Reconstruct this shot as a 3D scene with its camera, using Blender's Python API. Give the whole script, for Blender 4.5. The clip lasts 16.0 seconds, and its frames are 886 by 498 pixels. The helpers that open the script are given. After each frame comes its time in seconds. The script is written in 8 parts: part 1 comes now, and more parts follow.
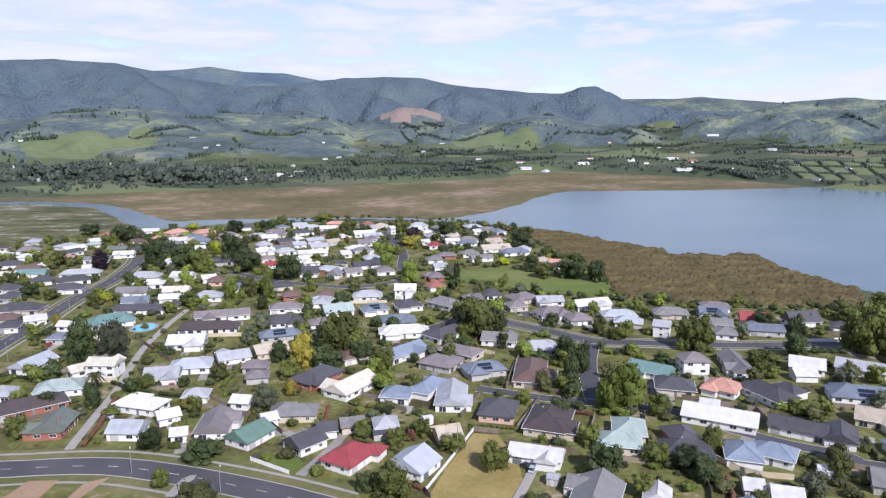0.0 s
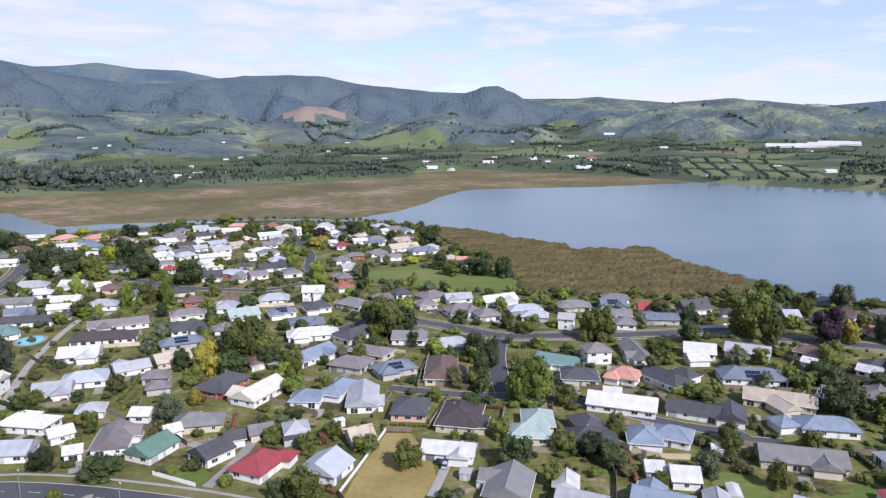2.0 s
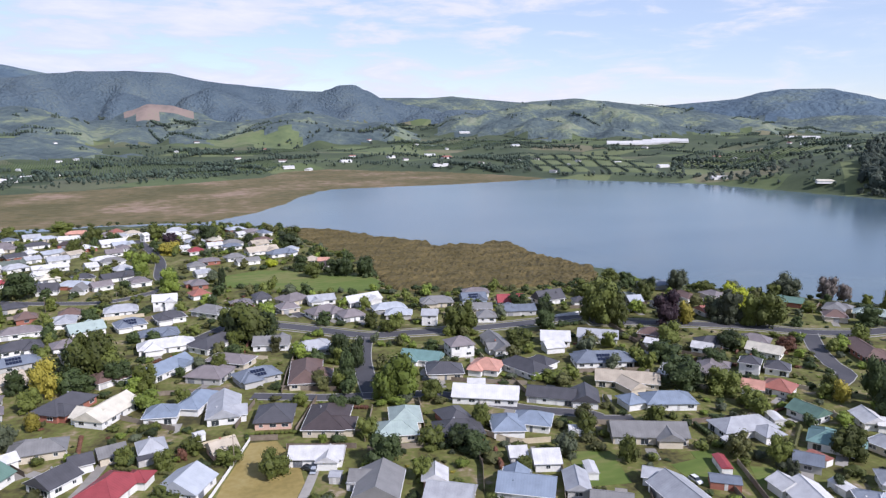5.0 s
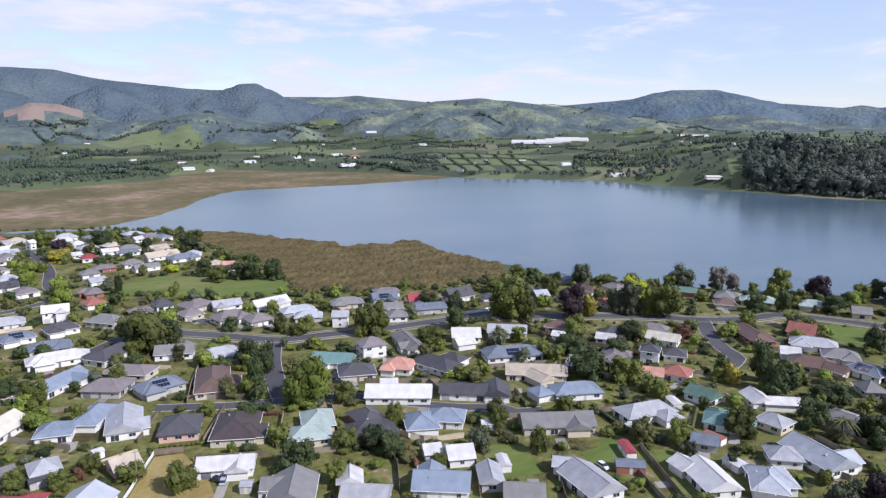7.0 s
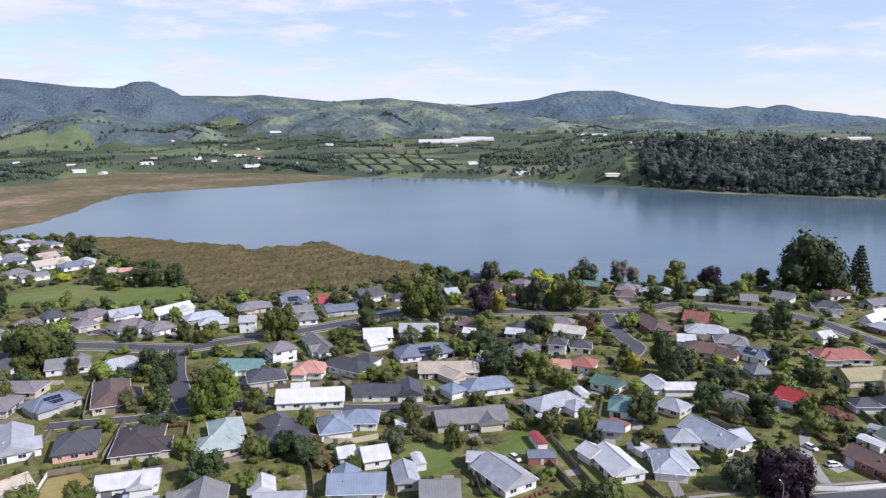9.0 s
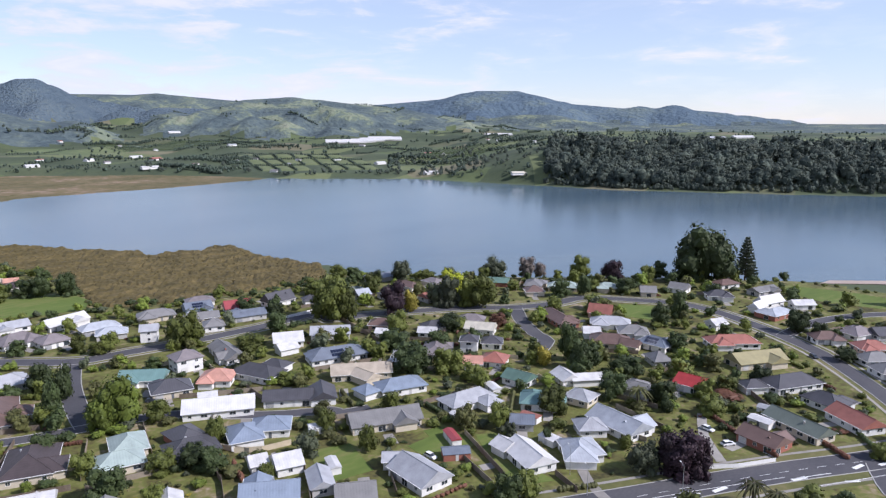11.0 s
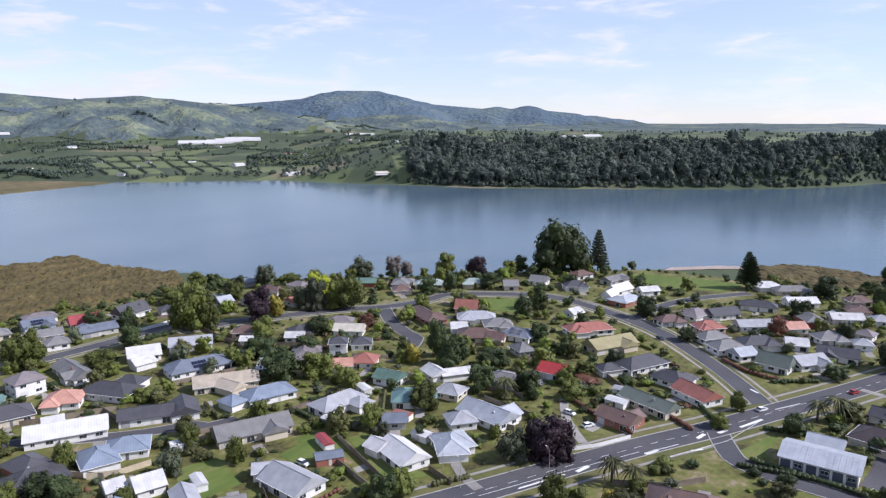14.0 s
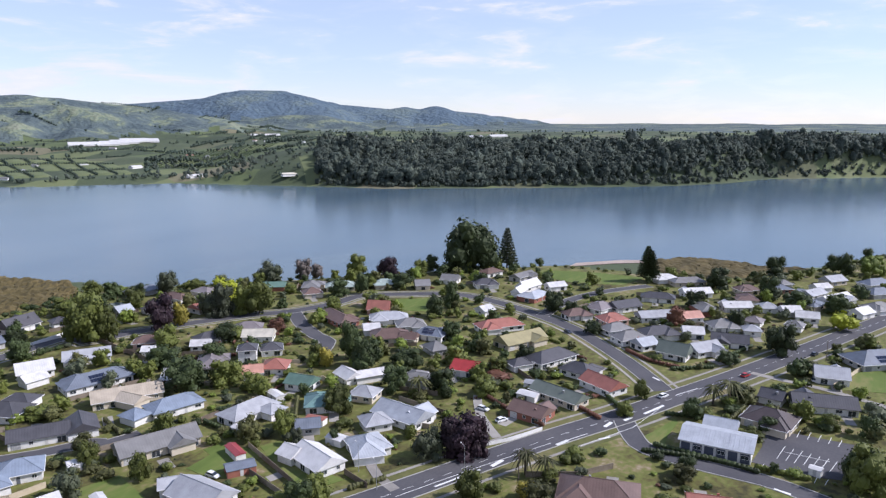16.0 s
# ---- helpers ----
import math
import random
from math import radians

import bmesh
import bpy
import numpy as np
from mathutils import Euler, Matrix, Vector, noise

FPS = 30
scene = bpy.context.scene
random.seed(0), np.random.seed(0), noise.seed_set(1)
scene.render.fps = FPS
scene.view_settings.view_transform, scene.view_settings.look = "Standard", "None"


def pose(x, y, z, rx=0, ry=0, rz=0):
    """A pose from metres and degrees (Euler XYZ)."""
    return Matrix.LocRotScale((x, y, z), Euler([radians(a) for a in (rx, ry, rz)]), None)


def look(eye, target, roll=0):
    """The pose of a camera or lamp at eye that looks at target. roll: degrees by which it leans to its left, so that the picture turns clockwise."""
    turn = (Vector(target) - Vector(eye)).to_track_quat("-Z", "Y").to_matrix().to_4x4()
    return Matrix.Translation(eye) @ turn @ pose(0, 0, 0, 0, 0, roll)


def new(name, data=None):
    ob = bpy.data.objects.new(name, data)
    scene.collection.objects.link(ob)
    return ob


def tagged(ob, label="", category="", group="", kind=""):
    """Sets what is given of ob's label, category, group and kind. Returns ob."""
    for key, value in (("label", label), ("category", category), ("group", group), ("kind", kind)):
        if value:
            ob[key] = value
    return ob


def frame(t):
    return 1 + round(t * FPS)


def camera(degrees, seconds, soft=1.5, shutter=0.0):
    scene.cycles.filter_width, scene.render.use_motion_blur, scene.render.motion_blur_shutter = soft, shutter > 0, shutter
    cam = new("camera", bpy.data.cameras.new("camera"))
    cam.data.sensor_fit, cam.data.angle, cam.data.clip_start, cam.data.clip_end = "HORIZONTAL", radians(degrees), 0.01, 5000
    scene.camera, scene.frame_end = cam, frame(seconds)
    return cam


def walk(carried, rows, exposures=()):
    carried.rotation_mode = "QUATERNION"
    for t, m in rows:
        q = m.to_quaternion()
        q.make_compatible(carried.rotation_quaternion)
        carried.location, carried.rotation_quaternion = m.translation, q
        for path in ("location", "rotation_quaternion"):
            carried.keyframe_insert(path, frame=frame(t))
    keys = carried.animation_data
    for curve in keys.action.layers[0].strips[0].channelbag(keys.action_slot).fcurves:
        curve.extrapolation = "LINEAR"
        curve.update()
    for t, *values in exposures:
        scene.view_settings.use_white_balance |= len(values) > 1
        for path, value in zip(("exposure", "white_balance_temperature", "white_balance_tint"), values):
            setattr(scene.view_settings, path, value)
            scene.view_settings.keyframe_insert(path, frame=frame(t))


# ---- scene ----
cam = camera(64.84, 16.0, soft=1.3)
# a drone hovering at 96 m turns slowly to the right
walk(cam, [
    (0.00, pose(0, 0, 96, 79.691, 0, 0.006)),
    (0.50, pose(0, 0, 96, 79.671, 0, -1.906)),
    (1.00, pose(0, 0, 96, 79.653, 0, -3.819)),
    (1.50, pose(0, 0, 96, 79.635, 0, -5.734)),
    (2.00, pose(0, 0, 96, 79.619, 0, -7.648)),
    (2.50, pose(0, 0, 96, 79.603, 0, -9.562)),
    (3.00, pose(0, 0, 96, 79.589, 0, -11.475)),
    (3.50, pose(0, 0, 96, 79.575, 0, -13.386)),
    (4.00, pose(0, 0, 96, 79.562, 0, -15.296)),
    (4.75, pose(0, 0, 96, 79.544, 0, -18.155)),
    (5.50, pose(0, 0, 96, 79.528, 0, -21.008)),
    (6.50, pose(0, 0, 96, 79.508, 0, -24.801)),
    (7.00, pose(0, 0, 96, 79.499, 0, -26.692)),
    (7.50, pose(0, 0, 96, 79.491, 0, -28.579)),
    (8.00, pose(0, 0, 96, 79.483, 0, -30.463)),
    (8.50, pose(0, 0, 96, 79.475, 0, -32.342)),
    (9.00, pose(0, 0, 96, 79.469, 0, -34.218)),
    (9.80, pose(0, 0, 96, 79.459, 0, -37.213)),
    (10.60, pose(0, 0, 96, 79.452, 0, -40.199)),
    (11.50, pose(0, 0, 96, 79.446, 0, -43.550)),
    (12.00, pose(0, 0, 96, 79.444, 0, -45.408)),
    (12.50, pose(0, 0, 96, 79.443, 0, -47.265)),
    (13.00, pose(0, 0, 96, 79.443, 0, -49.120)),
    (13.50, pose(0, 0, 96, 79.445, 0, -50.975)),
    (14.00, pose(0, 0, 96, 79.448, 0, -52.829)),
    (14.50, pose(0, 0, 96, 79.452, 0, -54.684)),
    (15.00, pose(0, 0, 96, 79.457, 0, -56.540)),
    (15.50, pose(0, 0, 96, 79.465, 0, -58.398)),
    (16.00, pose(0, 0, 96, 79.474, 0, -60.259)),
], exposures=[(0.0, 0.24, 5950, 19), (6.0, 0.19, 5950, 19), (16.0, 0.25, 5950, 19)])
# ---------------------------------------------------------------- light
SUN_AZ, SUN_EL = 150.0, 40.0
world = bpy.data.worlds.new("sky")
scene.world = world
world.use_nodes = True
wn, wl = world.node_tree.nodes, world.node_tree.links
wn.clear()
w_out = wn.new("ShaderNodeOutputWorld")
w_bg = wn.new("ShaderNodeBackground")
w_bg.inputs["Strength"].default_value = 0.122
w_sky = wn.new("ShaderNodeTexSky")
w_sky.sky_type = "NISHITA"
w_sky.sun_disc = False
w_sky.sun_elevation = radians(SUN_EL)
w_sky.sun_rotation = radians(SUN_AZ)
w_sky.air_density, w_sky.dust_density, w_sky.ozone_density = 1.0, 0.0, 3.5
# thin cloud sheets: noise on the sky's direction, flattened towards the horizon
w_tc = wn.new("ShaderNodeTexCoord")
w_sep = wn.new("ShaderNodeSeparateXYZ")
wl.new(w_tc.outputs["Generated"], w_sep.inputs[0])
w_map = wn.new("ShaderNodeMapping")
w_map.inputs["Scale"].default_value = (4.6, 4.6, 21.0)
w_map.inputs["Location"].default_value = (1.3, 0.4, 0.2)
wl.new(w_tc.outputs["Generated"], w_map.inputs[0])
w_noise = wn.new("ShaderNodeTexNoise")
w_noise.inputs["Scale"].default_value = 1.7
w_noise.inputs["Detail"].default_value = 9.0
w_noise.inputs["Roughness"].default_value = 0.58
w_noise.inputs["Distortion"].default_value = 0.3
wl.new(w_map.outputs[0], w_noise.inputs["Vector"])
# more cloud towards the west, clear sky in the east
w_x = wn.new("ShaderNodeMath")
w_x.operation = "MULTIPLY_ADD"
wl.new(w_sep.outputs["X"], w_x.inputs[0])
w_x.inputs[1].default_value = -0.17
w_x.inputs[2].default_value = 0.065
w_add = wn.new("ShaderNodeMath")
w_add.operation = "ADD"
wl.new(w_noise.outputs[0], w_add.inputs[0])
wl.new(w_x.outputs[0], w_add.inputs[1])
w_ramp = wn.new("ShaderNodeValToRGB")
w_ramp.color_ramp.elements[0].position, w_ramp.color_ramp.elements[1].position = 0.47, 0.60
w_ramp.color_ramp.elements[0].color = (0.50, 0.50, 0.50, 1)
w_ramp.color_ramp.elements[1].color = (0.94, 0.94, 0.94, 1)
wl.new(w_add.outputs[0], w_ramp.inputs[0])
w_col = wn.new("ShaderNodeValToRGB")
w_col.color_ramp.elements[0].color = (5.1, 5.55, 6.4, 1)
w_col.color_ramp.elements[1].color = (6.5, 6.45, 6.7, 1)
w_col.color_ramp.elements[0].position, w_col.color_ramp.elements[1].position = 0.45, 0.7
wl.new(w_noise.outputs[0], w_col.inputs[0])
w_mix = wn.new("ShaderNodeMix")
w_mix.data_type = "RGBA"
# haze thins out overhead
w_up = wn.new("ShaderNodeMapRange")
w_up.inputs["From Min"].default_value, w_up.inputs["From Max"].default_value = 0.16, 0.75
w_up.inputs["To Min"].default_value, w_up.inputs["To Max"].default_value = 1.0, 0.22
wl.new(w_sep.outputs["Z"], w_up.inputs[0])
w_thin = wn.new("ShaderNodeMath")
w_thin.operation = "MULTIPLY"
wl.new(w_ramp.outputs[0], w_thin.inputs[0])
wl.new(w_up.outputs[0], w_thin.inputs[1])
wl.new(w_thin.outputs[0], w_mix.inputs[0])
wl.new(w_sky.outputs[0], w_mix.inputs[6])
wl.new(w_col.outputs[0], w_mix.inputs[7])
wl.new(w_mix.outputs[2], w_bg.inputs["Color"])
wl.new(w_bg.outputs[0], w_out.inputs[0])

sun = new("sun", bpy.data.lights.new("sun", "SUN"))
sun.data.energy, sun.data.angle, sun.data.color = 4.9, radians(0.6), (1.0, 0.955, 0.89)
s_a, s_e = radians(SUN_AZ), radians(SUN_EL)
sun.matrix_basis = look((math.sin(s_a) * math.cos(s_e) * 500, math.cos(s_a) * math.cos(s_e) * 500, math.sin(s_e) * 500), (0, 0, 0))


# ---------------------------------------------------------------- materials
def mat(name, colors, scale=1.0, rough=0.8, metal=0.0, bump=0.3, fine=8.0, per_object=0.0, spec=0.3, coord="Object", stretch=(1, 1, 1), positions=None, fine_mix=0.35):
    """Two scales of noise over a ramp of base colours, with a fine relief."""
    m = bpy.data.materials.new(name)
    m.use_nodes = True
    n, l = m.node_tree.nodes, m.node_tree.links
    b = n["Principled BSDF"]
    tc = n.new("ShaderNodeTexCoord")
    mp = n.new("ShaderNodeMapping")
    mp.inputs["Scale"].default_value = stretch
    l.new(tc.outputs[coord], mp.inputs[0])
    n1 = n.new("ShaderNodeTexNoise")
    n1.inputs["Scale"].default_value, n1.inputs["Detail"].default_value = scale, 4.0
    n2 = n.new("ShaderNodeTexNoise")
    n2.inputs["Scale"].default_value, n2.inputs["Detail"].default_value = scale * fine, 3.0
    l.new(mp.outputs[0], n1.inputs["Vector"])
    l.new(mp.outputs[0], n2.inputs["Vector"])
    mx = n.new("ShaderNodeMix")
    mx.inputs[0].default_value = fine_mix
    l.new(n1.outputs[0], mx.inputs[2])
    l.new(n2.outputs[0], mx.inputs[3])
    fac = mx.outputs[0]
    if per_object:
        oi = n.new("ShaderNodeObjectInfo")
        ma = n.new("ShaderNodeMath")
        ma.operation = "MULTIPLY_ADD"
        l.new(oi.outputs["Random"], ma.inputs[0])
        ma.inputs[1].default_value = per_object
        l.new(fac, ma.inputs[2])
        sb = n.new("ShaderNodeMath")
        sb.operation = "SUBTRACT"
        l.new(ma.outputs[0], sb.inputs[0])
        sb.inputs[1].default_value = per_object / 2
        fac = sb.outputs[0]
    rp = n.new("ShaderNodeValToRGB")
    while len(rp.color_ramp.elements) < len(colors):
        rp.color_ramp.elements.new(0.5)
    for i, c in enumerate(colors):
        e = rp.color_ramp.elements[i]
        e.position = positions[i] if positions else 0.3 + 0.4 * i / max(1, len(colors) - 1)
        e.color = (*c, 1)
    l.new(fac, rp.inputs[0])
    l.new(rp.outputs[0], b.inputs["Base Color"])
    b.inputs["Roughness"].default_value, b.inputs["Metallic"].default_value = rough, metal
    b.inputs["Specular IOR Level"].default_value = spec
    if bump:
        bp = n.new("ShaderNodeBump")
        bp.inputs["Strength"].default_value = bump
        bp.inputs["Distance"].default_value = 0.1
        l.new(n2.outputs[0], bp.inputs["Height"])
        l.new(bp.outputs[0], b.inputs["Normal"])
    return m


def by_island(m, spread):
    """Lets every separate crown in a joined mesh have its own tone."""
    n, l = m.node_tree.nodes, m.node_tree.links
    ge = n.new("ShaderNodeNewGeometry")
    ma = n.new("ShaderNodeMath")
    ma.operation = "MULTIPLY_ADD"
    ma.inputs[1].default_value, ma.inputs[2].default_value = spread, 1 - spread / 2
    l.new(ge.outputs["Random Per Island"], ma.inputs[0])
    mx = n.new("ShaderNodeVectorMath")
    mx.operation = "SCALE"
    b = n["Principled BSDF"]
    l.new(b.inputs["Base Color"].links[0].from_socket, mx.inputs[0])
    l.new(ma.outputs[0], mx.inputs["Scale"])
    l.new(mx.outputs[0], b.inputs["Base Color"])
    return m


def tint(c, k):
    return tuple(min(1.0, v * k) for v in c)


def roof_mat(name, c):
    """Painted metal or concrete tile: weathered, streaked, courses along the slope."""
    m = mat(name, [tint(c, 0.75), c, tint(c, 1.18)], scale=0.35, rough=0.5, bump=0.15, fine=14.0, per_object=0.16, spec=0.35)
    n, l = m.node_tree.nodes, m.node_tree.links
    tc = n.new("ShaderNodeTexCoord")
    wv = n.new("ShaderNodeTexWave")
    wv.bands_direction = "X"
    wv.inputs["Scale"].default_value = 0.42
    wv.inputs["Distortion"].default_value = 0.3
    l.new(tc.outputs["Object"], wv.inputs["Vector"])
    b2 = n.new("ShaderNodeBump")
    b2.inputs["Strength"].default_value, b2.inputs["Distance"].default_value = 0.25, 0.06
    l.new(wv.outputs[0], b2.inputs["Height"])
    old = n["Principled BSDF"].inputs["Normal"].links[0].from_socket
    l.new(old, b2.inputs["Normal"])
    l.new(b2.outputs[0], n["Principled BSDF"].inputs["Normal"])
    return m


ROOF = {}
for key, c in dict(
    white=(0.54, 0.53, 0.52), light_grey=(0.35, 0.355, 0.37), grey=(0.19, 0.185, 0.18), dark_grey=(0.075, 0.073, 0.08),
    slate_blue=(0.15, 0.17, 0.205), sky_blue=(0.20, 0.238, 0.295), pale_blue=(0.36, 0.38, 0.41), red=(0.27, 0.055, 0.06), rust=(0.31, 0.125, 0.095),
    salmon=(0.50, 0.265, 0.20), brown=(0.145, 0.095, 0.08), green=(0.11, 0.18, 0.145), mint=(0.31, 0.37, 0.34),
    teal=(0.135, 0.225, 0.21), cream=(0.54, 0.50, 0.41), beige=(0.42, 0.36, 0.28), black_brown=(0.07, 0.055, 0.055),
    mauve=(0.195, 0.17, 0.17), grey_green=(0.13, 0.15, 0.125), khaki=(0.30, 0.265, 0.14), bright_red=(0.40, 0.05, 0.05),
).items():
    ROOF[key] = roof_mat("roof_" + key, c)
WALL = {}
for key, c in dict(white=(0.68, 0.67, 0.64), cream=(0.52, 0.46, 0.36), brick=(0.30, 0.12, 0.085), grey=(0.40, 0.39, 0.37), pink=(0.55, 0.36, 0.28), dark=(0.07, 0.08, 0.11), blue=(0.35, 0.42, 0.50)).items():
    WALL[key] = mat("wall_" + key, [tint(c, 0.85), c, tint(c, 1.08)], scale=0.8, rough=0.75, bump=0.2, fine=12, per_object=0.15)
M_TRIM = mat("white_trim", [(0.68, 0.67, 0.64), (0.8, 0.79, 0.77)], scale=1.0, rough=0.5, bump=0)
M_GLASS = mat("window_glass", [(0.02, 0.025, 0.03), (0.05, 0.06, 0.07)], scale=0.7, rough=0.06, bump=0, spec=0.6, per_object=0.2)
M_DOOR = mat("door_paint", [(0.12, 0.13, 0.15), (0.55, 0.54, 0.52)], scale=0.3, rough=0.5, bump=0.05, per_object=0.5)
M_ASPHALT = mat("asphalt", [(0.055, 0.055, 0.062), (0.075, 0.073, 0.08), (0.10, 0.097, 0.10)], scale=0.06, rough=0.85, bump=0.2, fine=20)
M_KERB = mat("kerb_concrete", [(0.30, 0.29, 0.27), (0.40, 0.39, 0.36)], scale=0.5, rough=0.9, bump=0.1)
M_CONCRETE = mat("concrete", [(0.22, 0.205, 0.185), (0.33, 0.31, 0.28)], scale=0.3, rough=0.9, bump=0.1, fine=12, per_object=0.3)
M_PAINT = mat("road_paint", [(0.62, 0.62, 0.60), (0.8, 0.8, 0.78)], scale=1.5, rough=0.6, bump=0)
M_LAWN = mat("lawn", [(0.07, 0.08, 0.024), (0.12, 0.118, 0.042), (0.19, 0.16, 0.08)], scale=0.05, rough=0.95, bump=0.3, fine=9)
M_FIELD = mat("playing_field_turf", [(0.075, 0.11, 0.022), (0.105, 0.145, 0.03), (0.21, 0.18, 0.075)], scale=0.02, rough=0.95, bump=0.2, fine=12, stretch=(0.6, 1.6, 1))
M_DRY = mat("dry_grass", [(0.19, 0.15, 0.05), (0.27, 0.205, 0.07), (0.32, 0.26, 0.11)], scale=0.07, rough=0.95, bump=0.3, fine=8)
M_FENCE = mat("fence_timber", [(0.13, 0.10, 0.075), (0.26, 0.22, 0.17)], scale=0.4, rough=0.85, bump=0.2, per_object=0.5)
M_FENCE_LIGHT = mat("fence_pale", [(0.45, 0.38, 0.26), (0.6, 0.52, 0.38)], scale=0.6, rough=0.85, bump=0.2, per_object=0.3)
M_BARK = mat("bark", [(0.05, 0.04, 0.03), (0.11, 0.09, 0.07)], scale=2, rough=0.95, bump=0.5)
M_SAND = mat("shore_sand", [(0.30, 0.24, 0.20), (0.42, 0.34, 0.29)], scale=0.05, rough=0.95, bump=0.1)
M_STEEL = mat("galvanised_steel", [(0.38, 0.39, 0.40), (0.5, 0.5, 0.5)], scale=1, rough=0.45, metal=0.6, bump=0)
M_TYRE = mat("tyre_rubber", [(0.02, 0.02, 0.02), (0.035, 0.035, 0.035)], scale=2, rough=0.9, bump=0)
M_MUD = mat("bare_earth", [(0.26, 0.16, 0.10), (0.34, 0.24, 0.16)], scale=0.1, rough=0.95)


def leaf_mat(name, c, spread=0.5):
    return mat(name, [tint(c, 1 - spread), c, tint(c, 1 + spread)], scale=0.45, rough=0.65, bump=0.0, fine=6, per_object=0.30, spec=0.25)


LEAF = {}
for key, c in dict(mid=(0.081, 0.095, 0.019), dark=(0.036, 0.051, 0.016), lime=(0.28, 0.31, 0.02), purple=(0.022, 0.012, 0.016), grey=(0.065, 0.076, 0.042), yellow=(0.20, 0.17, 0.025),
                   bright=(0.115, 0.150, 0.024), rust=(0.11, 0.05, 0.03), olive=(0.066, 0.068, 0.022), bare=(0.13, 0.11, 0.095)).items():
    LEAF[key] = leaf_mat("foliage_" + key, c)


# ---------------------------------------------------------------- land forms
def inside(poly, X, Y):
    """Signed distance in metres to the outline, positive within."""
    P = np.array(poly, float)
    Q = np.roll(P, -1, 0)
    best = np.full(X.shape, 1e18)
    odd = np.zeros(X.shape, bool)
    for (ax, ay), (bx, by) in zip(P, Q):
        dx, dy = bx - ax, by - ay
        k = np.clip(((X - ax) * dx + (Y - ay) * dy) / (dx * dx + dy * dy + 1e-9), 0, 1)
        best = np.minimum(best, (X - ax - k * dx) ** 2 + (Y - ay - k * dy) ** 2)
        if ay != by:
            odd ^= ((ay > Y) != (by > Y)) & (X < ax + (Y - ay) * dx / dy)
    return np.where(odd, 1, -1) * np.sqrt(best)


def sstep(v, a, b):
    k = np.clip((v - a) / (b - a), 0, 1)
    return k * k * (3 - 2 * k)


def wob(X, Y, size, seed=0):
    """Smooth bumps between about -1 and 1."""
    a = np.zeros(np.shape(X))
    rng = np.random.RandomState(seed + 7)
    for i in range(7):
        ang, ph, k = rng.uniform(0, 6.283), rng.uniform(0, 6.283), rng.uniform(0.6, 2.1) * 6.283 / size
        a = a + np.sin((X * np.cos(ang) + Y * np.sin(ang)) * k + ph + 0.8 * np.sin((X * np.sin(ang) - Y * np.cos(ang)) * k * 0.7 + ph * 2))
    return a / 4.0

ESTUARY = [(-352.4, 546), (-337.6, 567.1), (-328, 621), (-295.9, 634.4), (-257.1, 648.3), (-203.1, 682), (-150.7, 698.1), (-84.7, 719.3), (-37.5, 715), (9, 694.2), (35.7, 663.2), (68.1, 634.8), (73.4, 573.1), (91.3, 512.9), (103.5, 452.9), (99.7, 391.3), (128.9, 371), (187.4, 363.9), (220.5, 368.6), (186.8, 357.5), (209, 355.3), (236.9, 368), (270.4, 342.2), (304, 306.8), (330, 279.7), (353.5, 257.7), (383.2, 229.2), (432.9, 174.2), (443.1, 134.3), (440.9, 97), (450.4, 58), (474.4, 38), (505.2, 10.6), (583.8, -32.5), (770, -300), (1080, -500), (1800, -500), (1460.3, -67), (1314.7, 118.4), (1204, 157.7), (1113, 218.7), (1001.4, 360.7), (902.7, 500.2), (854.4, 568.4), (821, 700.5)]
ESTUARY += [(778, 834.8), (755, 936.8), (726, 967.7), (630.9, 1039), (583.3, 1104.9), (525.9, 1190.9), (438.3, 1304.6), (347.4, 1362.2), (251.1, 1441.7), (152.7, 1392.6), (97.9, 1263.6), (-32.6, 1178.3), (-166.1, 1113.7), (-288.4, 1064.9), (-400.6, 1020.2), (-503.9, 979), (-526.6, 933.8), (-581.7, 912.7), (-1080, 1080), (-840, 670)]
WATER = [(-33.9, 701.2), (9.4, 726.7), (54.5, 778.5), (94, 849.7), (125, 927.7), (161, 988), (185.5, 1012.7), (261.6, 1021.3), (389.2, 1030.2), (532.3, 1066.4), (568.5, 1077.2), (614.7, 1012.7), (706.7, 942.2), (738, 916), (764.4, 820.2), (803.5, 685.7), (836.8, 556.8), (884, 489.9), (976.3, 351.6), (1084.5, 212.9), (1171.8, 153.3), (1277.3, 114.8), (1424.6, -65.6), (1740, -480), (1080, -460), (770, -265), (602.3, -33.3), (542.5, -1.9), (518.9, 24.6), (513.6, 45.2), (520.4, 60.5), (521.6, 87.5), (501.1, 110.9), (469.4, 142.5), (454, 161.8), (440.8, 177.4), (390.1, 233.3), (359.9, 262.3), (335.8, 284.6), (309.4, 312.1), (275.1, 348.1), (258.2, 377.9), (257.4, 406.5), (244.6, 416.7), (241.5, 437.1)]
WATER += [(233.2, 464.9), (236.2, 492.3), (237.6, 518.3), (222.4, 522.8), (209.3, 511.5), (191.4, 520.5), (172.7, 515.9), (171.5, 539.5), (152.2, 567.9), (138.8, 570.7), (133.8, 590.5), (111.1, 627.8), (85, 644.7), (41.4, 666.2), (-2.3, 685.2)]
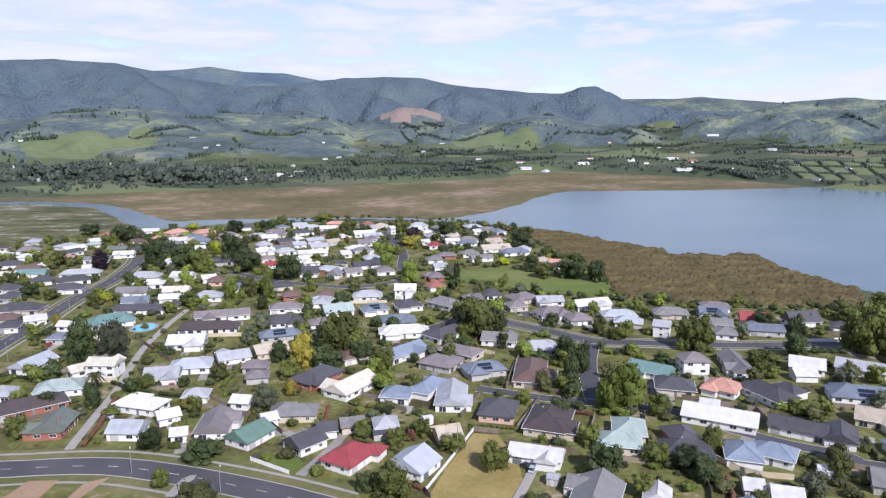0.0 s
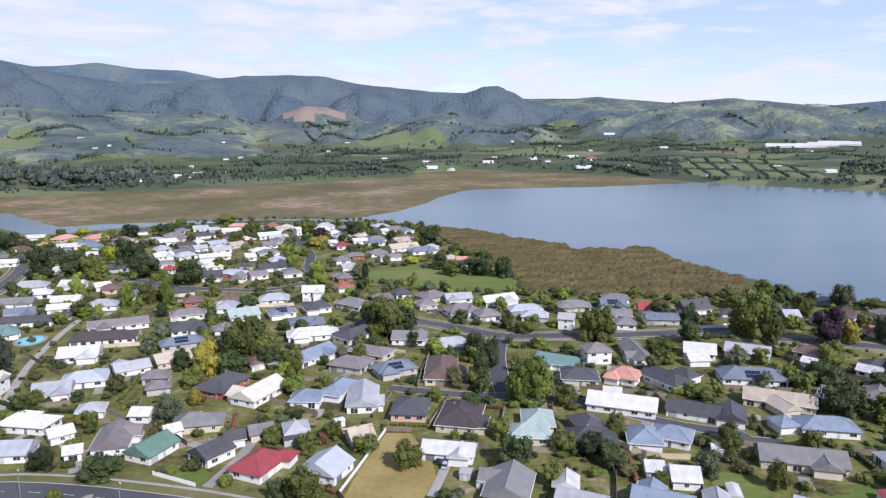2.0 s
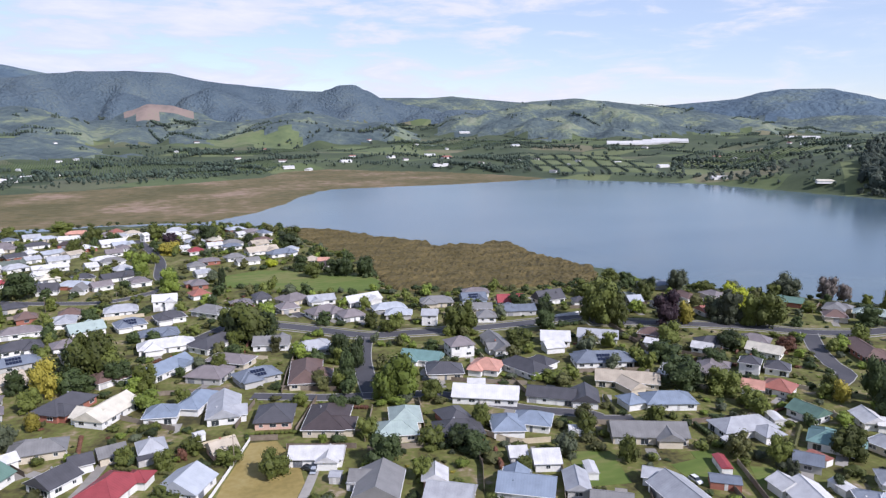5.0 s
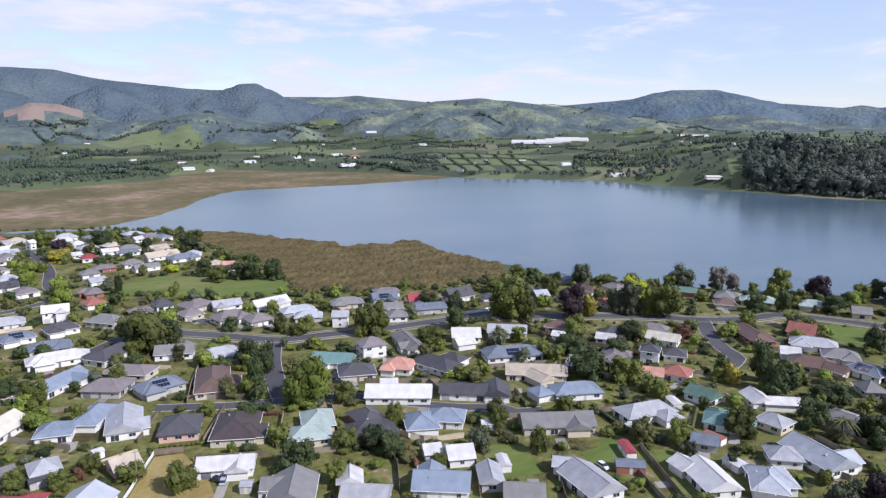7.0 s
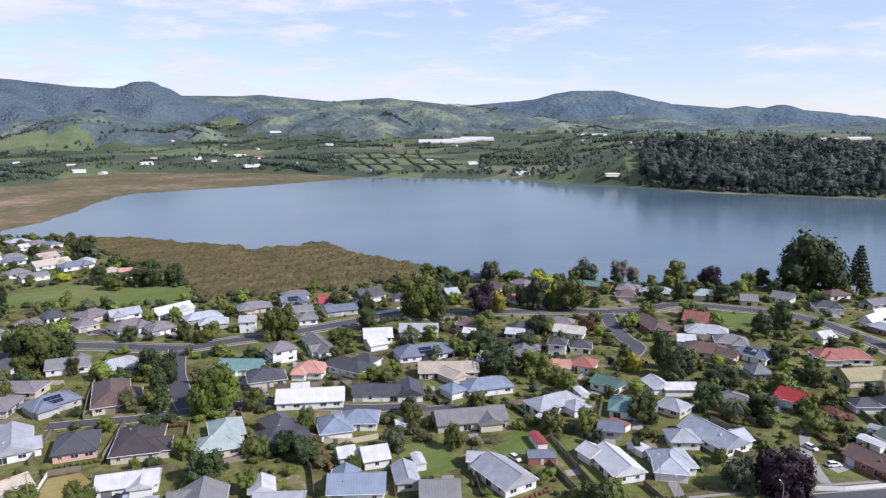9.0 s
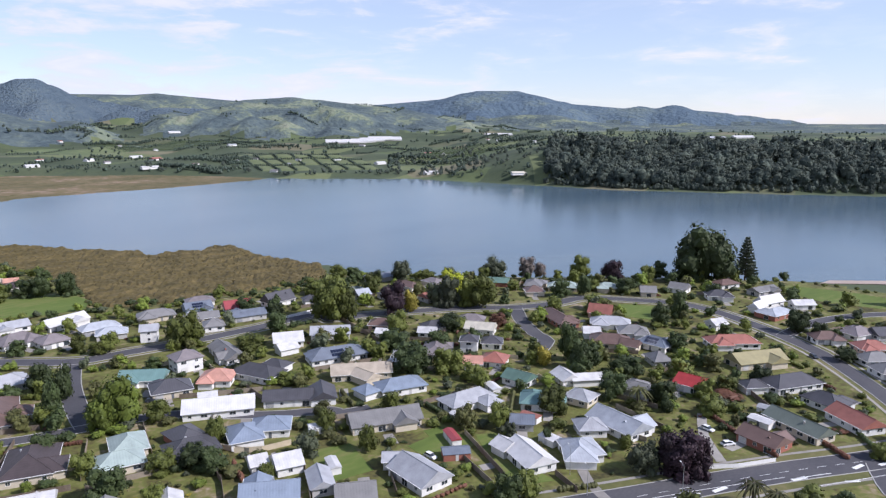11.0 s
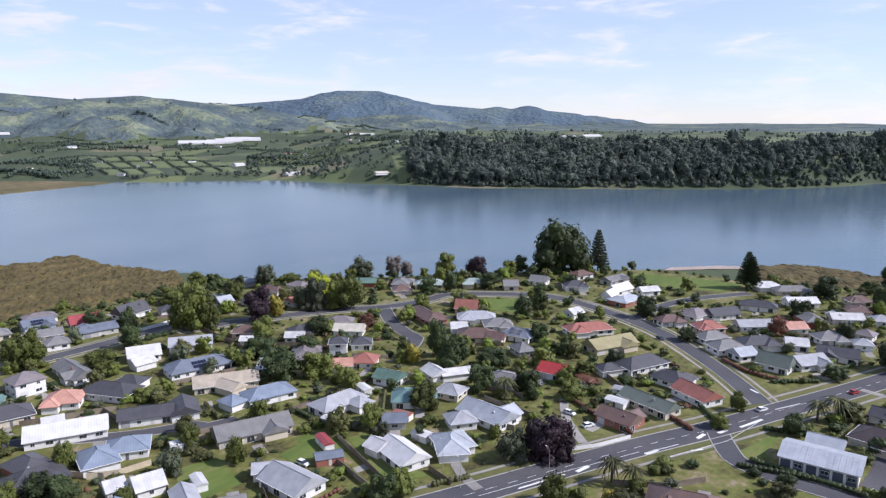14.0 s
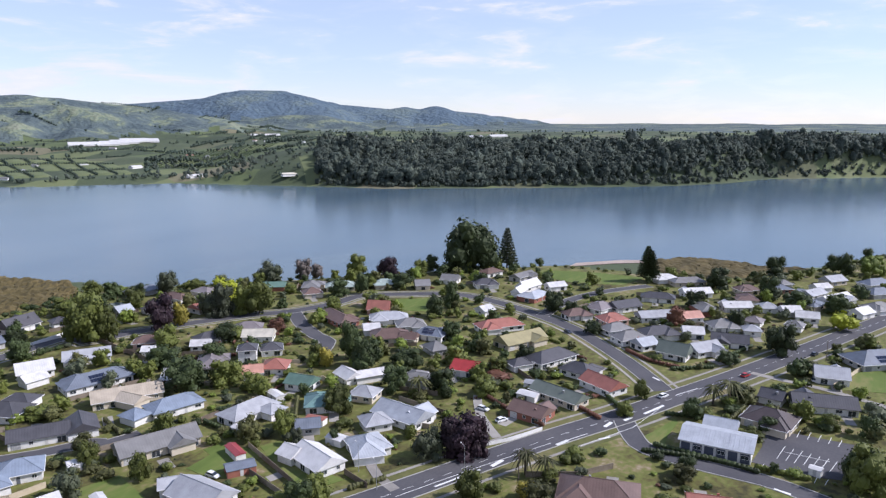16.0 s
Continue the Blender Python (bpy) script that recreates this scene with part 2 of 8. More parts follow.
CHANNEL = [(-595.4, 866.9), (-503.8, 873.3), (-420.4, 854.9), (-349.6, 788.1), (-277.4, 700.9), (-213.6, 717.8), (-133, 726.6), (-38.1, 726.7), (-14.1, 713.8), (-25, 693.1), (-83.1, 705.3), (-148.8, 689), (-200.7, 673.4), (-259.7, 654.9), (-297.7, 665.8), (-327.8, 700.9), (-363.6, 753.6), (-410.9, 814.6), (-490, 848.8), (-583.2, 848.7)]
NEAR_MARSH = [(53.1, 677.6), (115.2, 651.8), (152.5, 587.6), (187.3, 547), (232.3, 547), (249.5, 490.2), (258.7, 435.5), (266.1, 412.3), (253.8, 416.3), (233.6, 368.5), (198.7, 358.4), (213.2, 366.4), (159, 368.8), (115.6, 378.4), (99.8, 391.3), (105.3, 452.2), (91.1, 511.4), (75.8, 573.3), (68, 634.4)]
FAR_MARSH = [(-746.4, 933.5), (-522.7, 926.7), (-500, 971.2), (-397.4, 1011.7), (-286, 1055.7), (-164.6, 1103.7), (-32.3, 1167.1), (96.9, 1250.7), (151, 1377), (248.2, 1425), (343.7, 1347.3), (433.8, 1290.9), (520.9, 1179.4), (564.1, 1095.1), (540.3, 1048.1), (379.7, 1004.7), (181.1, 988.1), (156.1, 957), (121.4, 900.2), (91.4, 826.5), (53.5, 763.7), (9.2, 709.6), (-25.4, 705.4), (-128.5, 701.1), (-204, 685), (-265.3, 669.6), (-334.7, 753.6), (-417.5, 848.9), (-507.4, 879.7), (-709, 885.8)]
SALT_MEADOW = [(-679.8, 848.6), (-486.6, 842.9), (-399, 803.8), (-350, 753.6), (-297.6, 681), (-308.4, 644.3), (-331.3, 627.3), (-341.1, 572.9), (-352.8, 546.5), (-423.8, 522.2)]
EAST_MARSH = [(466, 114.1), (511.7, 113.4), (532.7, 89.5), (533.5, 62.2), (527.1, 25.1), (514.3, 10.8), (479.3, 38.4), (455, 58.6), (450.8, 88.6)]
RIDGES = []
RIDGES.append((0.42, 1, [(-2344, 2322, 268), (-2080, 2561, 302), (-1729, 2810, 333), (-1560, 2907, 348), (-1375, 2999, 340), (-1257, 3050, 316), (-1112, 3106, 280), (-911, 3171, 259)]))
RIDGES.append((0.4, 1, [(-898, 3123, 252), (-663, 3181, 260), (-417, 3223, 292), (-265, 3239, 300), (-113, 3248, 293), (40, 3249, 266), (245, 3240, 240), (397, 3225, 230), (547, 3203, 224)]))
RIDGES.append((0.85, 1, [(562, 3150, 234), (609, 3141, 253), (657, 3131, 255), (705, 3121, 233)]))
RIDGES.append((0.35, 1, [(564, 3302, 220), (764, 3261, 204), (887, 3230, 162)]))
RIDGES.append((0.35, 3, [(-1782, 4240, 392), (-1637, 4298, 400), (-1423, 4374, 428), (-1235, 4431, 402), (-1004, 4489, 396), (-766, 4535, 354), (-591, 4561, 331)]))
RIDGES.append((0.3, 2, [(981, 4186, 231), (1345, 4084, 231), (1459, 4044, 239), (1759, 3923, 210), (1984, 3814, 192)]))
RIDGES.append((0.3, 1, [(942, 2848, 121), (1061, 2806, 141), (1175, 2760, 136), (1321, 2693, 105)]))
RIDGES.append((0.26, 2, [(1247, 2394, 141), (1205, 2416, 166), (1333, 2347, 175), (1354, 2335, 170), (1423, 2294, 166), (1550, 2210, 149), (1664, 2125, 135), (1793, 2018, 107), (1920, 1897, 75)]))
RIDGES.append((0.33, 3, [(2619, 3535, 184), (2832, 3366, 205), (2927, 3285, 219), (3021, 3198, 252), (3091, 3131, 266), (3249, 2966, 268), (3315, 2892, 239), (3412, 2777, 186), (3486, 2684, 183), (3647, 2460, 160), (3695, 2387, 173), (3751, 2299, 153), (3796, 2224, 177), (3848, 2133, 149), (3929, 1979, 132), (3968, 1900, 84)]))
RIDGES.append((0.25, 2, [(2574, 2657, 87), (2729, 2497, 120), (2841, 2370, 121), (2947, 2235, 89), (3082, 2045, 71)]))
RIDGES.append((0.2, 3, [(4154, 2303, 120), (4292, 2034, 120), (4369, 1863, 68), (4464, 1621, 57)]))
RIDGES.append((0.22, 2, [(-1084, 2085, 129), (-1002, 2125, 136), (-903, 2169, 137), (-798, 2210, 112)]))
RIDGES.append((0.3, 2, [(-816, 2257, 110), (-701, 2295, 125), (-599, 2323, 120), (-492, 2348, 137), (-403, 2365, 98)]))
RIDGES.append((0.2, 2, [(-686, 1771, 51), (-557, 1816, 65), (-421, 1852, 60), (-335, 1870, 46)]))
RIDGES.append((0.85, 5, [(-196, 2472, 129), (-141, 2475, 149), (-77, 2478, 145), (1, 2479, 124)]))
RIDGES.append((0.22, 2, [(-279, 2433, 98), (-125, 2446, 104), (-8, 2449, 102), (89, 2448, 85)]))
RIDGES.append((0.25, 2, [(211, 2290, 86), (300, 2280, 120), (371, 2269, 114), (459, 2253, 86)]))
RIDGES.append((0.2, 3, [(4596, 169, 55), (4596, -182, 71), (4571, -513, 75)]))

def ridge_height(X, Y):
    """Hill country: every crest falls off to both sides, with spurs and gullies."""
    Z = np.full(X.shape, -50.0)
    K = np.zeros(X.shape, int)
    for i, (slope, cover, crest) in enumerate(RIDGES):
        P = np.array(crest, float)
        k0 = 1.0 if cover == 1 else 0.45
        spur = (wob(X, Y, 520, i) * 52 + wob(X, Y, 230, i + 20) * 26 + wob(X, Y, 120, i + 40) * 9) * k0
        for (ax, ay, az), (bx, by, bz) in zip(P[:-1], P[1:]):
            dx, dy = bx - ax, by - ay
            k = np.clip(((X - ax) * dx + (Y - ay) * dy) / (dx * dx + dy * dy), 0, 1)
            d = np.hypot(X - ax - k * dx, Y - ay - k * dy)
            z = az + (bz - az) * k - slope * (np.sqrt(d * d + 900) - 30) + spur * np.clip(d / 320, 0, 1)
            K = np.where(z > Z, cover, K)
            Z = np.maximum(Z, z)
    return Z, K


def land(X, Y):
    """Height of the ground, and which cover it carries (0 fields, 1 bush, 2 rough pasture)."""
    r = np.hypot(X, Y)
    az = np.degrees(np.arctan2(X, Y))
    west = np.interp(r, [0, 1080, 1380, 1920, 2400, 2800, 3300, 5000], [0, 0, 5, 24, 50, 72, 82, 82])
    east = np.interp(r, [0, 1030, 1090, 1180, 1290, 2000, 3000, 5000], [0, 0, 17, 38, 47, 44, 48, 68])
    k = sstep(az, 40, 51)
    back = sstep(np.abs(az - 30), 85, 110)
    rural = west * (1 - k) + east * k
    rural = rural * (1 - back) + back * np.interp(r, [0, 700, 5000], [0, 0, 60])
    rural = rural + sstep(r, 1200, 1800) * (wob(X, Y, 520, 3) * 7 + wob(X, Y, 240, 5) * 3) * (1 - 0.55 * k)
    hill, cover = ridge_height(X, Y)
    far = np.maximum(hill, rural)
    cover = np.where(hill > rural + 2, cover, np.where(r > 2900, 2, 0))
    e = inside(ESTUARY, X, Y)
    z = far * sstep(-e, 0, 25) + np.where(e > -25, -2.6 * sstep(e, -14, 2), 0)
    w = inside(WATER, X, Y)
    z = np.where(w > -6, z - 3.0 * sstep(w, -6, 10), z)
    c = inside(CHANNEL, X, Y)
    z = np.where(c > -4, z - 2.5 * sstep(c, -4, 4), z)
    return z, cover


def polar_sheet():
    azs = np.concatenate([np.arange(-45, 105, 0.27), np.arange(105, 315, 3.0)])
    rs = np.concatenate([np.linspace(0.5, 60, 5), np.geomspace(75, 4930, 285)])
    A, Rr = np.meshgrid(np.radians(azs), rs, indexing="ij")
    X, Y = np.sin(A) * Rr, np.cos(A) * Rr
    Z, C = land(X, Y)
    na, nr = A.shape
    co = np.stack([X, Y, Z], -1).reshape(-1, 3)
    i = np.arange(na)[:, None]
    j = np.arange(nr - 1)[None, :]
    a = (i * nr + j).ravel()
    b = (((i + 1) % na) * nr + j).ravel()
    faces = np.stack([a, a + 1, b + 1, b], 1)
    cover = C.reshape(-1)[a]
    return co, faces, cover


def quick_mesh(name, co, faces, mats, idx=None, smooth=True):
    me = bpy.data.meshes.new(name)
    co, faces = np.asarray(co, np.float32), np.asarray(faces, np.int32)
    me.vertices.add(len(co))
    me.vertices.foreach_set("co", co.ravel())
    me.loops.add(faces.size)
    me.loops.foreach_set("vertex_index", faces.ravel())
    me.polygons.add(len(faces))
    me.polygons.foreach_set("loop_start", np.arange(len(faces), dtype=np.int32) * faces.shape[1])
    for m in mats:
        me.materials.append(m)
    if idx is not None:
        me.polygons.foreach_set("material_index", np.asarray(idx, np.int32))
    me.polygons.foreach_set("use_smooth", np.full(len(faces), smooth))
    me.update(calc_edges=True)
    me.validate()
    return me


def country_mat():
    """Town gardens near by; beyond the water paddocks, orchard blocks and scrub in a patchwork."""
    m = mat("paddocks", [(0.045, 0.062, 0.022), (0.075, 0.10, 0.032), (0.115, 0.145, 0.045), (0.15, 0.16, 0.06)], scale=0.012, rough=0.95, bump=0.3, fine=14, positions=[0.34, 0.46, 0.56, 0.68])
    n, l = m.node_tree.nodes, m.node_tree.links
    tc = n.new("ShaderNodeTexCoord")
    mp = n.new("ShaderNodeMapping")
    mp.inputs["Rotation"].default_value = (0, 0, 0.45)
    mp.inputs["Scale"].default_value = (0.0062, 0.0105, 0.0)
    l.new(tc.outputs["Object"], mp.inputs[0])
    v = n.new("ShaderNodeTexVoronoi")
    v.inputs["Scale"].default_value = 1.0
    v.inputs["Randomness"].default_value = 0.75
    l.new(mp.outputs[0], v.inputs["Vector"])
    sp = n.new("ShaderNodeSeparateColor")
    l.new(v.outputs["Color"], sp.inputs[0])
    rp = n.new("ShaderNodeValToRGB")
    rp.color_ramp.interpolation = "CONSTANT"
    cols = [(0.038, 0.052, 0.038), (0.050, 0.066, 0.042), (0.09, 0.115, 0.055), (0.058, 0.072, 0.048), (0.135, 0.155, 0.075), (0.045, 0.060, 0.042), (0.105, 0.106, 0.07), (0.18, 0.155, 0.105)]
    while len(rp.color_ramp.elements) < len(cols):
        rp.color_ramp.elements.new(0.5)
    for i, c in enumerate(cols):
        rp.color_ramp.elements[i].position = [0, 0.17, 0.34, 0.5, 0.64, 0.78, 0.9, 0.965][i]
        rp.color_ramp.elements[i].color = (*c, 1)
    l.new(sp.outputs[0], rp.inputs[0])
    # rows of vines and fruit trees in some blocks
    mx = n.new("ShaderNodeMix")
    mx.data_type = "RGBA"
    mx.inputs[0].default_value = 0.72
    b = n["Principled BSDF"]
    old = b.inputs["Base Color"].links[0].from_socket
    l.new(old, mx.inputs[6])
    l.new(rp.outputs[0], mx.inputs[7])
    l.new(mx.outputs[2], b.inputs["Base Color"])
    return m


M_COUNTRY = country_mat()
# bush and pasture hills: greens paled to blue-grey, distance haze mixed into the colour
M_HAZED_BUSH = mat("bush_hills", [(0.054, 0.080, 0.104), (0.084, 0.116, 0.142), (0.122, 0.152, 0.152)], scale=0.007, rough=0.95, bump=0.7, fine=13, fine_mix=0.5)
M_HAZED_BUSH.node_tree.nodes["Bump"].inputs["Distance"].default_value = 26
M_HAZED_PASTURE = mat("hill_pasture", [(0.055, 0.078, 0.085), (0.080, 0.106, 0.108), (0.105, 0.132, 0.115), (0.150, 0.180, 0.120), (0.195, 0.21, 0.15)], scale=0.0085, rough=0.95, bump=0.8, fine=6, positions=[0.38, 0.47, 0.545, 0.575, 0.68], fine_mix=0.33)
M_HAZED_PASTURE.node_tree.nodes["Bump"].inputs["Distance"].default_value = 14
# farthest crests: the air's blue haze is painted into the base colour
M_HAZED_RANGE = mat("distant_ranges", [(0.062, 0.095, 0.130), (0.085, 0.122, 0.152), (0.125, 0.160, 0.150)], scale=0.0045, rough=0.95, bump=0.8, fine=7, positions=[0.36, 0.52, 0.66])
M_HAZED_RANGE.node_tree.nodes["Bump"].inputs["Distance"].default_value = 25
M_SUBURB = mat("garden_ground", [(0.046, 0.042, 0.017), (0.094, 0.085, 0.027), (0.125, 0.137, 0.034), (0.185, 0.155, 0.07), (0.31, 0.25, 0.185)], scale=0.085, rough=0.95, bump=0.4, fine=6, positions=[0.36, 0.44, 0.53, 0.60, 0.68])

M_MEADOW = mat("open_paddock", [(0.08, 0.108, 0.055), (0.125, 0.155, 0.07), (0.175, 0.18, 0.10)], scale=0.008, rough=0.95, bump=0.4, fine=8)
M_CLEARED = mat("cleared_slope", [(0.15, 0.125, 0.11), (0.23, 0.175, 0.15), (0.17, 0.18, 0.115)], scale=0.012, rough=0.95, bump=0.5, fine=6)

co, faces, cover = polar_sheet()
mid = co[faces[:, 0]]
near = (np.hypot(mid[:, 0], mid[:, 1]) < 680) & (inside(ESTUARY, mid[:, 0], mid[:, 1]) < 3)
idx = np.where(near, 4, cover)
# open paddocks behind the wooded bank
m_az, m_r = np.degrees(np.arctan2(mid[:, 0], mid[:, 1])), np.hypot(mid[:, 0], mid[:, 1])
for a0, a1, r0, r1 in ((73.5, 84.5, 1420, 1950), (88, 91, 1380, 1700), (66.5, 69.5, 1600, 2000), (49.5, 52, 1500, 1950), (-31, -22, 1800, 2010), (-19, -12, 1840, 2050), (1, 7, 1900, 2060), (12, 17, 1760, 1880)):
    idx = np.where((m_az + wob(mid[:, 0], mid[:, 1], 180, 8) * 0.9 > a0) & (m_az + wob(mid[:, 0], mid[:, 1], 210, 9) * 0.9 < a1) & (m_r > r0 + wob(mid[:, 0], mid[:, 1], 200, 4) * 50) & (m_r < r1 + wob(mid[:, 0], mid[:, 1], 260, 6) * 60) & (cover != 1), 6, idx)
ground = new("ground", quick_mesh("ground", co, faces, [M_COUNTRY, M_HAZED_BUSH, M_HAZED_PASTURE, M_HAZED_RANGE, M_SUBURB, M_CLEARED, M_MEADOW], idx))
tagged(ground, "green suburban ground, paddocks and haze-tinted hills to the horizon", "ground", kind="structure")

# the lake and its tidal creek
M_WATER = mat("lake_water", [(0.060, 0.100, 0.130), (0.082, 0.126, 0.158), (0.11, 0.15, 0.168)], scale=0.004, rough=0.17, bump=0.16, fine=300, spec=0.5, stretch=(1, 2.5, 1), fine_mix=0.1)
M_WATER.node_tree.nodes["Bump"].inputs["Distance"].default_value = 0.05
M_WATER.node_tree.nodes["Principled BSDF"].inputs["IOR"].default_value = 1.33


def flat_sheet(name, poly, z, material, step=0):
    bm = bmesh.new()
    f = bm.faces.new([bm.verts.new((x, y, z)) for x, y in poly])
    if f.calc_area() and f.normal.z < 0:
        f.normal_flip()
    bm.normal_update()
    for f in bm.faces:
        if f.normal.z < 0:
            f.normal_flip()
    bmesh.ops.triangulate(bm, faces=bm.faces[:])
    me = bpy.data.meshes.new(name)
    bm.to_mesh(me)
    bm.free()
    me.materials.append(material)
    return new(name, me)


xs, ys = np.linspace(-900, 1850, 56), np.linspace(-800, 1650, 56)
GX, GY = np.meshgrid(xs, ys, indexing="ij")
wco = np.stack([GX, GY, np.full(GX.shape, -3.0)], -1).reshape(-1, 3)
ii, jj = np.meshgrid(np.arange(55), np.arange(55), indexing="ij")
wa = (ii * 56 + jj).ravel()
wf = np.stack([wa, wa + 56, wa + 57, wa + 1], 1)
wm = wco[wf].mean(1)
wf = wf[(inside(ESTUARY, wm[:, 0], wm[:, 1]) > -60)]
tagged(new("water", quick_mesh("water", wco, wf, [M_WATER])), "calm blue-grey tidal lake between marsh and wooded shores", "water", kind="structure")


def marsh(name, poly, cell, high, material, label):
    """A low canopy of mangrove and rushes: bumpy top, ragged steep edge towards the water."""
    P = np.array(poly)
    x0, y0, x1, y1 = P[:, 0].min(), P[:, 1].min(), P[:, 0].max(), P[:, 1].max()
    xs, ys = np.arange(x0, x1, cell), np.arange(y0, y1, cell)
    X, Y = np.meshgrid(xs, ys, indexing="ij")
    rng = np.random.RandomState(4)
    X = X + rng.uniform(-0.35, 0.35, X.shape) * cell
    Y = Y + rng.uniform(-0.35, 0.35, X.shape) * cell
    d = np.minimum(inside(poly, X, Y), -np.maximum(inside(WATER, X, Y), inside(CHANNEL, X, Y)))
    d = d + wob(X, Y, 22, 2) * 2.0 + wob(X, Y, 9, 9) * 1.0
    top = high * (0.62 + 0.22 * wob(X, Y, 14, 1) + 0.30 * rng.uniform(-1, 1, X.shape))
    Z = -3.3 + (0.5 + np.maximum(top, 0.15)) * sstep(d, -0.6, cell * 0.7)
    n0, n1 = X.shape
    i, j = np.meshgrid(np.arange(n0 - 1), np.arange(n1 - 1), indexing="ij")
    a = (i * n1 + j).ravel()
    F = np.stack([a, a + n1, a + n1 + 1, a + 1], 1)
    keep = (d.reshape(-1)[F] > -1.5).any(1)
    ob = new(name, quick_mesh(name, np.stack([X, Y, Z], -1).reshape(-1, 3), F[keep], [material], smooth=False))
    return tagged(ob, label, "marsh", kind="stuff")


M_MANGROVE = mat("mangrove", [(0.045, 0.036, 0.012), (0.085, 0.066, 0.024), (0.14, 0.105, 0.042)], scale=0.06, rough=0.9, bump=0.4, fine=9, stretch=(0.7, 1.6, 1))
M_RUSHES = mat("rushes", [(0.09, 0.08, 0.032), (0.145, 0.115, 0.055), (0.23, 0.165, 0.11), (0.31, 0.225, 0.165)], scale=0.008, rough=0.95, bump=0.4, fine=9, positions=[0.40, 0.53, 0.60, 0.69])
M_SALT = mat("salt_meadow", [(0.036, 0.042, 0.014), (0.085, 0.085, 0.03), (0.14, 0.12, 0.06), (0.30, 0.29, 0.27)], scale=0.025, rough=0.8, bump=0.4, fine=8, stretch=(0.6, 1.8, 1), positions=[0.38, 0.48, 0.56, 0.63])
marsh("mangrove_marsh", NEAR_MARSH, 1.9, 2.3, M_MANGROVE, "olive-brown mangrove marsh along the lake edge")
marsh("far_marsh", FAR_MARSH, 6.0, 1.0, M_RUSHES, "wide tan and olive rush marsh behind the lake")
marsh("salt_meadow", SALT_MEADOW, 4.0, 0.9, M_SALT, "olive salt meadow with pale mud beside a creek")
marsh("east_marsh", EAST_MARSH, 2.4, 1.6, M_MANGROVE, "brown mangrove scrub at the lake shore")


# ---------------------------------------------------------------- building kit
def part(name, bm, material, parent, label=""):
    """Links a bmesh (or a ready mesh) as one mesh object under a thing or a part."""
    if isinstance(bm, bmesh.types.BMesh):
        me = bpy.data.meshes.new(name)
        bm.to_mesh(me)
        bm.free()
    else:
        me = bm
    if material is not None and not me.materials:
        me.materials.append(material)
    ob = new(name, me)
    ob.parent = parent
    if label:
        ob["label"] = label
    return ob


def box(bm, cx, cy, cz, sx, sy, sz, rot=0.0, bevel=0.0):
    r = bmesh.ops.create_cube(bm, size=1.0, matrix=Matrix.Translation((cx, cy, cz)) @ Matrix.Rotation(rot, 4, "Z") @ Matrix.Diagonal((sx, sy, sz, 1)))
    if bevel:
        es = list({e for v in r["verts"] for e in v.link_edges})
        bmesh.ops.bevel(bm, geom=es, offset=bevel, segments=1, affect="EDGES")


def cyl(bm, x0, y0, z0, x1, y1, z1, r0, r1, seg=8):
    a, b = Vector((x0, y0, z0)), Vector((x1, y1, z1))
    m = Matrix.Translation((a + b) / 2) @ (b - a).to_track_quat("Z", "Y").to_matrix().to_4x4()
    bmesh.ops.create_cone(bm, cap_ends=True, segments=seg, radius1=r0, radius2=r1, depth=(b - a).length, matrix=m)


def empty(name, x, y, rot=0.0, z=0.0):
    ob = new(name)
    ob.empty_display_size = 0.5
    ob.matrix_basis = pose(x, y, z, 0, 0, rot)
    return ob


def window_mesh(w, h):
    bm = bmesh.new()
    t = 0.07
    for cx, cz, sx, sz in ((0, h / 2 - t / 2, w, t), (0, -h / 2 + t / 2, w, t), (-w / 2 + t / 2, 0, t, h - 2 * t), (w / 2 - t / 2, 0, t, h - 2 * t), (0, 0, t * 0.8, h - 2 * t)):
        box(bm, cx, 0, cz, sx, 0.10, sz)
    me = bpy.data.meshes.new("window")
    bm.to_mesh(me)
    bm.free()
    me.materials.append(M_TRIM)
    bm = bmesh.new()
    box(bm, 0, 0.01, 0, w - 2 * t, 0.03, h - 2 * t)
    pm = bpy.data.meshes.new("pane")
    bm.to_mesh(pm)
    bm.free()
    pm.materials.append(M_GLASS)
    return me, pm


def garage_mesh():
    bm = bmesh.new()
    for k in range(4):
        box(bm, 0, 0, 0.26 + k * 0.53, 2.6, 0.06, 0.50, bevel=0.015)
    me = bpy.data.meshes.new("garage_door")
    bm.to_mesh(me)
    bm.free()
    me.materials.append(M_DOOR)
    return me


def door_mesh():
    bm = bmesh.new()
    box(bm, 0, 0, 1.0, 0.9, 0.07, 2.0, bevel=0.02)
    box(bm, 0, 0.03, 1.45, 0.5, 0.05, 0.6)
    me = bpy.data.meshes.new("door")
    bm.to_mesh(me)
    bm.free()
    me.materials.append(M_DOOR)
    return me


WINDOWS = {"wide": window_mesh(2.1, 1.2), "small": window_mesh(1.2, 1.1), "tall": window_mesh(2.4, 2.0)}


def far_window(w, h):
    """The same window in one piece, for houses far off."""
    bm = bmesh.new()
    box(bm, 0, 0, 0, w, 0.08, h)
    box(bm, 0, -0.03, 0, w - 0.16, 0.06, h - 0.16)
    bm.faces.ensure_lookup_table()
    for f in bm.faces[6:]:
        f.material_index = 1
    me = bpy.data.meshes.new("window")
    bm.to_mesh(me)
    bm.free()
    me.materials.append(M_TRIM)
    me.materials.append(M_GLASS)
    return me


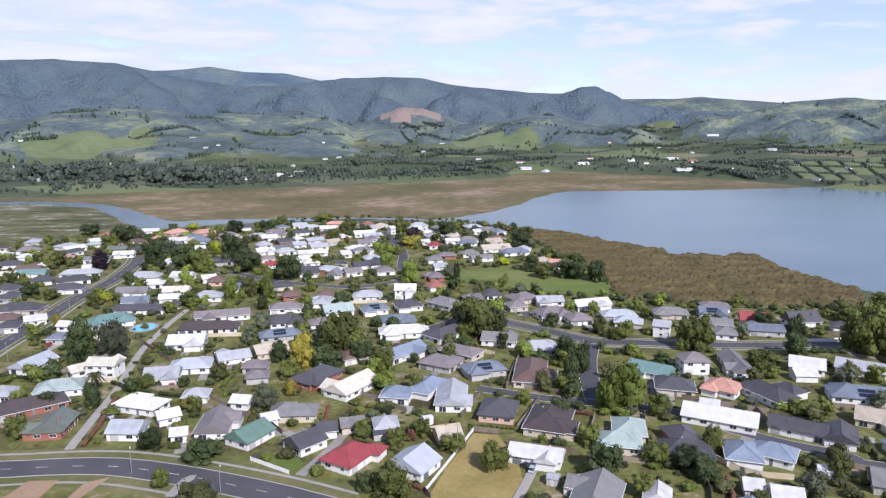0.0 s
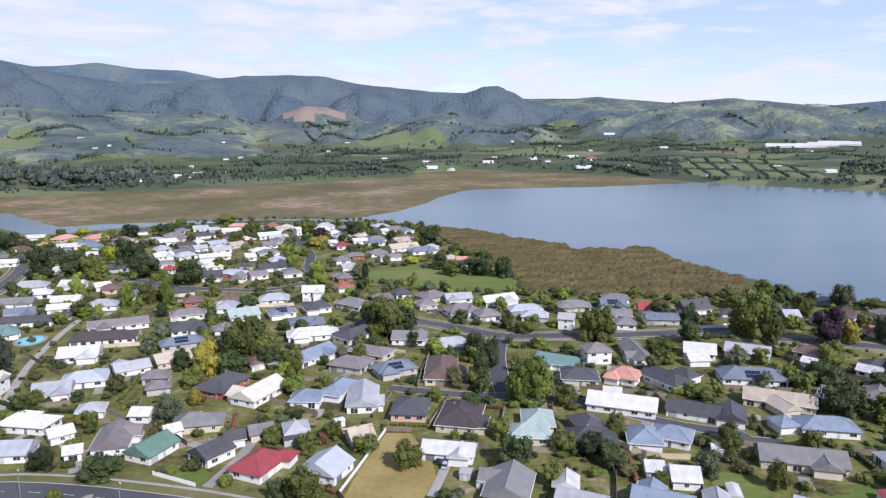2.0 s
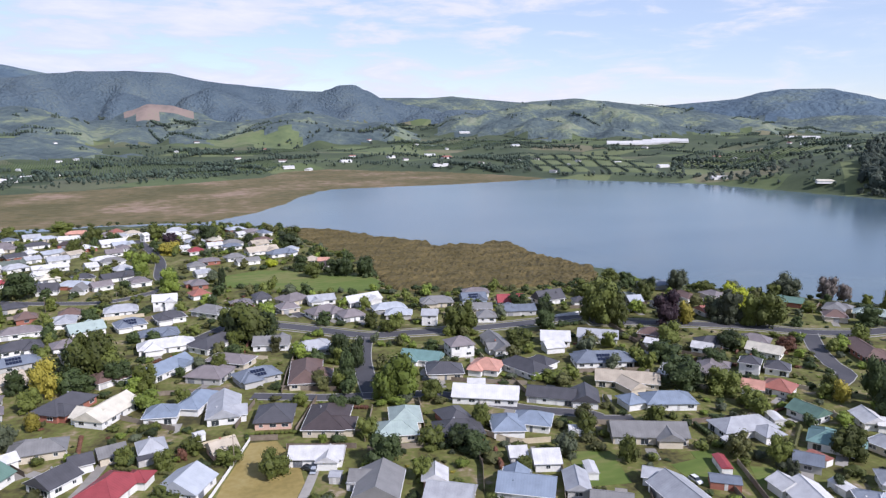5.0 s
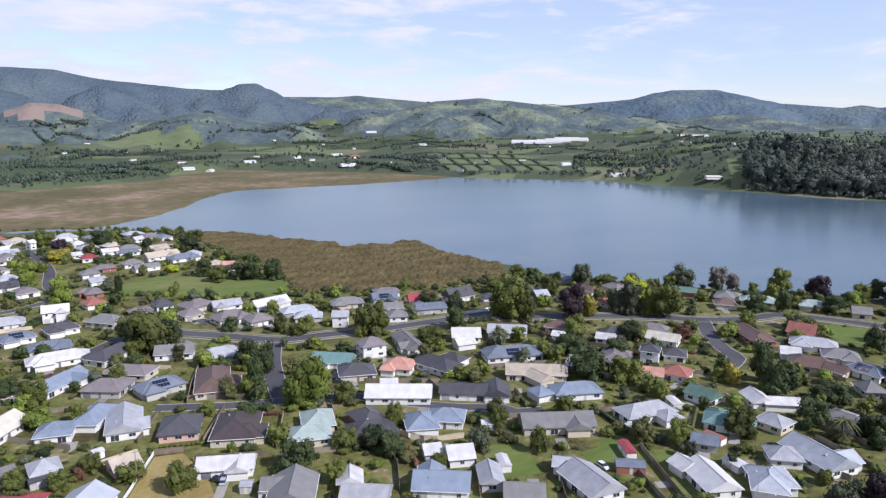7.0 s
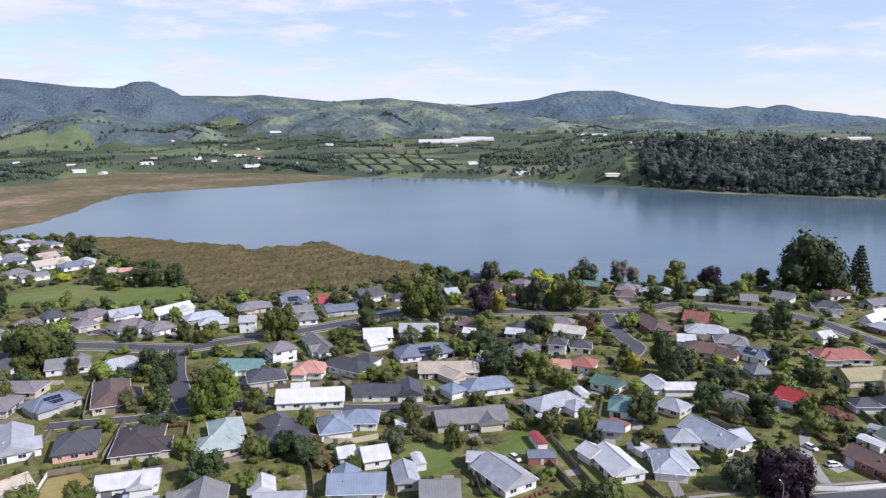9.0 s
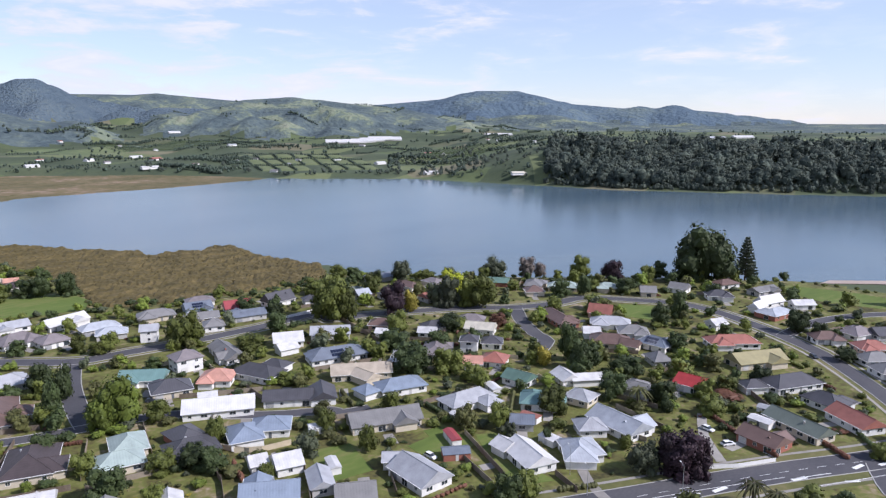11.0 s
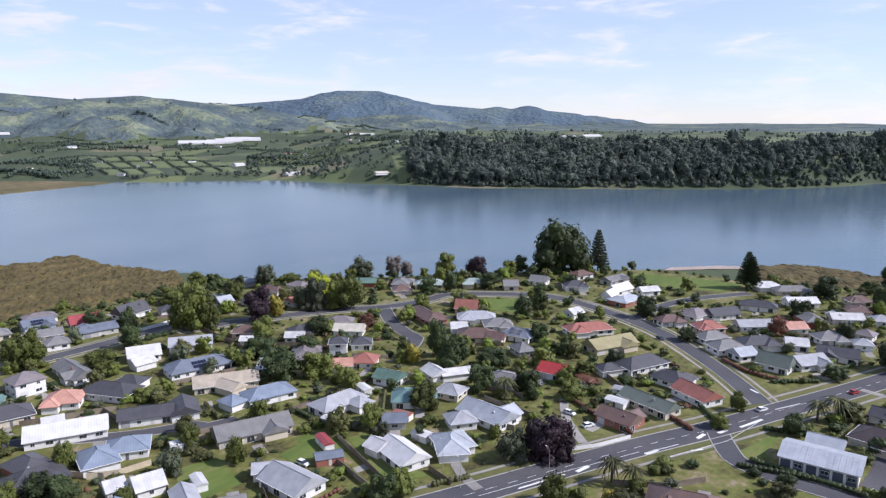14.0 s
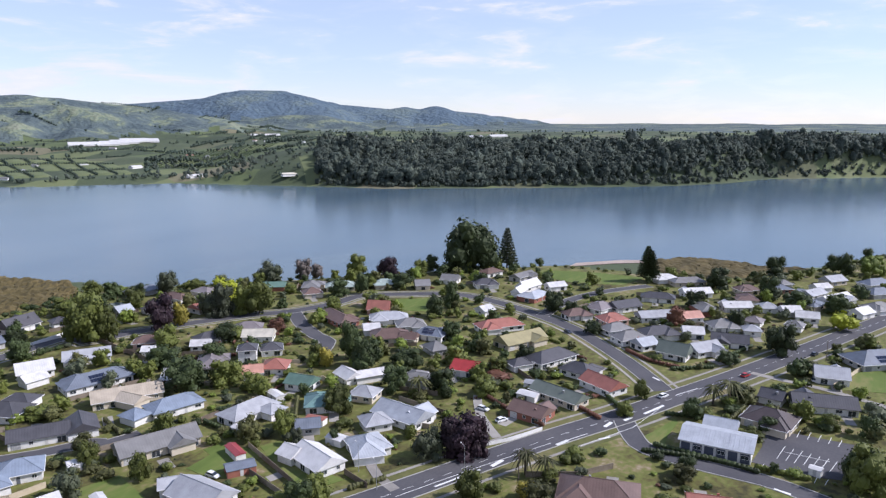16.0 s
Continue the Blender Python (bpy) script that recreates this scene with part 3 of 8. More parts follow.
FAR_WINDOWS = {"wide": far_window(2.1, 1.2), "small": far_window(1.2, 1.1), "tall": far_window(2.4, 2.0)}
SOLAR = bpy.data.meshes.new("solar_panel")
_sb = bmesh.new()
box(_sb, 0, 0, 0, 1.0, 1.6, 0.05, bevel=0.012)
_sb.to_mesh(SOLAR)
_sb.free()
SOLAR.materials.append(mat("solar_glass", [(0.012, 0.016, 0.035), (0.02, 0.026, 0.05)], scale=2, rough=0.12, bump=0, spec=0.6))
GARAGE, DOOR = garage_mesh(), door_mesh()


def put(name, me, parent, x, y, z, rot):
    ob = new(name, me)
    ob.parent = parent
    ob.matrix_basis = pose(x, y, z, 0, 0, rot)
    return ob


def roof_faces(bm, L, W, h, style, M, over=0.55, pitch=0.36):
    """One roof body with eaves, thickness and closed soffit; returns the rise."""
    a, b = L / 2 + over, W / 2 + over
    rise = b * pitch
    if style == "hip":
        e = max(0.05, a - b)
        top = [(-e, 0), (e, 0)]
    else:
        top = [(-a, 0), (a, 0)]
    T = 0.14
    lo = [bm.verts.new(M @ Vector((x, y, h - T))) for x, y in ((-a, -b), (a, -b), (a, b), (-a, b))]
    up = [bm.verts.new(M @ Vector((x, y, h))) for x, y in ((-a, -b), (a, -b), (a, b), (-a, b))]
    r0, r1 = (bm.verts.new(M @ Vector((x, y, h + rise))) for x, y in top)
    bm.faces.new((up[0], up[1], r1, r0))
    bm.faces.new((up[2], up[3], r0, r1))
    bm.faces.new((up[1], up[2], r1))
    bm.faces.new((up[3], up[0], r0))
    for i in range(4):
        bm.faces.new((lo[i], lo[(i + 1) % 4], up[(i + 1) % 4], up[i]))
    bm.faces.new(lo[::-1])
    return rise, top


COUNT = {"house": 0}


def house(x, y, rot, L, W, roof, wall="white", style="hip", storeys=1, wings=(), far=False, pitch=0.52, label=""):
    """A detached weatherboard or brick house: walls, roof with ridge cap and gutter, windows, doors, perhaps wings at (dx, dy, turn, length, width)."""
    COUNT["house"] += 1
    if L > 7.5:
        L, W = L * 1.06, W * (1.12 if W < 10 else 1.0)
    plain = far or math.hypot(x, y) > 290
    rng = random.Random(COUNT["house"] * 31)
    root = empty("house", x, y, rot)
    gutter = M_TRIM if rng.random() < 0.45 else ROOF[roof]
    names = {"hip": "hipped", "gable": "gabled"}
    tagged(root, label or f"{'two-storey ' if storeys > 1 else ''}{wall} house with {roof.replace('_', ' ')} {names[style]} roof and garden", "house", group="suburban houses")
    h = 2.55 * storeys + 0.1
    if not wings and L > 11 and rng.random() < 0.7:
        # a cross wing under a lower ridge
        side = rng.choice([-1, 1])
        wings = ((round(rng.choice([-1, 1]) * L * 0.24, 1), side * W * 0.28, 90, W * 0.75 + 1.5, min(W * 0.72, L * 0.45)),)
    for k, (dx, dy, turn, l, w) in enumerate([(0, 0, 0, L, W), *wings]):
        M = Matrix.Translation((dx, dy, 0)) @ Matrix.Rotation(radians(turn), 4, "Z")
        hh = h - 0.012 * k
        rb = bmesh.new()
        rise, top = roof_faces(rb, l, w, hh, style, M, pitch=pitch)
        a, b = l / 2 + 0.55, w / 2 + 0.55
        # walls; the gable ends rise into the roof
        wb = bmesh.new()
        prof = [(-w / 2, -0.3), (w / 2, -0.3), (w / 2, hh - 0.15)] + ([(0, hh + rise * w / (w + 1.1) - 0.02)] if style == "gable" else []) + [(-w / 2, hh - 0.15)]
        e0, e1 = ([wb.verts.new(M @ Vector((s * l / 2, py, pz))) for py, pz in prof] for s in (-1, 1))
        wb.faces.new(e0[::-1]), wb.faces.new(e1)
        for q in range(len(prof)):
            wb.faces.new((e0[q], e0[(q + 1) % len(prof)], e1[(q + 1) % len(prof)], e1[q]))
        bmesh.ops.recalc_face_normals(wb, faces=wb.faces[:])
        part("wall", wb, WALL[wall], root)
        rf = part("roof", rb, ROOF[roof], root)
        # ridge and hip caps
        cb = bmesh.new()
        p0, p1 = M @ Vector((top[0][0], 0, hh + rise + 0.02)), M @ Vector((top[1][0], 0, hh + rise + 0.02))
        if (p1 - p0).length > 0.5:
            cyl(cb, *p0, *p1, 0.11, 0.11, 6)
        if style == "hip":
            for sx, t in ((-1, top[0]), (1, top[1])):
                for sy in (-1, 1):
                    cyl(cb, *(M @ Vector((sx * a, sy * b, hh + 0.02))), *(M @ Vector((t[0], 0, hh + rise + 0.02))), 0.09, 0.09, 5)
        part("ridge_cap", cb, ROOF[roof], rf)
        # gutters: a ring round a hipped roof, one along each eave of a gabled one
        if style == "hip":
            gb = bmesh.new()
            ring = []
            for o, zz in ((0.0, -0.15), (0.12, -0.15), (0.12, 0.0), (0.0, 0.0)):
                ring.append([gb.verts.new(M @ Vector((sx * (a + o), sy * (b + o), hh + zz))) for sx, sy in ((-1, -1), (1, -1), (1, 1), (-1, 1))])
            for q in range(4):
                for c in range(4):
                    gb.faces.new((ring[q][c], ring[q][(c + 1) % 4], ring[(q + 1) % 4][(c + 1) % 4], ring[(q + 1) % 4][c]))
            bmesh.ops.recalc_face_normals(gb, faces=gb.faces[:])
            part("gutter", gb, gutter, rf)
        else:
            for s in (-1, 1):
                gb = bmesh.new()
                c = M @ Vector((0, s * (b + 0.06), hh - 0.07))
                box(gb, c.x, c.y, c.z, 2 * a, 0.12, 0.13, radians(turn))
                part("gutter", gb, gutter, rf)
    if rng.random() < 0.35 and not far:
        cb = bmesh.new()
        box(cb, rng.uniform(-L * 0.25, L * 0.25), W * 0.2, h + W * 0.12 + 0.5, 0.6, 0.5, 1.6, bevel=0.04)
        part("chimney", cb, WALL["brick"] if rng.random() < 0.5 else M_STEEL, rf)
    if roof == "slate_blue" and not far and L > 10 and storeys == 1:
        # two rows of solar panels on the slope towards the open side
        q = (Matrix.Rotation(-radians(rot), 3, "Z") @ Vector((-x, -y, 0))).y
        s = 1 if q > 0 else -1
        for i in range(5):
            for j in range(2):
                py = s * (W / 2 - 1.0 - j * 1.7)
                panel = put("solar_panel", SOLAR, rf if not wings else root, -2.6 + i * 1.1, py, h + (W / 2 + 0.55 - abs(py)) * pitch + 0.12, 0)
                panel.matrix_basis = Matrix.Translation(panel.matrix_basis.translation) @ Matrix.Rotation(-s * math.atan(pitch), 4, "X")
    # openings
    sides = ((0, -W / 2, L, 0.0), (0, W / 2, L, 180.0), (L / 2, 0, W, 90.0), (-L / 2, 0, W, -90.0))
    g_side = rng.randrange(2)
    for s, (cx, cy, span, turn) in enumerate(sides):
        n = max(1, int(span / (5.2 if far else 3.7)))
        if far and s == 1:
            continue
        for st in range(int(storeys)):
            for i in range(n):
                u = (i + 0.5) / n * span - span / 2
                ca, sa = math.cos(radians(turn)), math.sin(radians(turn))
                px, py = cx + u * ca, cy + u * sa
                ox, oy = 0.03 * sa, -0.03 * ca
                if st == 0 and s == g_side and i == 0 and span > 9:
                    put("garage_door", GARAGE, root, px + ox, py + oy, 0.02, turn)
                    continue
                if st == 0 and s == 0 and i == n // 2 and n > 2:
                    put("door", DOOR, root, px + ox, py + oy, 0.02, turn)
                    continue
                kind = "tall" if (st == 0 and rng.random() < 0.25) else ("wide" if rng.random() < 0.6 else "small")
                fm, pm = WINDOWS[kind]
                zc = 2.65 * st + (1.05 if kind == "tall" else 1.45)
                if plain:
                    put("window", FAR_WINDOWS[kind], root, px + ox, py + oy, zc, turn)
                else:
                    put("pane", pm, put("window", fm, root, px + ox, py + oy, zc, turn), 0, 0, 0, 0)
    return root


def shed(x, y, rot, L, W, roof, wall="white", label=""):
    """A small garden shed or single garage with a gabled roof."""
    root = empty("shed", x, y, rot)
    tagged(root, label or f"small {wall} garden shed with {roof.replace('_', ' ')} roof", "shed", group="garden sheds")
    bm = bmesh.new()
    box(bm, 0, 0, 0.9, L, W, 2.2)
    part("wall", bm, WALL[wall], root)
    bm = bmesh.new()
    rise, _ = roof_faces(bm, L, W, 2.15, "gable", Matrix.Identity(4), over=0.2, pitch=0.3)
    part("roof", bm, ROOF[roof], root)
    put("door", DOOR, root, 0, -W / 2 - 0.02, 0.0, 0)
    return root


# ---------------------------------------------------------------- plants
def blob(bm, c, r, seed, sub=2, rough=0.28):
    """A lumpy body of foliage."""
    made = bmesh.ops.create_icosphere(bm, subdivisions=sub, radius=1.0)["verts"]
    for v in made:
        d = 1 + rough * noise.noise(v.co * 2.3 + Vector((seed * 3.1, seed, 0))) + rough * 0.7 * noise.noise(v.co * 5.5 + Vector((seed, 0, seed)))
        v.co = Vector((v.co.x * r[0] * d, v.co.y * r[1] * d, v.co.z * r[2] * d)) + Vector(c)


def leaves(bm, lobes, n, size, rng):
    """Small leaf sprays over the lobes, standing out unevenly."""
    tot = sum(r[0] * r[2] for _, r in lobes)
    for c, r in lobes:
        for _ in range(int(n * r[0] * r[2] / tot)):
            z, a = rng.uniform(-0.75, 1), rng.uniform(0, 6.283)
            q = math.sqrt(max(0, 1 - z * z))
            d = Vector((q * math.cos(a), q * math.sin(a), z))
            k = rng.uniform(0.78, 1.2)
            p = Vector(c) + Vector((d.x * r[0] * k, d.y * r[1] * k, d.z * r[2] * k))
            t = d.cross(Vector((rng.uniform(-1, 1), rng.uniform(-1, 1), rng.uniform(-1, 1)))).normalized()
            nn = (d + Vector((rng.uniform(-1, 1), rng.uniform(-1, 1), rng.uniform(-0.4, 1))) * 0.9).normalized()
            u = nn.cross(t).normalized()
            s = size * rng.uniform(0.6, 1.3)
            bm.faces.new([bm.verts.new(p + t * s), bm.verts.new(p + u * s * 0.8 + nn * s * 0.25), bm.verts.new(p - t * s), bm.verts.new(p - u * s * 0.8 + nn * s * 0.15)])


def crown_mesh(seed, shape, n_lobes, n_leaves, leaf):
    """A unit crown: height 1 with its foot at 0.16, half a unit wide."""
    rng = random.Random(seed)
    bm = bmesh.new()
    lobes = [((0, 0, 0.50), (0.33, 0.33, 0.40))]
    for i in range(n_lobes):
        a = i * 2.4 + rng.uniform(-0.5, 0.5)
        z = rng.uniform(0.17, 0.84)
        q = {"round": 0.29, "tall": 0.17, "wide": 0.32}[shape] * (1.2 - 0.9 * abs(z - 0.42))
        r = rng.uniform(0.15, 0.22)
        lobes.append(((q * math.cos(a), q * math.sin(a), z), (r, r, r * rng.uniform(0.75, 1.0))))
    for i, (c, r) in enumerate(lobes):
        blob(bm, c, tuple(v * 0.82 for v in r), seed + i, 2 if i == 0 else 1, 0.4)
    leaves(bm, lobes, n_leaves, leaf, rng)
    bmesh.ops.triangulate(bm, faces=bm.faces[:])
    me = bpy.data.meshes.new("crown")
    bm.to_mesh(me)
    bm.free()
    me.materials.append(LEAF["mid"])
    return me


def trunk_mesh(seed):
    rng = random.Random(seed)
    bm = bmesh.new()
    cyl(bm, 0, 0, -0.02, 0.01, 0, 0.35, 0.035, 0.024, 7)
    for i in range(4):
        a = i * 1.6 + rng.uniform(-0.3, 0.3)
        cyl(bm, 0.01, 0, 0.26 + i * 0.025, 0.2 * math.cos(a), 0.2 * math.sin(a), 0.6, 0.017, 0.006, 5)
    me = bpy.data.meshes.new("trunk")
    bm.to_mesh(me)
    bm.free()
    me.materials.append(M_BARK)
    return me


CROWNS = {k: [crown_mesh(s * 17 + i, k, 16, 1150, 0.034) for i in range(4)] for s, k in enumerate(("round", "tall", "wide"))}
CROWNS["light"] = [crown_mesh(90 + i, "round", 9, 330, 0.055) for i in range(4)]
TRUNKS = [trunk_mesh(i) for i in range(3)]


def shrub_mesh(seed, n=210, size=0.065):
    rng = random.Random(seed)
    bm = bmesh.new()
    lobes = [((0, 0, 0.42), (0.42, 0.42, 0.46))] + [((0.3 * math.cos(i * 2.1), 0.3 * math.sin(i * 2.1), rng.uniform(0.3, 0.55)), (0.26, 0.26, 0.26)) for i in range(4)]
    for i, (c, r) in enumerate(lobes):
        blob(bm, c, tuple(v * 0.92 for v in r), seed + i, 1)
    leaves(bm, lobes, n, size, rng)
    bmesh.ops.triangulate(bm, faces=bm.faces[:])
    me = bpy.data.meshes.new("shrub")
    bm.to_mesh(me)
    bm.free()
    me.materials.append(LEAF["mid"])
    return me


SHRUBS = [shrub_mesh(40 + i) for i in range(5)]
LIGHT_SHRUBS = [shrub_mesh(60 + i, 75, 0.11) for i in range(5)]


def conifer_mesh(seed, tiers=13, spread=0.17):
    """A whorled pine: flat tiers of branches, wide below and narrow above."""
    rng = random.Random(seed)
    bm = bmesh.new()
    for t in range(tiers):
        z = 0.14 + 0.84 * t / tiers
        r = spread * (1 - t / tiers) ** 0.8 + 0.012
        n = 9
        for i in range(n):
            a = i * 6.283 / n + t * 0.5 + rng.uniform(-0.15, 0.15)
            for s in (0.35, 0.6, 0.85, 1.05):
                p = Vector((r * s * math.cos(a), r * s * math.sin(a), z + 0.03 * s + rng.uniform(-0.012, 0.012)))
                u = Vector((-math.sin(a), math.cos(a), 0)) * 0.035 * (1.15 - s * 0.5)
                w = Vector((math.cos(a), math.sin(a), 0.35)) * r * 0.22
                k = Vector((0, 0, 0.018))
                bm.faces.new([bm.verts.new(p - u - k), bm.verts.new(p - w), bm.verts.new(p + u - k), bm.verts.new(p + w + k)])
                bm.faces.new([bm.verts.new(p - u * 0.4 - k * 1.6), bm.verts.new(p - w * 0.7 + k * 1.5), bm.verts.new(p + u * 0.4 - k), bm.verts.new(p + w * 0.8)])
    me = bpy.data.meshes.new("crown")
    bm.to_mesh(me)
    bm.free()
    me.materials.append(LEAF["dark"])
    return me


def palm_mesh(seed):
    rng = random.Random(seed)
    bm = bmesh.new()
    for i in range(34):
        a, up = i * 2.399, rng.uniform(-0.25, 1.0)
        L = rng.uniform(0.40, 0.52)
        d = Vector((math.cos(a), math.sin(a), 0))
        sd = Vector((-math.sin(a), math.cos(a), 0))
        prev = None
        for k in range(6):
            s = k / 5
            p = Vector((0, 0, 0.62)) + d * L * s + Vector((0, 0, up * 0.30 * s - 0.42 * s * s))
            w = 0.05 * math.sin(0.4 + 2.5 * s) * (1.1 - s)
            cur = [bm.verts.new(p - sd * w + Vector((0, 0, -w * 0.5))), bm.verts.new(p), bm.verts.new(p + sd * w + Vector((0, 0, -w * 0.5)))]
            if prev:
                bm.faces.new((prev[0], prev[1], cur[1], cur[0]))
                bm.faces.new((prev[1], prev[2], cur[2], cur[1]))
            prev = cur
    me = bpy.data.meshes.new("fronds")
    bm.to_mesh(me)
    bm.free()
    me.materials.append(LEAF["olive"])
    return me


CONIFERS = [conifer_mesh(3), conifer_mesh(4, 11, 0.21)]
PALM = palm_mesh(5)
PALM_TRUNK = bpy.data.meshes.new("trunk")
_bm = bmesh.new()
for _k in range(7):
    cyl(_bm, 0, 0, _k * 0.09 - 0.01, 0, 0, _k * 0.09 + 0.09, 0.030, 0.036, 8)
_bm.to_mesh(PALM_TRUNK)
_bm.free()
PALM_TRUNK.materials.append(M_BARK)
WORDS = dict(mid="mid-green", dark="dark green", lime="lime-yellow", purple="dark purple", grey="grey-green", yellow="yellow-green", bright="bright green", rust="rusty red", olive="olive", bare="sparse grey")
SEED = random.Random(77)


def recolour(ob, leaf):
    ob.material_slots[0].link = "OBJECT"
    ob.material_slots[0].material = LEAF[leaf]


def tree(x, y, high, wide, leaf="mid", form="round", z=0.0):
    high, wide = high * 0.92, wide * 0.84
    root = empty("tree", x, y, SEED.uniform(0, 360), z)
    tagged(root, f"{WORDS[leaf]} leafy {'spreading' if form == 'wide' else form} tree standing among the gardens", "tree", group="trees")
    tr = put("trunk", TRUNKS[SEED.randrange(3)], root, 0, 0, 0, 0)
    cr = put("crown", CROWNS[form][SEED.randrange(4)], root, 0, 0, -0.13 * high, 0)
    k = {"round": 0.90, "tall": 0.70, "wide": 1.0}[form]
    tr.scale = (high * 0.8, high * 0.8, high)
    cr.scale = (wide / k, wide / k, high * 1.14)
    recolour(cr, leaf)
    return root


def shrub(x, y, high, wide, leaf="mid", z=0.0):
    ob = new("shrub", SHRUBS[SEED.randrange(5)])
    ob.matrix_basis = pose(x, y, z - 0.05, 0, 0, SEED.uniform(0, 360)) @ Matrix.Diagonal((wide, wide, high, 1))
    recolour(ob, leaf)
    return tagged(ob, f"{WORDS[leaf]} rounded garden shrub on a lawn", "shrub", group="garden shrubs")


def conifer(x, y, high, leaf="dark", kind=0, z=0.0, wide=1.0):
    root = empty("conifer", x, y, SEED.uniform(0, 360), z)
    tagged(root, f"{WORDS[leaf]} tiered pine tree with a straight trunk", "tree", group="pines")
    bm = bmesh.new()
    cyl(bm, 0, 0, -0.3, 0, 0, high * 0.95, high * 0.02, high * 0.004, 7)
    part("trunk", bm, M_BARK, root)
    cr = put("crown", CONIFERS[kind], root, 0, 0, 0, 0)
    cr.scale = (high * wide, high * wide, high)
    recolour(cr, leaf)
    return root


def palm(x, y, high):
    root = empty("palm", x, y, SEED.uniform(0, 360))
    tagged(root, "olive-green palm with arching fronds and rough trunk", "palm tree", group="palms")
    put("trunk", PALM_TRUNK, root, 0, 0, 0, 0).scale = (high, high, high)
    put("fronds", PALM, root, 0, 0, 0, 0).scale = (high, high, high)
    return root


# ---------------------------------------------------------------- roads, paths, fences
def ribbon_points(pts, step=6.0):
    """A smooth line through the points."""
    P = [Vector((x, y, 0)) for x, y in pts]
    out = []
    for i in range(len(P) - 1):
        p0, p1, p2, p3 = P[max(0, i - 1)], P[i], P[i + 1], P[min(len(P) - 1, i + 2)]
        n = max(2, int((p2 - p1).length / step))
        for k in range(n):
            t = k / n
            out.append(0.5 * ((2 * p1) + (p2 - p0) * t + (2 * p0 - 5 * p1 + 4 * p2 - p3) * t * t + (3 * p1 - p0 - 3 * p2 + p3) * t ** 3))
    return out + [P[-1]]


def strip(bm, line, off0, off1, z0, z1):
    """A solid strip beside the line between two sideways offsets."""
    prev = None
    for i, p in enumerate(line):
        d = (line[min(i + 1, len(line) - 1)] - line[max(i - 1, 0)]).normalized()
        s = Vector((d.y, -d.x, 0))
        cur = [bm.verts.new(p + s * o + Vector((0, 0, z))) for o, z in ((off0, z0), (off0, z1), (off1, z1), (off1, z0))]
        if prev:
            for a, b in ((0, 1), (1, 2), (2, 3)):
                bm.faces.new((prev[a], prev[b], cur[b], cur[a]))
        prev = cur


LINES_MADE = []


def road(pts, width, label, kerb=True, centre=None, verge=0.0, z=0.06, material=None, name="road"):
    line = ribbon_points(pts)
    z += 0.003 * len(LINES_MADE)
    LINES_MADE.append((line, width / 2 + verge))
    bm = bmesh.new()
    strip(bm, line, -width / 2, width / 2, -0.2, z)
    bmesh.ops.recalc_face_normals(bm, faces=bm.faces[:])
    me = bpy.data.meshes.new(name)
    bm.to_mesh(me)
    bm.free()
    me.materials.append(material or M_ASPHALT)
    ob = tagged(new(name, me), label, name, kind="structure")
    if kerb:
        for s in (-1, 1):
            bm = bmesh.new()
            strip(bm, line, s * width / 2, s * (width / 2 + 0.3), -0.2, z + 0.07)
            bmesh.ops.recalc_face_normals(bm, faces=bm.faces[:])
            part("kerb", bm, M_KERB, ob)
            if verge:
                bm = bmesh.new()
                strip(bm, line, s * (width / 2 + 0.3), s * (width / 2 + verge), -0.2, 0.025 + 0.0007 * len(LINES_MADE))
                bmesh.ops.recalc_face_normals(bm, faces=bm.faces[:])
                part("verge", bm, M_LAWN, ob, "mown grass verge")
                bm = bmesh.new()
                strip(bm, line, s * (width / 2 + verge * 0.55), s * (width / 2 + verge * 0.55 + 1.1), -0.2, 0.042 + 0.0007 * len(LINES_MADE))
                bmesh.ops.recalc_face_normals(bm, faces=bm.faces[:])
                part("footpath", bm, M_CONCRETE, ob, "pale concrete footpath")
    if centre:
        dash, gap = centre
        run, i = 0.0, 0
        fine = ribbon_points(pts, 1.5)
        while i < len(fine) - 3:
            n = int(dash / 1.5)
            seg = fine[i:i + n + 1]
            if len(seg) > 1:
                bm = bmesh.new()
                strip(bm, seg, -0.06, 0.06, z, z + 0.012)
                part("centre_line", bm, M_PAINT, ob)
            i += n + int(gap / 1.5)
    return ob


def fence(pts, high=1.7, kind="timber"):
    """A paling fence: posts and one run of boards for each bay."""
    root = empty("fence", *pts[0])
    words = dict(timber="weathered timber paling fence between gardens", pale="pale new timber fence beside a lawn", white="white painted fence beside a lawn")
    tagged(root, words[kind], "fence", group="garden fences")
    m = dict(timber=M_FENCE, pale=M_FENCE_LIGHT, white=M_TRIM)[kind]
    ox, oy = pts[0]
    for (ax, ay), (bx, by) in zip(pts[:-1], pts[1:]):
        n = max(1, round(math.hypot(bx - ax, by - ay) / 9.0))
        a = math.atan2(by - ay, bx - ax)
        for k in range(n):
            x0, y0, x1, y1 = ax + (bx - ax) * k / n, ay + (by - ay) * k / n, ax + (bx - ax) * (k + 1) / n, ay + (by - ay) * (k + 1) / n
            bm = bmesh.new()
            L = math.hypot(x1 - x0, y1 - y0)
            box(bm, (x0 + x1) / 2 - ox, (y0 + y1) / 2 - oy, high / 2 - 0.05, L, 0.05, high, a)
            box(bm, (x0 + x1) / 2 - ox, (y0 + y1) / 2 - oy, high - 0.02, L, 0.12, 0.06, a)
            part("panel", bm, m, root)
            bm = bmesh.new()
            box(bm, x0 - ox, y0 - oy, high / 2 + 0.02, 0.13, 0.13, high + 0.16, a)
            part("post", bm, m, root)
    return root


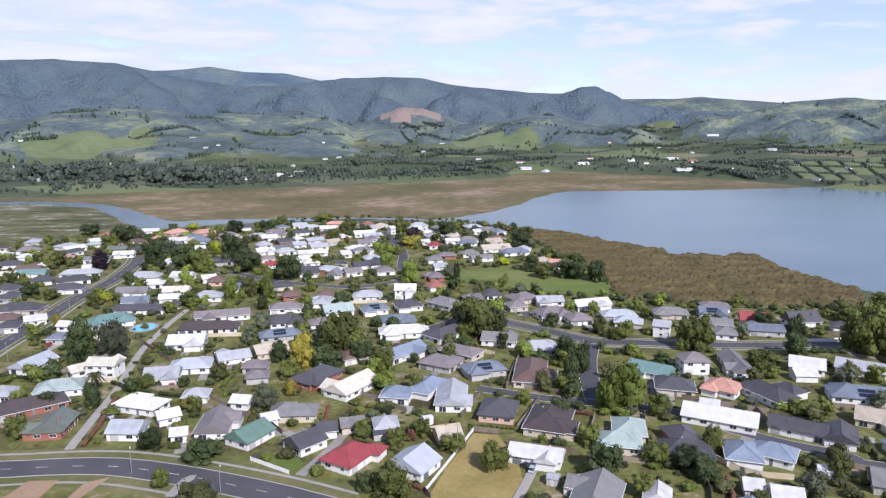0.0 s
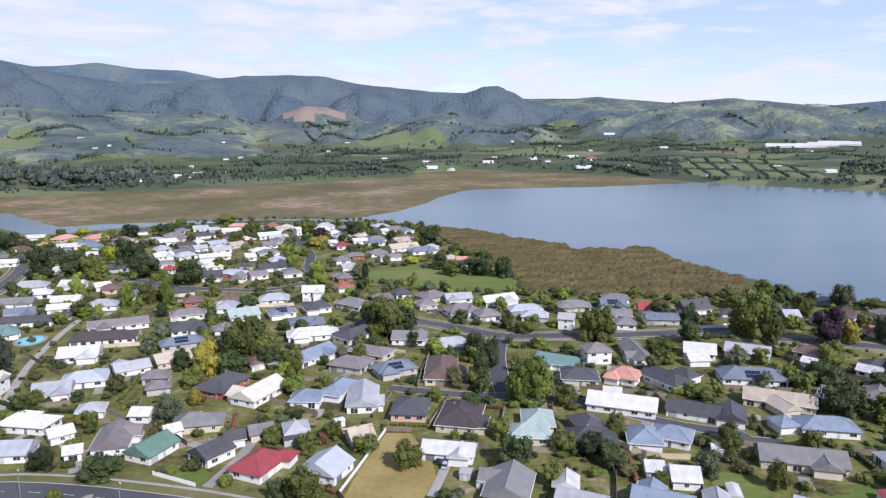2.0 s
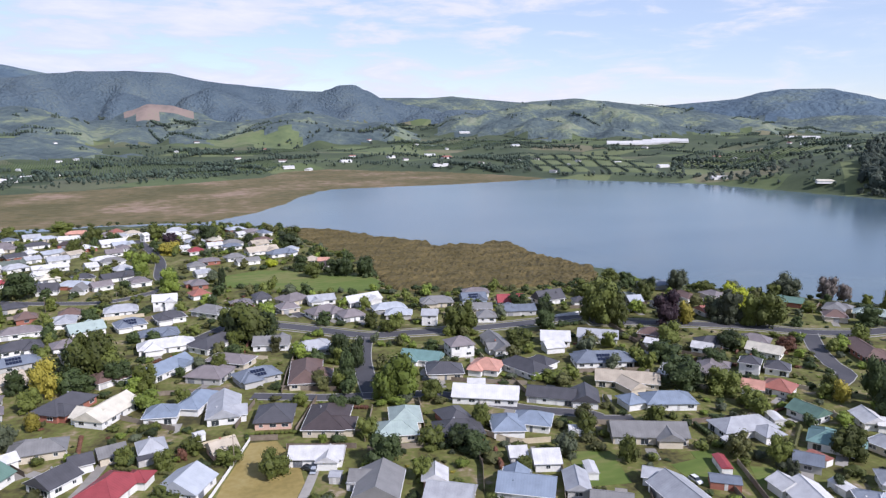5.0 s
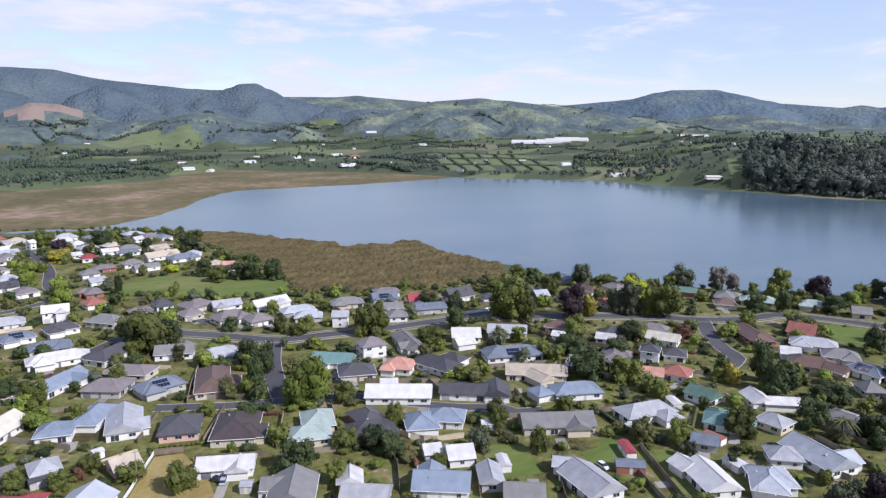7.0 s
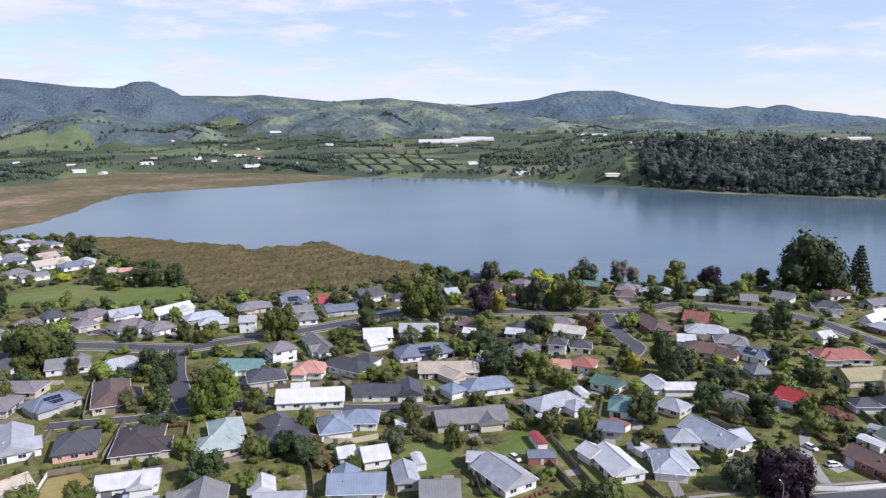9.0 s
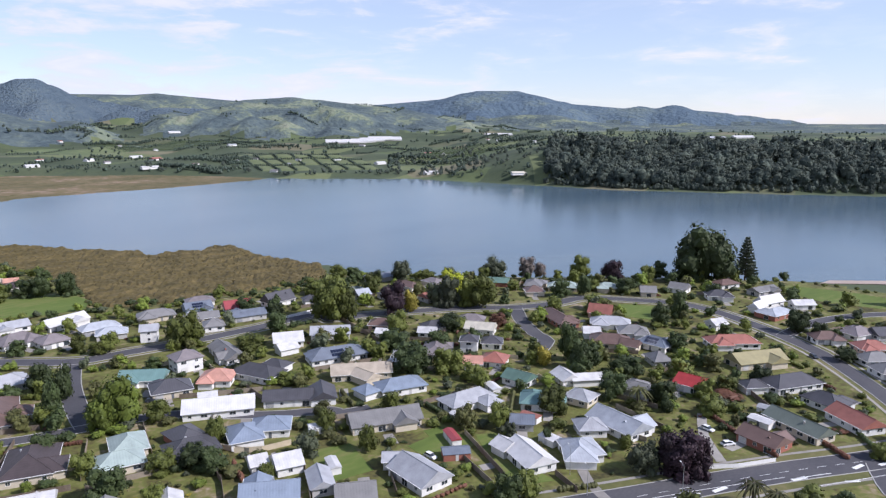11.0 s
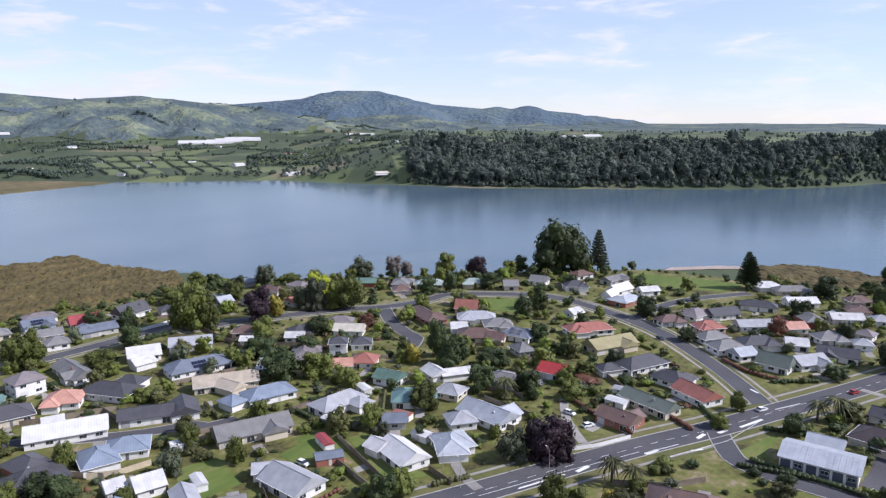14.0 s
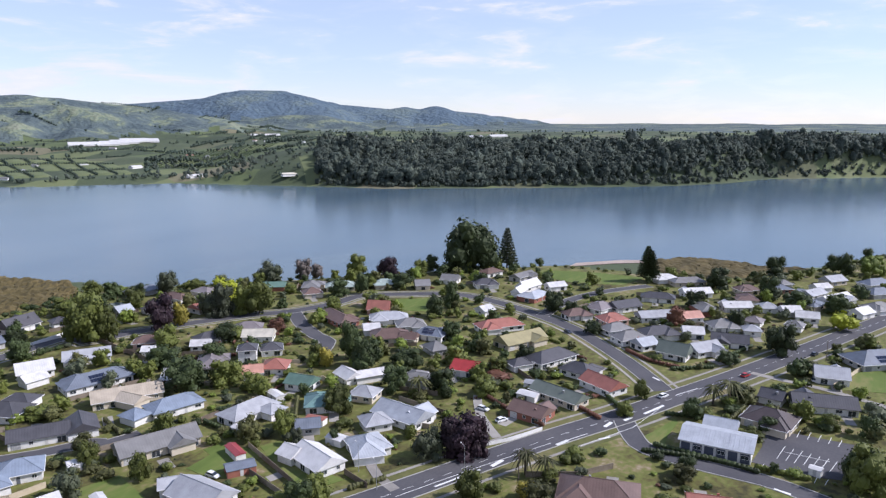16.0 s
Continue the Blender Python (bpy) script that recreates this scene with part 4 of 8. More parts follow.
def hedge(pts, high=1.6, wide=1.3, leaf="dark"):
    """A clipped hedge along a line, knobbly on top."""
    line = ribbon_points(pts, 1.2)
    rng = random.Random(len(line) * 7 + 1)
    bm = bmesh.new()
    for i, p in enumerate(line):
        blob(bm, (p.x + rng.uniform(-0.1, 0.1), p.y + rng.uniform(-0.1, 0.1), high * 0.48), (wide * 0.72, wide * 0.72, high * rng.uniform(0.5, 0.6)), i * 0.37, 1, 0.25)
    me = bpy.data.meshes.new("hedge")
    bm.to_mesh(me)
    bm.free()
    me.materials.append(LEAF[leaf])
    return tagged(new("hedge", me), f"{WORDS[leaf]} clipped garden hedge", "hedge", group="hedges")


PATCHES = []


def patch(name, poly, z, material, label, category):
    """A level lawn, field or paved yard with a little thickness; each lies 4 mm above the one before."""
    PATCHES.append(name)
    z += 0.004 * (len(PATCHES) % 9)
    bm = bmesh.new()
    up = [bm.verts.new((x, y, z)) for x, y in poly]
    lo = [bm.verts.new((x, y, z - 0.3)) for x, y in poly]
    bm.faces.new(up)
    for q in range(len(up)):
        bm.faces.new((up[q], up[(q + 1) % len(up)], lo[(q + 1) % len(up)], lo[q]))
    bm.faces.new(lo[::-1])
    bmesh.ops.recalc_face_normals(bm, faces=bm.faces[:])
    me = bpy.data.meshes.new(name)
    bm.to_mesh(me)
    bm.free()
    me.materials.append(material)
    return tagged(new(name, me), label, category, kind="structure")


# ---------------------------------------------------------------- vehicles and poles
def car_paint(name, c):
    return mat(name, [tint(c, 0.92), c], scale=0.5, rough=0.28, bump=0, spec=0.6, metal=0.1)


CAR = {k: car_paint("car_paint_" + k, c) for k, c in dict(white=(0.78, 0.78, 0.77), silver=(0.42, 0.45, 0.50), red=(0.40, 0.02, 0.02), dark=(0.03, 0.035, 0.045), blue=(0.10, 0.16, 0.30)).items()}


def car(x, y, rot, paint="white"):
    root = empty("car", x, y, rot, 0.06)
    tagged(root, f"{paint} {'coloured ' if paint == 'dark' else ''}parked car with dark windows", "car", group="cars")
    bm = bmesh.new()
    sec = [(-2.15, 0.35, 0.62, 0.80), (-2.05, 0.28, 0.86, 0.86), (-1.2, 0.25, 0.95, 0.88), (0.9, 0.25, 0.93, 0.88), (1.9, 0.28, 0.78, 0.84), (2.15, 0.36, 0.60, 0.74)]
    rings = []
    for px, z0, z1, w in sec:
        rings.append([bm.verts.new((px, sy * w * k, z)) for sy, k, z in ((-1, 0.94, z0), (-1, 1, (z0 + z1) / 2), (-1, 0.93, z1), (1, 0.93, z1), (1, 1, (z0 + z1) / 2), (1, 0.94, z0))])
    for a, b in zip(rings[:-1], rings[1:]):
        for i in range(6):
            bm.faces.new((a[i], a[(i + 1) % 6], b[(i + 1) % 6], b[i]))
    bm.faces.new(rings[0][::-1]), bm.faces.new(rings[-1])
    bmesh.ops.recalc_face_normals(bm, faces=bm.faces[:])
    body = part("body", bm, CAR[paint], root)
    bm = bmesh.new()
    for z, xa, xb, w in ((0.9, -1.95, 1.15, 0.80), (1.42, -1.45, 0.35, 0.66)):
        [bm.verts.new(p) for p in ((xa, -w, z), (xb, -w, z), (xb, w, z), (xa, w, z))]
    bm.verts.ensure_lookup_table()
    v = bm.verts
    for i in range(4):
        bm.faces.new((v[i], v[(i + 1) % 4], v[4 + (i + 1) % 4], v[4 + i]))
    part("windows", bm, M_GLASS, root)
    bm = bmesh.new()
    box(bm, -0.55, 0, 1.44, 1.84, 1.34, 0.06, bevel=0.02)
    part("roof", bm, CAR[paint], root)
    for sx in (-1.3, 1.3):
        for sy in (-0.78, 0.78):
            bm = bmesh.new()
            cyl(bm, sx, sy - 0.1, 0.31, sx, sy + 0.1, 0.31, 0.31, 0.31, 12)
            wheel = part("wheel", bm, M_TYRE, root)
            bm = bmesh.new()
            cyl(bm, sx, sy - 0.115, 0.31, sx, sy + 0.115, 0.31, 0.18, 0.18, 8)
            part("rim", bm, M_STEEL, wheel)
    return root


def street_lamp(x, y, rot=0.0, high=8.0):
    root = empty("street_lamp", x, y, rot)
    tagged(root, "grey steel street lamp with a curved arm by the road", "street lamp", group="street lamps")
    bm = bmesh.new()
    cyl(bm, 0, 0, -0.2, 0, 0, high, 0.10, 0.06, 8)
    part("pole", bm, M_STEEL, root)
    bm = bmesh.new()
    cyl(bm, 0, 0, high - 0.1, 1.6, 0, high + 0.35, 0.05, 0.04, 6)
    part("arm", bm, M_STEEL, root)
    bm = bmesh.new()
    box(bm, 1.8, 0, high + 0.36, 0.7, 0.28, 0.14, bevel=0.04)
    part("lamp_head", bm, M_TRIM, root)
    return root


def power_pole(x, y, rot=0.0, high=9.0):
    root = empty("power_pole", x, y, rot)
    tagged(root, "grey wooden power pole with one crossarm", "power pole", group="power poles")
    bm = bmesh.new()
    cyl(bm, 0, 0, -0.2, 0, 0, high, 0.15, 0.10, 8)
    part("pole", bm, M_FENCE, root)
    bm = bmesh.new()
    box(bm, 0, 0, high - 0.5, 2.0, 0.1, 0.12)
    part("crossarm", bm, M_FENCE, root)
    for k in (-0.85, -0.3, 0.3, 0.85):
        bm = bmesh.new()
        cyl(bm, k, 0, high - 0.45, k, 0, high - 0.25, 0.05, 0.04, 6)
        part("insulator", bm, M_TRIM, root)
    return root


# ---------------------------------------------------------------- houses
house(-138.7, 221.6, 39, 19.8, 8.2, 'black_brown', 'brick')
house(-122.7, 206.7, -83, 13.1, 8.2, 'grey_green', 'brick', style='gable')
house(-102.4, 223.4, -16, 15.1, 7.7, 'white')
house(-98.0, 203.6, -2, 9.0, 7.7, 'pale_blue', style='gable')
house(-89.5, 213.5, 33, 6.5, 6.0, 'white', style='gable')
house(-71.8, 207.2, -85, 14.0, 8.7, 'mauve', style='gable')
house(-80.9, 200.3, 16, 4.5, 5.0, 'white', style='gable')
house(-59.1, 199.9, 61, 10.9, 8.2, 'green', style='gable')
house(-56.1, 211.3, 29, 4.5, 5.0, 'white', style='gable')
house(-49.1, 216.5, 4, 13.7, 7.2, 'grey', 'cream')
house(-68.7, 225.6, -8, 6.1, 6.0, 'white', style='gable')
house(-86.3, 231.2, 7, 7.6, 6.2, 'light_grey')
house(-105.9, 251.0, 11, 11.3, 8.2, 'light_grey', style='gable')
house(-98.8, 261.1, 10, 13.8, 8.2, 'pale_blue')
house(-137.7, 238.2, 17, 14.3, 8.2, 'mint')
house(-154.6, 232.2, 7, 8.3, 7.2, 'light_grey')
house(-161.7, 263.2, 76, 14.1, 8.2, 'pale_blue', style='gable')
house(-140.3, 255.9, 48, 7.0, 6.2, 'cream', style='gable')
house(-130.2, 256.0, -3, 10.6, 6.2, 'cream', style='gable', storeys=2)
house(-170.2, 296.6, 0, 7.2, 7.2, 'slate_blue', 'grey')
house(-215.6, 345.2, 3, 19.7, 9.2, 'dark_grey', 'cream', far=True)
house(-212.0, 327.2, 17, 9.1, 7.2, 'brown', 'cream', far=True)
house(-202.4, 313.7, 17, 8.5, 8.2, 'dark_grey')
house(-196.8, 325.2, 32, 8.5, 6.0, 'white', style='gable', far=True)
house(-159.8, 323.9, 37, 18.6, 9.2, 'teal')
house(-177.0, 315.6, -8, 5.4, 6.0, 'white', style='gable')
house(-108.7, 312.8, 6, 24.5, 8.2, 'black_brown')
house(-109.0, 333.5, 17, 24.1, 7.2, 'mauve', style='gable')
house(-111.0, 290.9, 6, 14.0, 9.2, 'white', style='gable')
house(-73.2, 301.3, 20, 16.4, 7.2, 'slate_blue', 'grey')
house(-72.3, 279.7, 30, 12.4, 8.2, 'beige', 'cream', style='gable')
house(-73.2, 260.4, 0, 8.3, 6.2, 'mauve', 'grey', wings=((3.5, -11.0, 12, 7.8, 6.4),))
house(-75.6, 323.3, 19, 14.4, 8.2, 'dark_grey')
house(-80.6, 347.6, 12, 15.2, 7.2, 'mauve')
house(-83.7, 373.5, 16, 8.2, 8.2, 'brown', 'brick', far=True)
house(-128.2, 371.6, 5, 13.5, 8.2, 'light_grey', far=True)
house(-135.7, 408.8, 17, 9.3, 8.2, 'brown', 'pink', far=True)
house(-143.1, 415.8, 33, 7.8, 6.0, 'white', style='gable', far=True)
house(-150.4, 383.4, 6, 12.9, 7.2, 'cream', style='gable', far=True)
house(-174.5, 382.1, 5, 15.6, 7.2, 'grey', style='gable', far=True)
house(-163.5, 360.3, 16, 12.4, 7.2, 'slate_blue', style='gable', far=True)
house(-154.4, 344.7, 5, 22.4, 6.2, 'dark_grey', style='gable')
house(-147.8, 367.1, 13, 10.0, 6.0, 'white', style='gable', far=True)
house(-140.1, 353.2, 11, 5.2, 6.0, 'dark_grey', far=True)
house(-184.1, 421.4, 11, 16.8, 8.2, 'light_grey', far=True)
house(-173.6, 401.2, 10, 16.0, 7.2, 'white', far=True)
house(-161.0, 422.2, -7, 12.3, 7.2, 'white', style='gable', far=True)
house(-248.7, 388.9, 7, 11.2, 8.2, 'dark_grey', far=True)
house(-215.3, 388.9, 14, 16.7, 9.2, 'dark_grey', far=True)
house(-241.8, 411.0, 23, 10.9, 7.2, 'dark_grey', far=True)
house(-223.0, 411.1, 25, 17.2, 7.2, 'dark_grey', far=True)
house(-258.7, 429.7, 12, 15.2, 7.2, 'teal', style='gable', far=True)
house(-228.5, 430.5, 13, 21.9, 7.2, 'light_grey', far=True)
house(-272.9, 423.8, 9, 10.0, 6.2, 'cream', far=True)
house(-316.1, 491.3, 20, 12.0, 7.2, 'white', far=True)
house(-294.9, 483.8, 38, 9.4, 6.2, 'white', far=True)
house(-289.0, 457.5, 21, 15.1, 7.2, 'dark_grey', far=True)
house(-264.8, 455.7, 81, 8.6, 6.0, 'white', style='gable', far=True)
house(-263.9, 481.7, 17, 7.0, 6.2, 'salmon', far=True)
house(-232.6, 446.4, 18, 5.0, 6.0, 'white', style='gable', far=True)
house(-307.5, 509.5, 18, 14.6, 7.2, 'mauve', far=True)
house(-277.9, 516.8, 63, 15.3, 6.2, 'white', style='gable', far=True)
house(-271.9, 535.5, 51, 9.0, 6.2, 'mint', far=True)
house(-281.3, 580.4, 42, 12.5, 7.2, 'rust', 'cream', far=True)
house(-230.0, 494.7, 9, 12.9, 6.2, 'white', style='gable', far=True)
house(-255.2, 602.4, 14, 12.8, 6.2, 'white', style='gable', far=True)
house(-231.0, 596.0, 64, 16.7, 8.2, 'salmon', 'pink', far=True)
house(-233.9, 564.2, 44, 7.3, 6.2, 'salmon', 'pink', far=True)
house(-205.3, 594.4, 45, 17.0, 8.2, 'salmon', 'pink', far=True)
house(-194.8, 553.0, 22, 13.6, 8.2, 'slate_blue', 'blue', far=True)
house(-183.1, 518.0, 19, 7.0, 6.2, 'white', style='gable', far=True)
house(-209.0, 538.2, 18, 7.7, 6.0, 'grey', far=True)
house(-132.1, 636.9, 17, 11.8, 7.2, 'light_grey', style='gable', far=True)
house(-101.9, 617.5, 0, 13.7, 7.2, 'white', style='gable', far=True)
house(-100.2, 648.0, 12, 16.9, 6.2, 'salmon', 'pink', far=True)
house(-143.4, 567.2, 27, 12.0, 7.2, 'white', style='gable', far=True)
house(-139.3, 534.3, 27, 10.4, 8.2, 'light_grey', far=True)
house(-131.5, 506.2, 32, 12.2, 7.2, 'white', style='gable', far=True)
house(-124.1, 476.6, 18, 12.4, 6.2, 'mauve', far=True)
house(-115.2, 457.7, 14, 7.0, 6.2, 'red', style='gable', far=True)
house(-118.5, 561.4, 39, 8.1, 7.2, 'white', far=True)
house(-112.1, 534.4, 31, 9.0, 6.2, 'light_grey', style='gable', far=True)
house(-116.3, 506.2, 29, 13.4, 7.2, 'light_grey', far=True)
house(-95.1, 526.7, 22, 12.5, 7.2, 'light_grey', style='gable', far=True)
house(-95.0, 499.3, 19, 19.5, 6.2, 'white', style='gable', far=True)
house(-98.3, 476.6, 28, 7.9, 6.2, 'white', far=True)
house(-89.6, 464.5, 21, 10.1, 7.2, 'cream', far=True)
house(-84.5, 431.5, 0, 10.1, 7.2, 'dark_grey', style='gable', far=True, pitch=0.85)
house(-67.8, 427.3, 77, 7.6, 6.2, 'grey', style='gable', far=True, pitch=0.85)
house(-67.5, 588.3, 21, 16.8, 8.2, 'white', style='gable', far=True)
house(-61.9, 543.6, 14, 10.2, 7.2, 'mauve', style='gable', far=True)
house(-59.2, 509.8, 19, 13.5, 7.2, 'grey', far=True)
house(-70.6, 494.9, 26, 7.0, 8.2, 'white', style='gable', far=True)
house(-50.1, 479.8, 30, 11.5, 8.2, 'light_grey', far=True)
house(-51.5, 456.8, 25, 16.9, 7.2, 'dark_grey', style='gable', far=True)
house(-57.7, 434.1, 28, 10.1, 7.2, 'mauve', style='gable', far=True)
house(-70.3, 648.0, 24, 8.4, 7.2, 'rust', 'pink', far=True)
house(-45.1, 601.9, 39, 4.5, 6.0, 'white', style='gable', storeys=2, far=True)
house(-22.7, 637.0, 14, 14.4, 8.2, 'light_grey', far=True)
house(-13.9, 594.6, 35, 10.1, 7.2, 'white', far=True)
house(-6.9, 573.2, 25, 12.9, 7.2, 'light_grey', far=True)
house(-14.6, 546.3, 20, 7.0, 6.0, 'white', style='gable', far=True)
house(-5.9, 530.6, 13, 10.2, 8.2, 'red', far=True)
house(-5.9, 475.7, 11, 9.4, 8.2, 'grey', far=True)
house(-2.3, 451.2, 23, 8.7, 6.0, 'light_grey', style='gable', far=True)
house(-4.3, 395.5, 18, 8.6, 8.2, 'rust', far=True)
house(-20.9, 377.4, 0, 10.6, 8.2, 'white', style='gable', storeys=2)
house(-41.5, 372.9, 5, 14.1, 8.2, 'light_grey')
house(-64.2, 374.2, 7, 9.5, 7.2, 'brown', 'grey')
house(7.2, 551.8, 14, 10.3, 6.2, 'white', style='gable', far=True)
house(20.5, 557.3, 11, 14.0, 8.2, 'grey', far=True)
house(28.9, 599.4, 25, 7.0, 6.2, 'white', style='gable', far=True)
house(39.6, 547.7, 24, 12.2, 8.2, 'beige', style='gable', far=True)
house(39.2, 518.2, 19, 21.2, 9.2, 'beige', style='gable', far=True)
house(19.1, 498.3, 21, 11.9, 7.2, 'grey', far=True)
house(26.8, 480.9, 16, 14.5, 6.2, 'grey', style='gable', far=True)
house(52.5, 504.1, 20, 18.8, 8.2, 'slate_blue', far=True)
house(60.4, 517.0, 31, 8.5, 6.2, 'pale_blue', far=True)
house(68.7, 470.6, 0, 9.1, 7.2, 'beige', far=True)
house(75.9, 465.6, -14, 7.0, 6.2, 'salmon', 'pink', style='gable', far=True)
house(27.4, 376.9, 9, 7.7, 9.2, 'dark_grey')
house(43.3, 367.3, 32, 13.3, 10.2, 'mauve', 'cream')
house(38.2, 351.6, 13, 8.9, 8.2, 'mauve', 'cream')
house(56.7, 361.7, 5, 13.1, 7.2, 'light_grey', style='gable')
house(54.6, 337.8, 19, 15.4, 9.2, 'mauve')
house(66.0, 326.9, 10, 10.5, 8.2, 'mauve')
house(77.3, 354.6, 18, 18.3, 8.2, 'white', style='gable')
house(86.9, 334.1, 0, 15.2, 7.2, 'pale_blue', 'grey', wings=((1.8, -12.1, -17, 12.3, 8.4),))
house(100.0, 306.9, -24, 7.0, 7.2, 'light_grey', style='gable', storeys=2)
house(113.7, 337.8, -11, 15.5, 8.2, 'grey', 'cream')
house(134.7, 338.4, -9, 12.0, 8.2, 'slate_blue', 'blue', style='gable')
house(128.0, 304.0, -17, 8.1, 8.2, 'grey')
house(150.5, 325.5, -13, 12.7, 6.2, 'red', style='gable', pitch=0.85)
house(172.2, 324.0, 7, 14.3, 8.2, 'dark_grey', style='gable', pitch=0.85)
house(185.7, 314.4, -16, 7.0, 7.2, 'dark_grey')
house(97.8, 261.0, 0, 9.4, 8.2, 'mauve', storeys=2)
house(115.7, 262.9, 85, 20.3, 7.2, 'grey', style='gable')
house(80.0, 256.1, -35, 14.6, 8.2, 'teal', style='gable')
house(142.7, 261.2, -25, 11.4, 9.2, 'white', style='gable', wings=((-1.4, -11.5, 21, 7.9, 6.4),))
house(83.8, 239.4, -14, 12.4, 10.2, 'dark_grey', 'cream')
house(100.9, 238.6, -39, 10.5, 10.2, 'salmon')
house(114.5, 233.2, -67, 17.5, 10.2, 'dark_grey', wings=((1.1, 8.8, 3, 10.1, 7.4),))
house(89.7, 212.6, -27, 20.9, 10.2, 'white', style='gable', wings=((-4.1, 8.0, 5, 5.6, 6.4),))
house(95.6, 187.8, -33, 10.6, 8.2, 'sky_blue', wings=((-7.5, -5.2, -74, 11.8, 9.4),))
house(70.7, 189.2, -9, 13.2, 9.2, 'dark_grey', 'brick', wings=((0.6, 9.4, -76, 11.8, 8.4),))
house(52.6, 194.9, -12, 11.5, 8.2, 'mint', 'cream', wings=((3.3, 10.0, 90, 11.9, 9.4),))
house(34.0, 210.1, 71, 17.4, 12.7, 'black_brown', 'cream')
house(18.5, 218.6, 77, 12.5, 11.2, 'dark_grey', 'pink')
house(33.5, 254.0, 80, 23.0, 11.2, 'brown', 'cream', wings=((-2.2, -6.1, 86, 6.6, 7.4),))
house(2.9, 229.8, 86, 17.1, 8.7, 'light_grey', style='gable')
house(-16.2, 232.0, -9, 9.3, 8.2, 'sky_blue', wings=((9.4, 8.5, 73, 15.3, 7.9),))
house(-33.2, 240.1, 58, 17.5, 10.2, 'cream', style='gable')
house(-47.6, 249.7, 57, 16.9, 9.2, 'dark_grey', 'brick')
house(-18.1, 207.0, 10, 7.0, 8.2, 'light_grey')
house(1.4, 200.0, 17, 7.0, 7.2, 'beige', 'pink', style='gable')
house(-41.4, 195.3, 47, 8.9, 8.2, 'dark_grey', style='gable', wings=((9.7, 2.0, -32, 5.5, 6.4),))
house(-28.8, 207.2, 16, 7.0, 6.2, 'grey', 'cream', style='gable')
house(-26.7, 186.1, 60, 12.7, 10.2, 'red', wings=((5.9, -4.2, -82, 5.5, 5.4),))
house(-8.2, 181.6, 60, 9.8, 11.2, 'pale_blue', style='gable')
house(26.9, 186.9, -18, 13.9, 6.7, 'white', style='gable')
house(39.6, 164.7, 68, 13.5, 11.2, 'grey', 'grey', style='gable')
house(54.8, 164.2, 71, 6.6, 6.0, 'white', 'pink', style='gable')
house(81.2, 168.8, -14, 4.5, 6.0, 'white', style='gable')
house(87.5, 163.6, -16, 7.0, 8.2, 'white', style='gable')
house(-16.8, 277.3, 48, 18.9, 8.2, 'sky_blue', style='gable')
house(-17.8, 306.6, 7, 20.7, 8.2, 'white')
house(1.9, 303.6, 45, 18.7, 9.2, 'dark_grey')
house(24.9, 295.0, -13, 13.8, 8.2, 'grey', style='gable')
house(40.4, 283.1, 0, 14.3, 8.7, 'light_grey', 'grey')
house(15.6, 257.6, 17, 14.4, 8.2, 'slate_blue', 'grey')
house(-1.2, 264.5, -29, 12.9, 9.2, 'mauve', 'grey')
house(-37.2, 272.8, 37, 10.9, 8.2, 'brown')
house(-53.6, 343.1, 22, 13.6, 9.2, 'mint', style='gable')
house(-35.1, 345.3, 15, 12.1, 8.2, 'slate_blue')
house(-18.1, 352.2, 15, 12.5, 8.2, 'dark_grey')
house(1.1, 356.9, -42, 15.0, 9.2, 'grey')
house(55.6, 154.2, -32, 10.8, 8.2, 'light_grey', style='gable')
house(75.8, 151.4, -31, 13.4, 10.2, 'sky_blue', style='gable')
house(89.0, 148.8, 67, 9.3, 5.0, 'light_grey', 'grey', style='gable')
house(91.7, 136.4, -31, 9.1, 9.2, 'grey', 'grey', style='gable')
house(162.1, 257.8, -34, 15.9, 8.2, 'light_grey', style='gable')
house(147.6, 230.9, -15, 21.6, 9.2, 'slate_blue')
house(144.3, 208.7, -31, 20.9, 8.2, 'beige', 'cream', style='gable', wings=((1.0, -6.2, -53, 8.9, 6.4),))
house(111.0, 204.5, -33, 15.1, 7.2, 'dark_grey', style='gable', wings=((11.4, 0.9, -85, 11.5, 8.4),))
house(146.5, 187.4, -17, 15.6, 8.2, 'sky_blue', wings=((-12.7, -0.2, 17, 6.3, 7.4),))
house(125.0, 168.7, -22, 21.1, 8.7, 'grey', 'cream', style='gable')
house(155.8, 162.6, -6, 17.0, 8.2, 'light_grey', wings=((4.3, -6.1, -88, 6.8, 6.4),))
house(111.2, 134.3, 88, 13.9, 10.2, 'light_grey', style='gable', wings=((10.9, 0.9, 52, 5.5, 5.4),))
house(140.7, 121.3, 72, 13.5, 8.2, 'white', style='gable', wings=((7.6, 3.3, 13, 5.5, 6.4),))
house(154.9, 113.9, -31, 9.4, 9.2, 'pale_blue', wings=((-1.3, -1.5, 76, 13.4, 8.4),))
house(156.3, 137.9, -47, 7.0, 6.2, 'slate_blue', 'grey', style='gable')
house(178.1, 116.8, 82, 16.6, 9.2, 'pale_blue', style='gable')
house(169.4, 121.4, -37, 7.8, 7.2, 'light_grey')
house(173.9, 144.2, -51, 13.7, 8.2, 'teal')
house(183.6, 163.8, -80, 9.3, 7.2, 'green', style='gable')
house(197.3, 153.2, 67, 8.7, 6.2, 'white', style='gable', wings=((-4.1, -6.3, 79, 11.3, 5.4),))
house(186.6, 137.8, -80, 8.2, 7.2, 'light_grey', 'cream')
house(226.2, 118.4, -85, 9.4, 8.2, 'bright_red', style='gable')
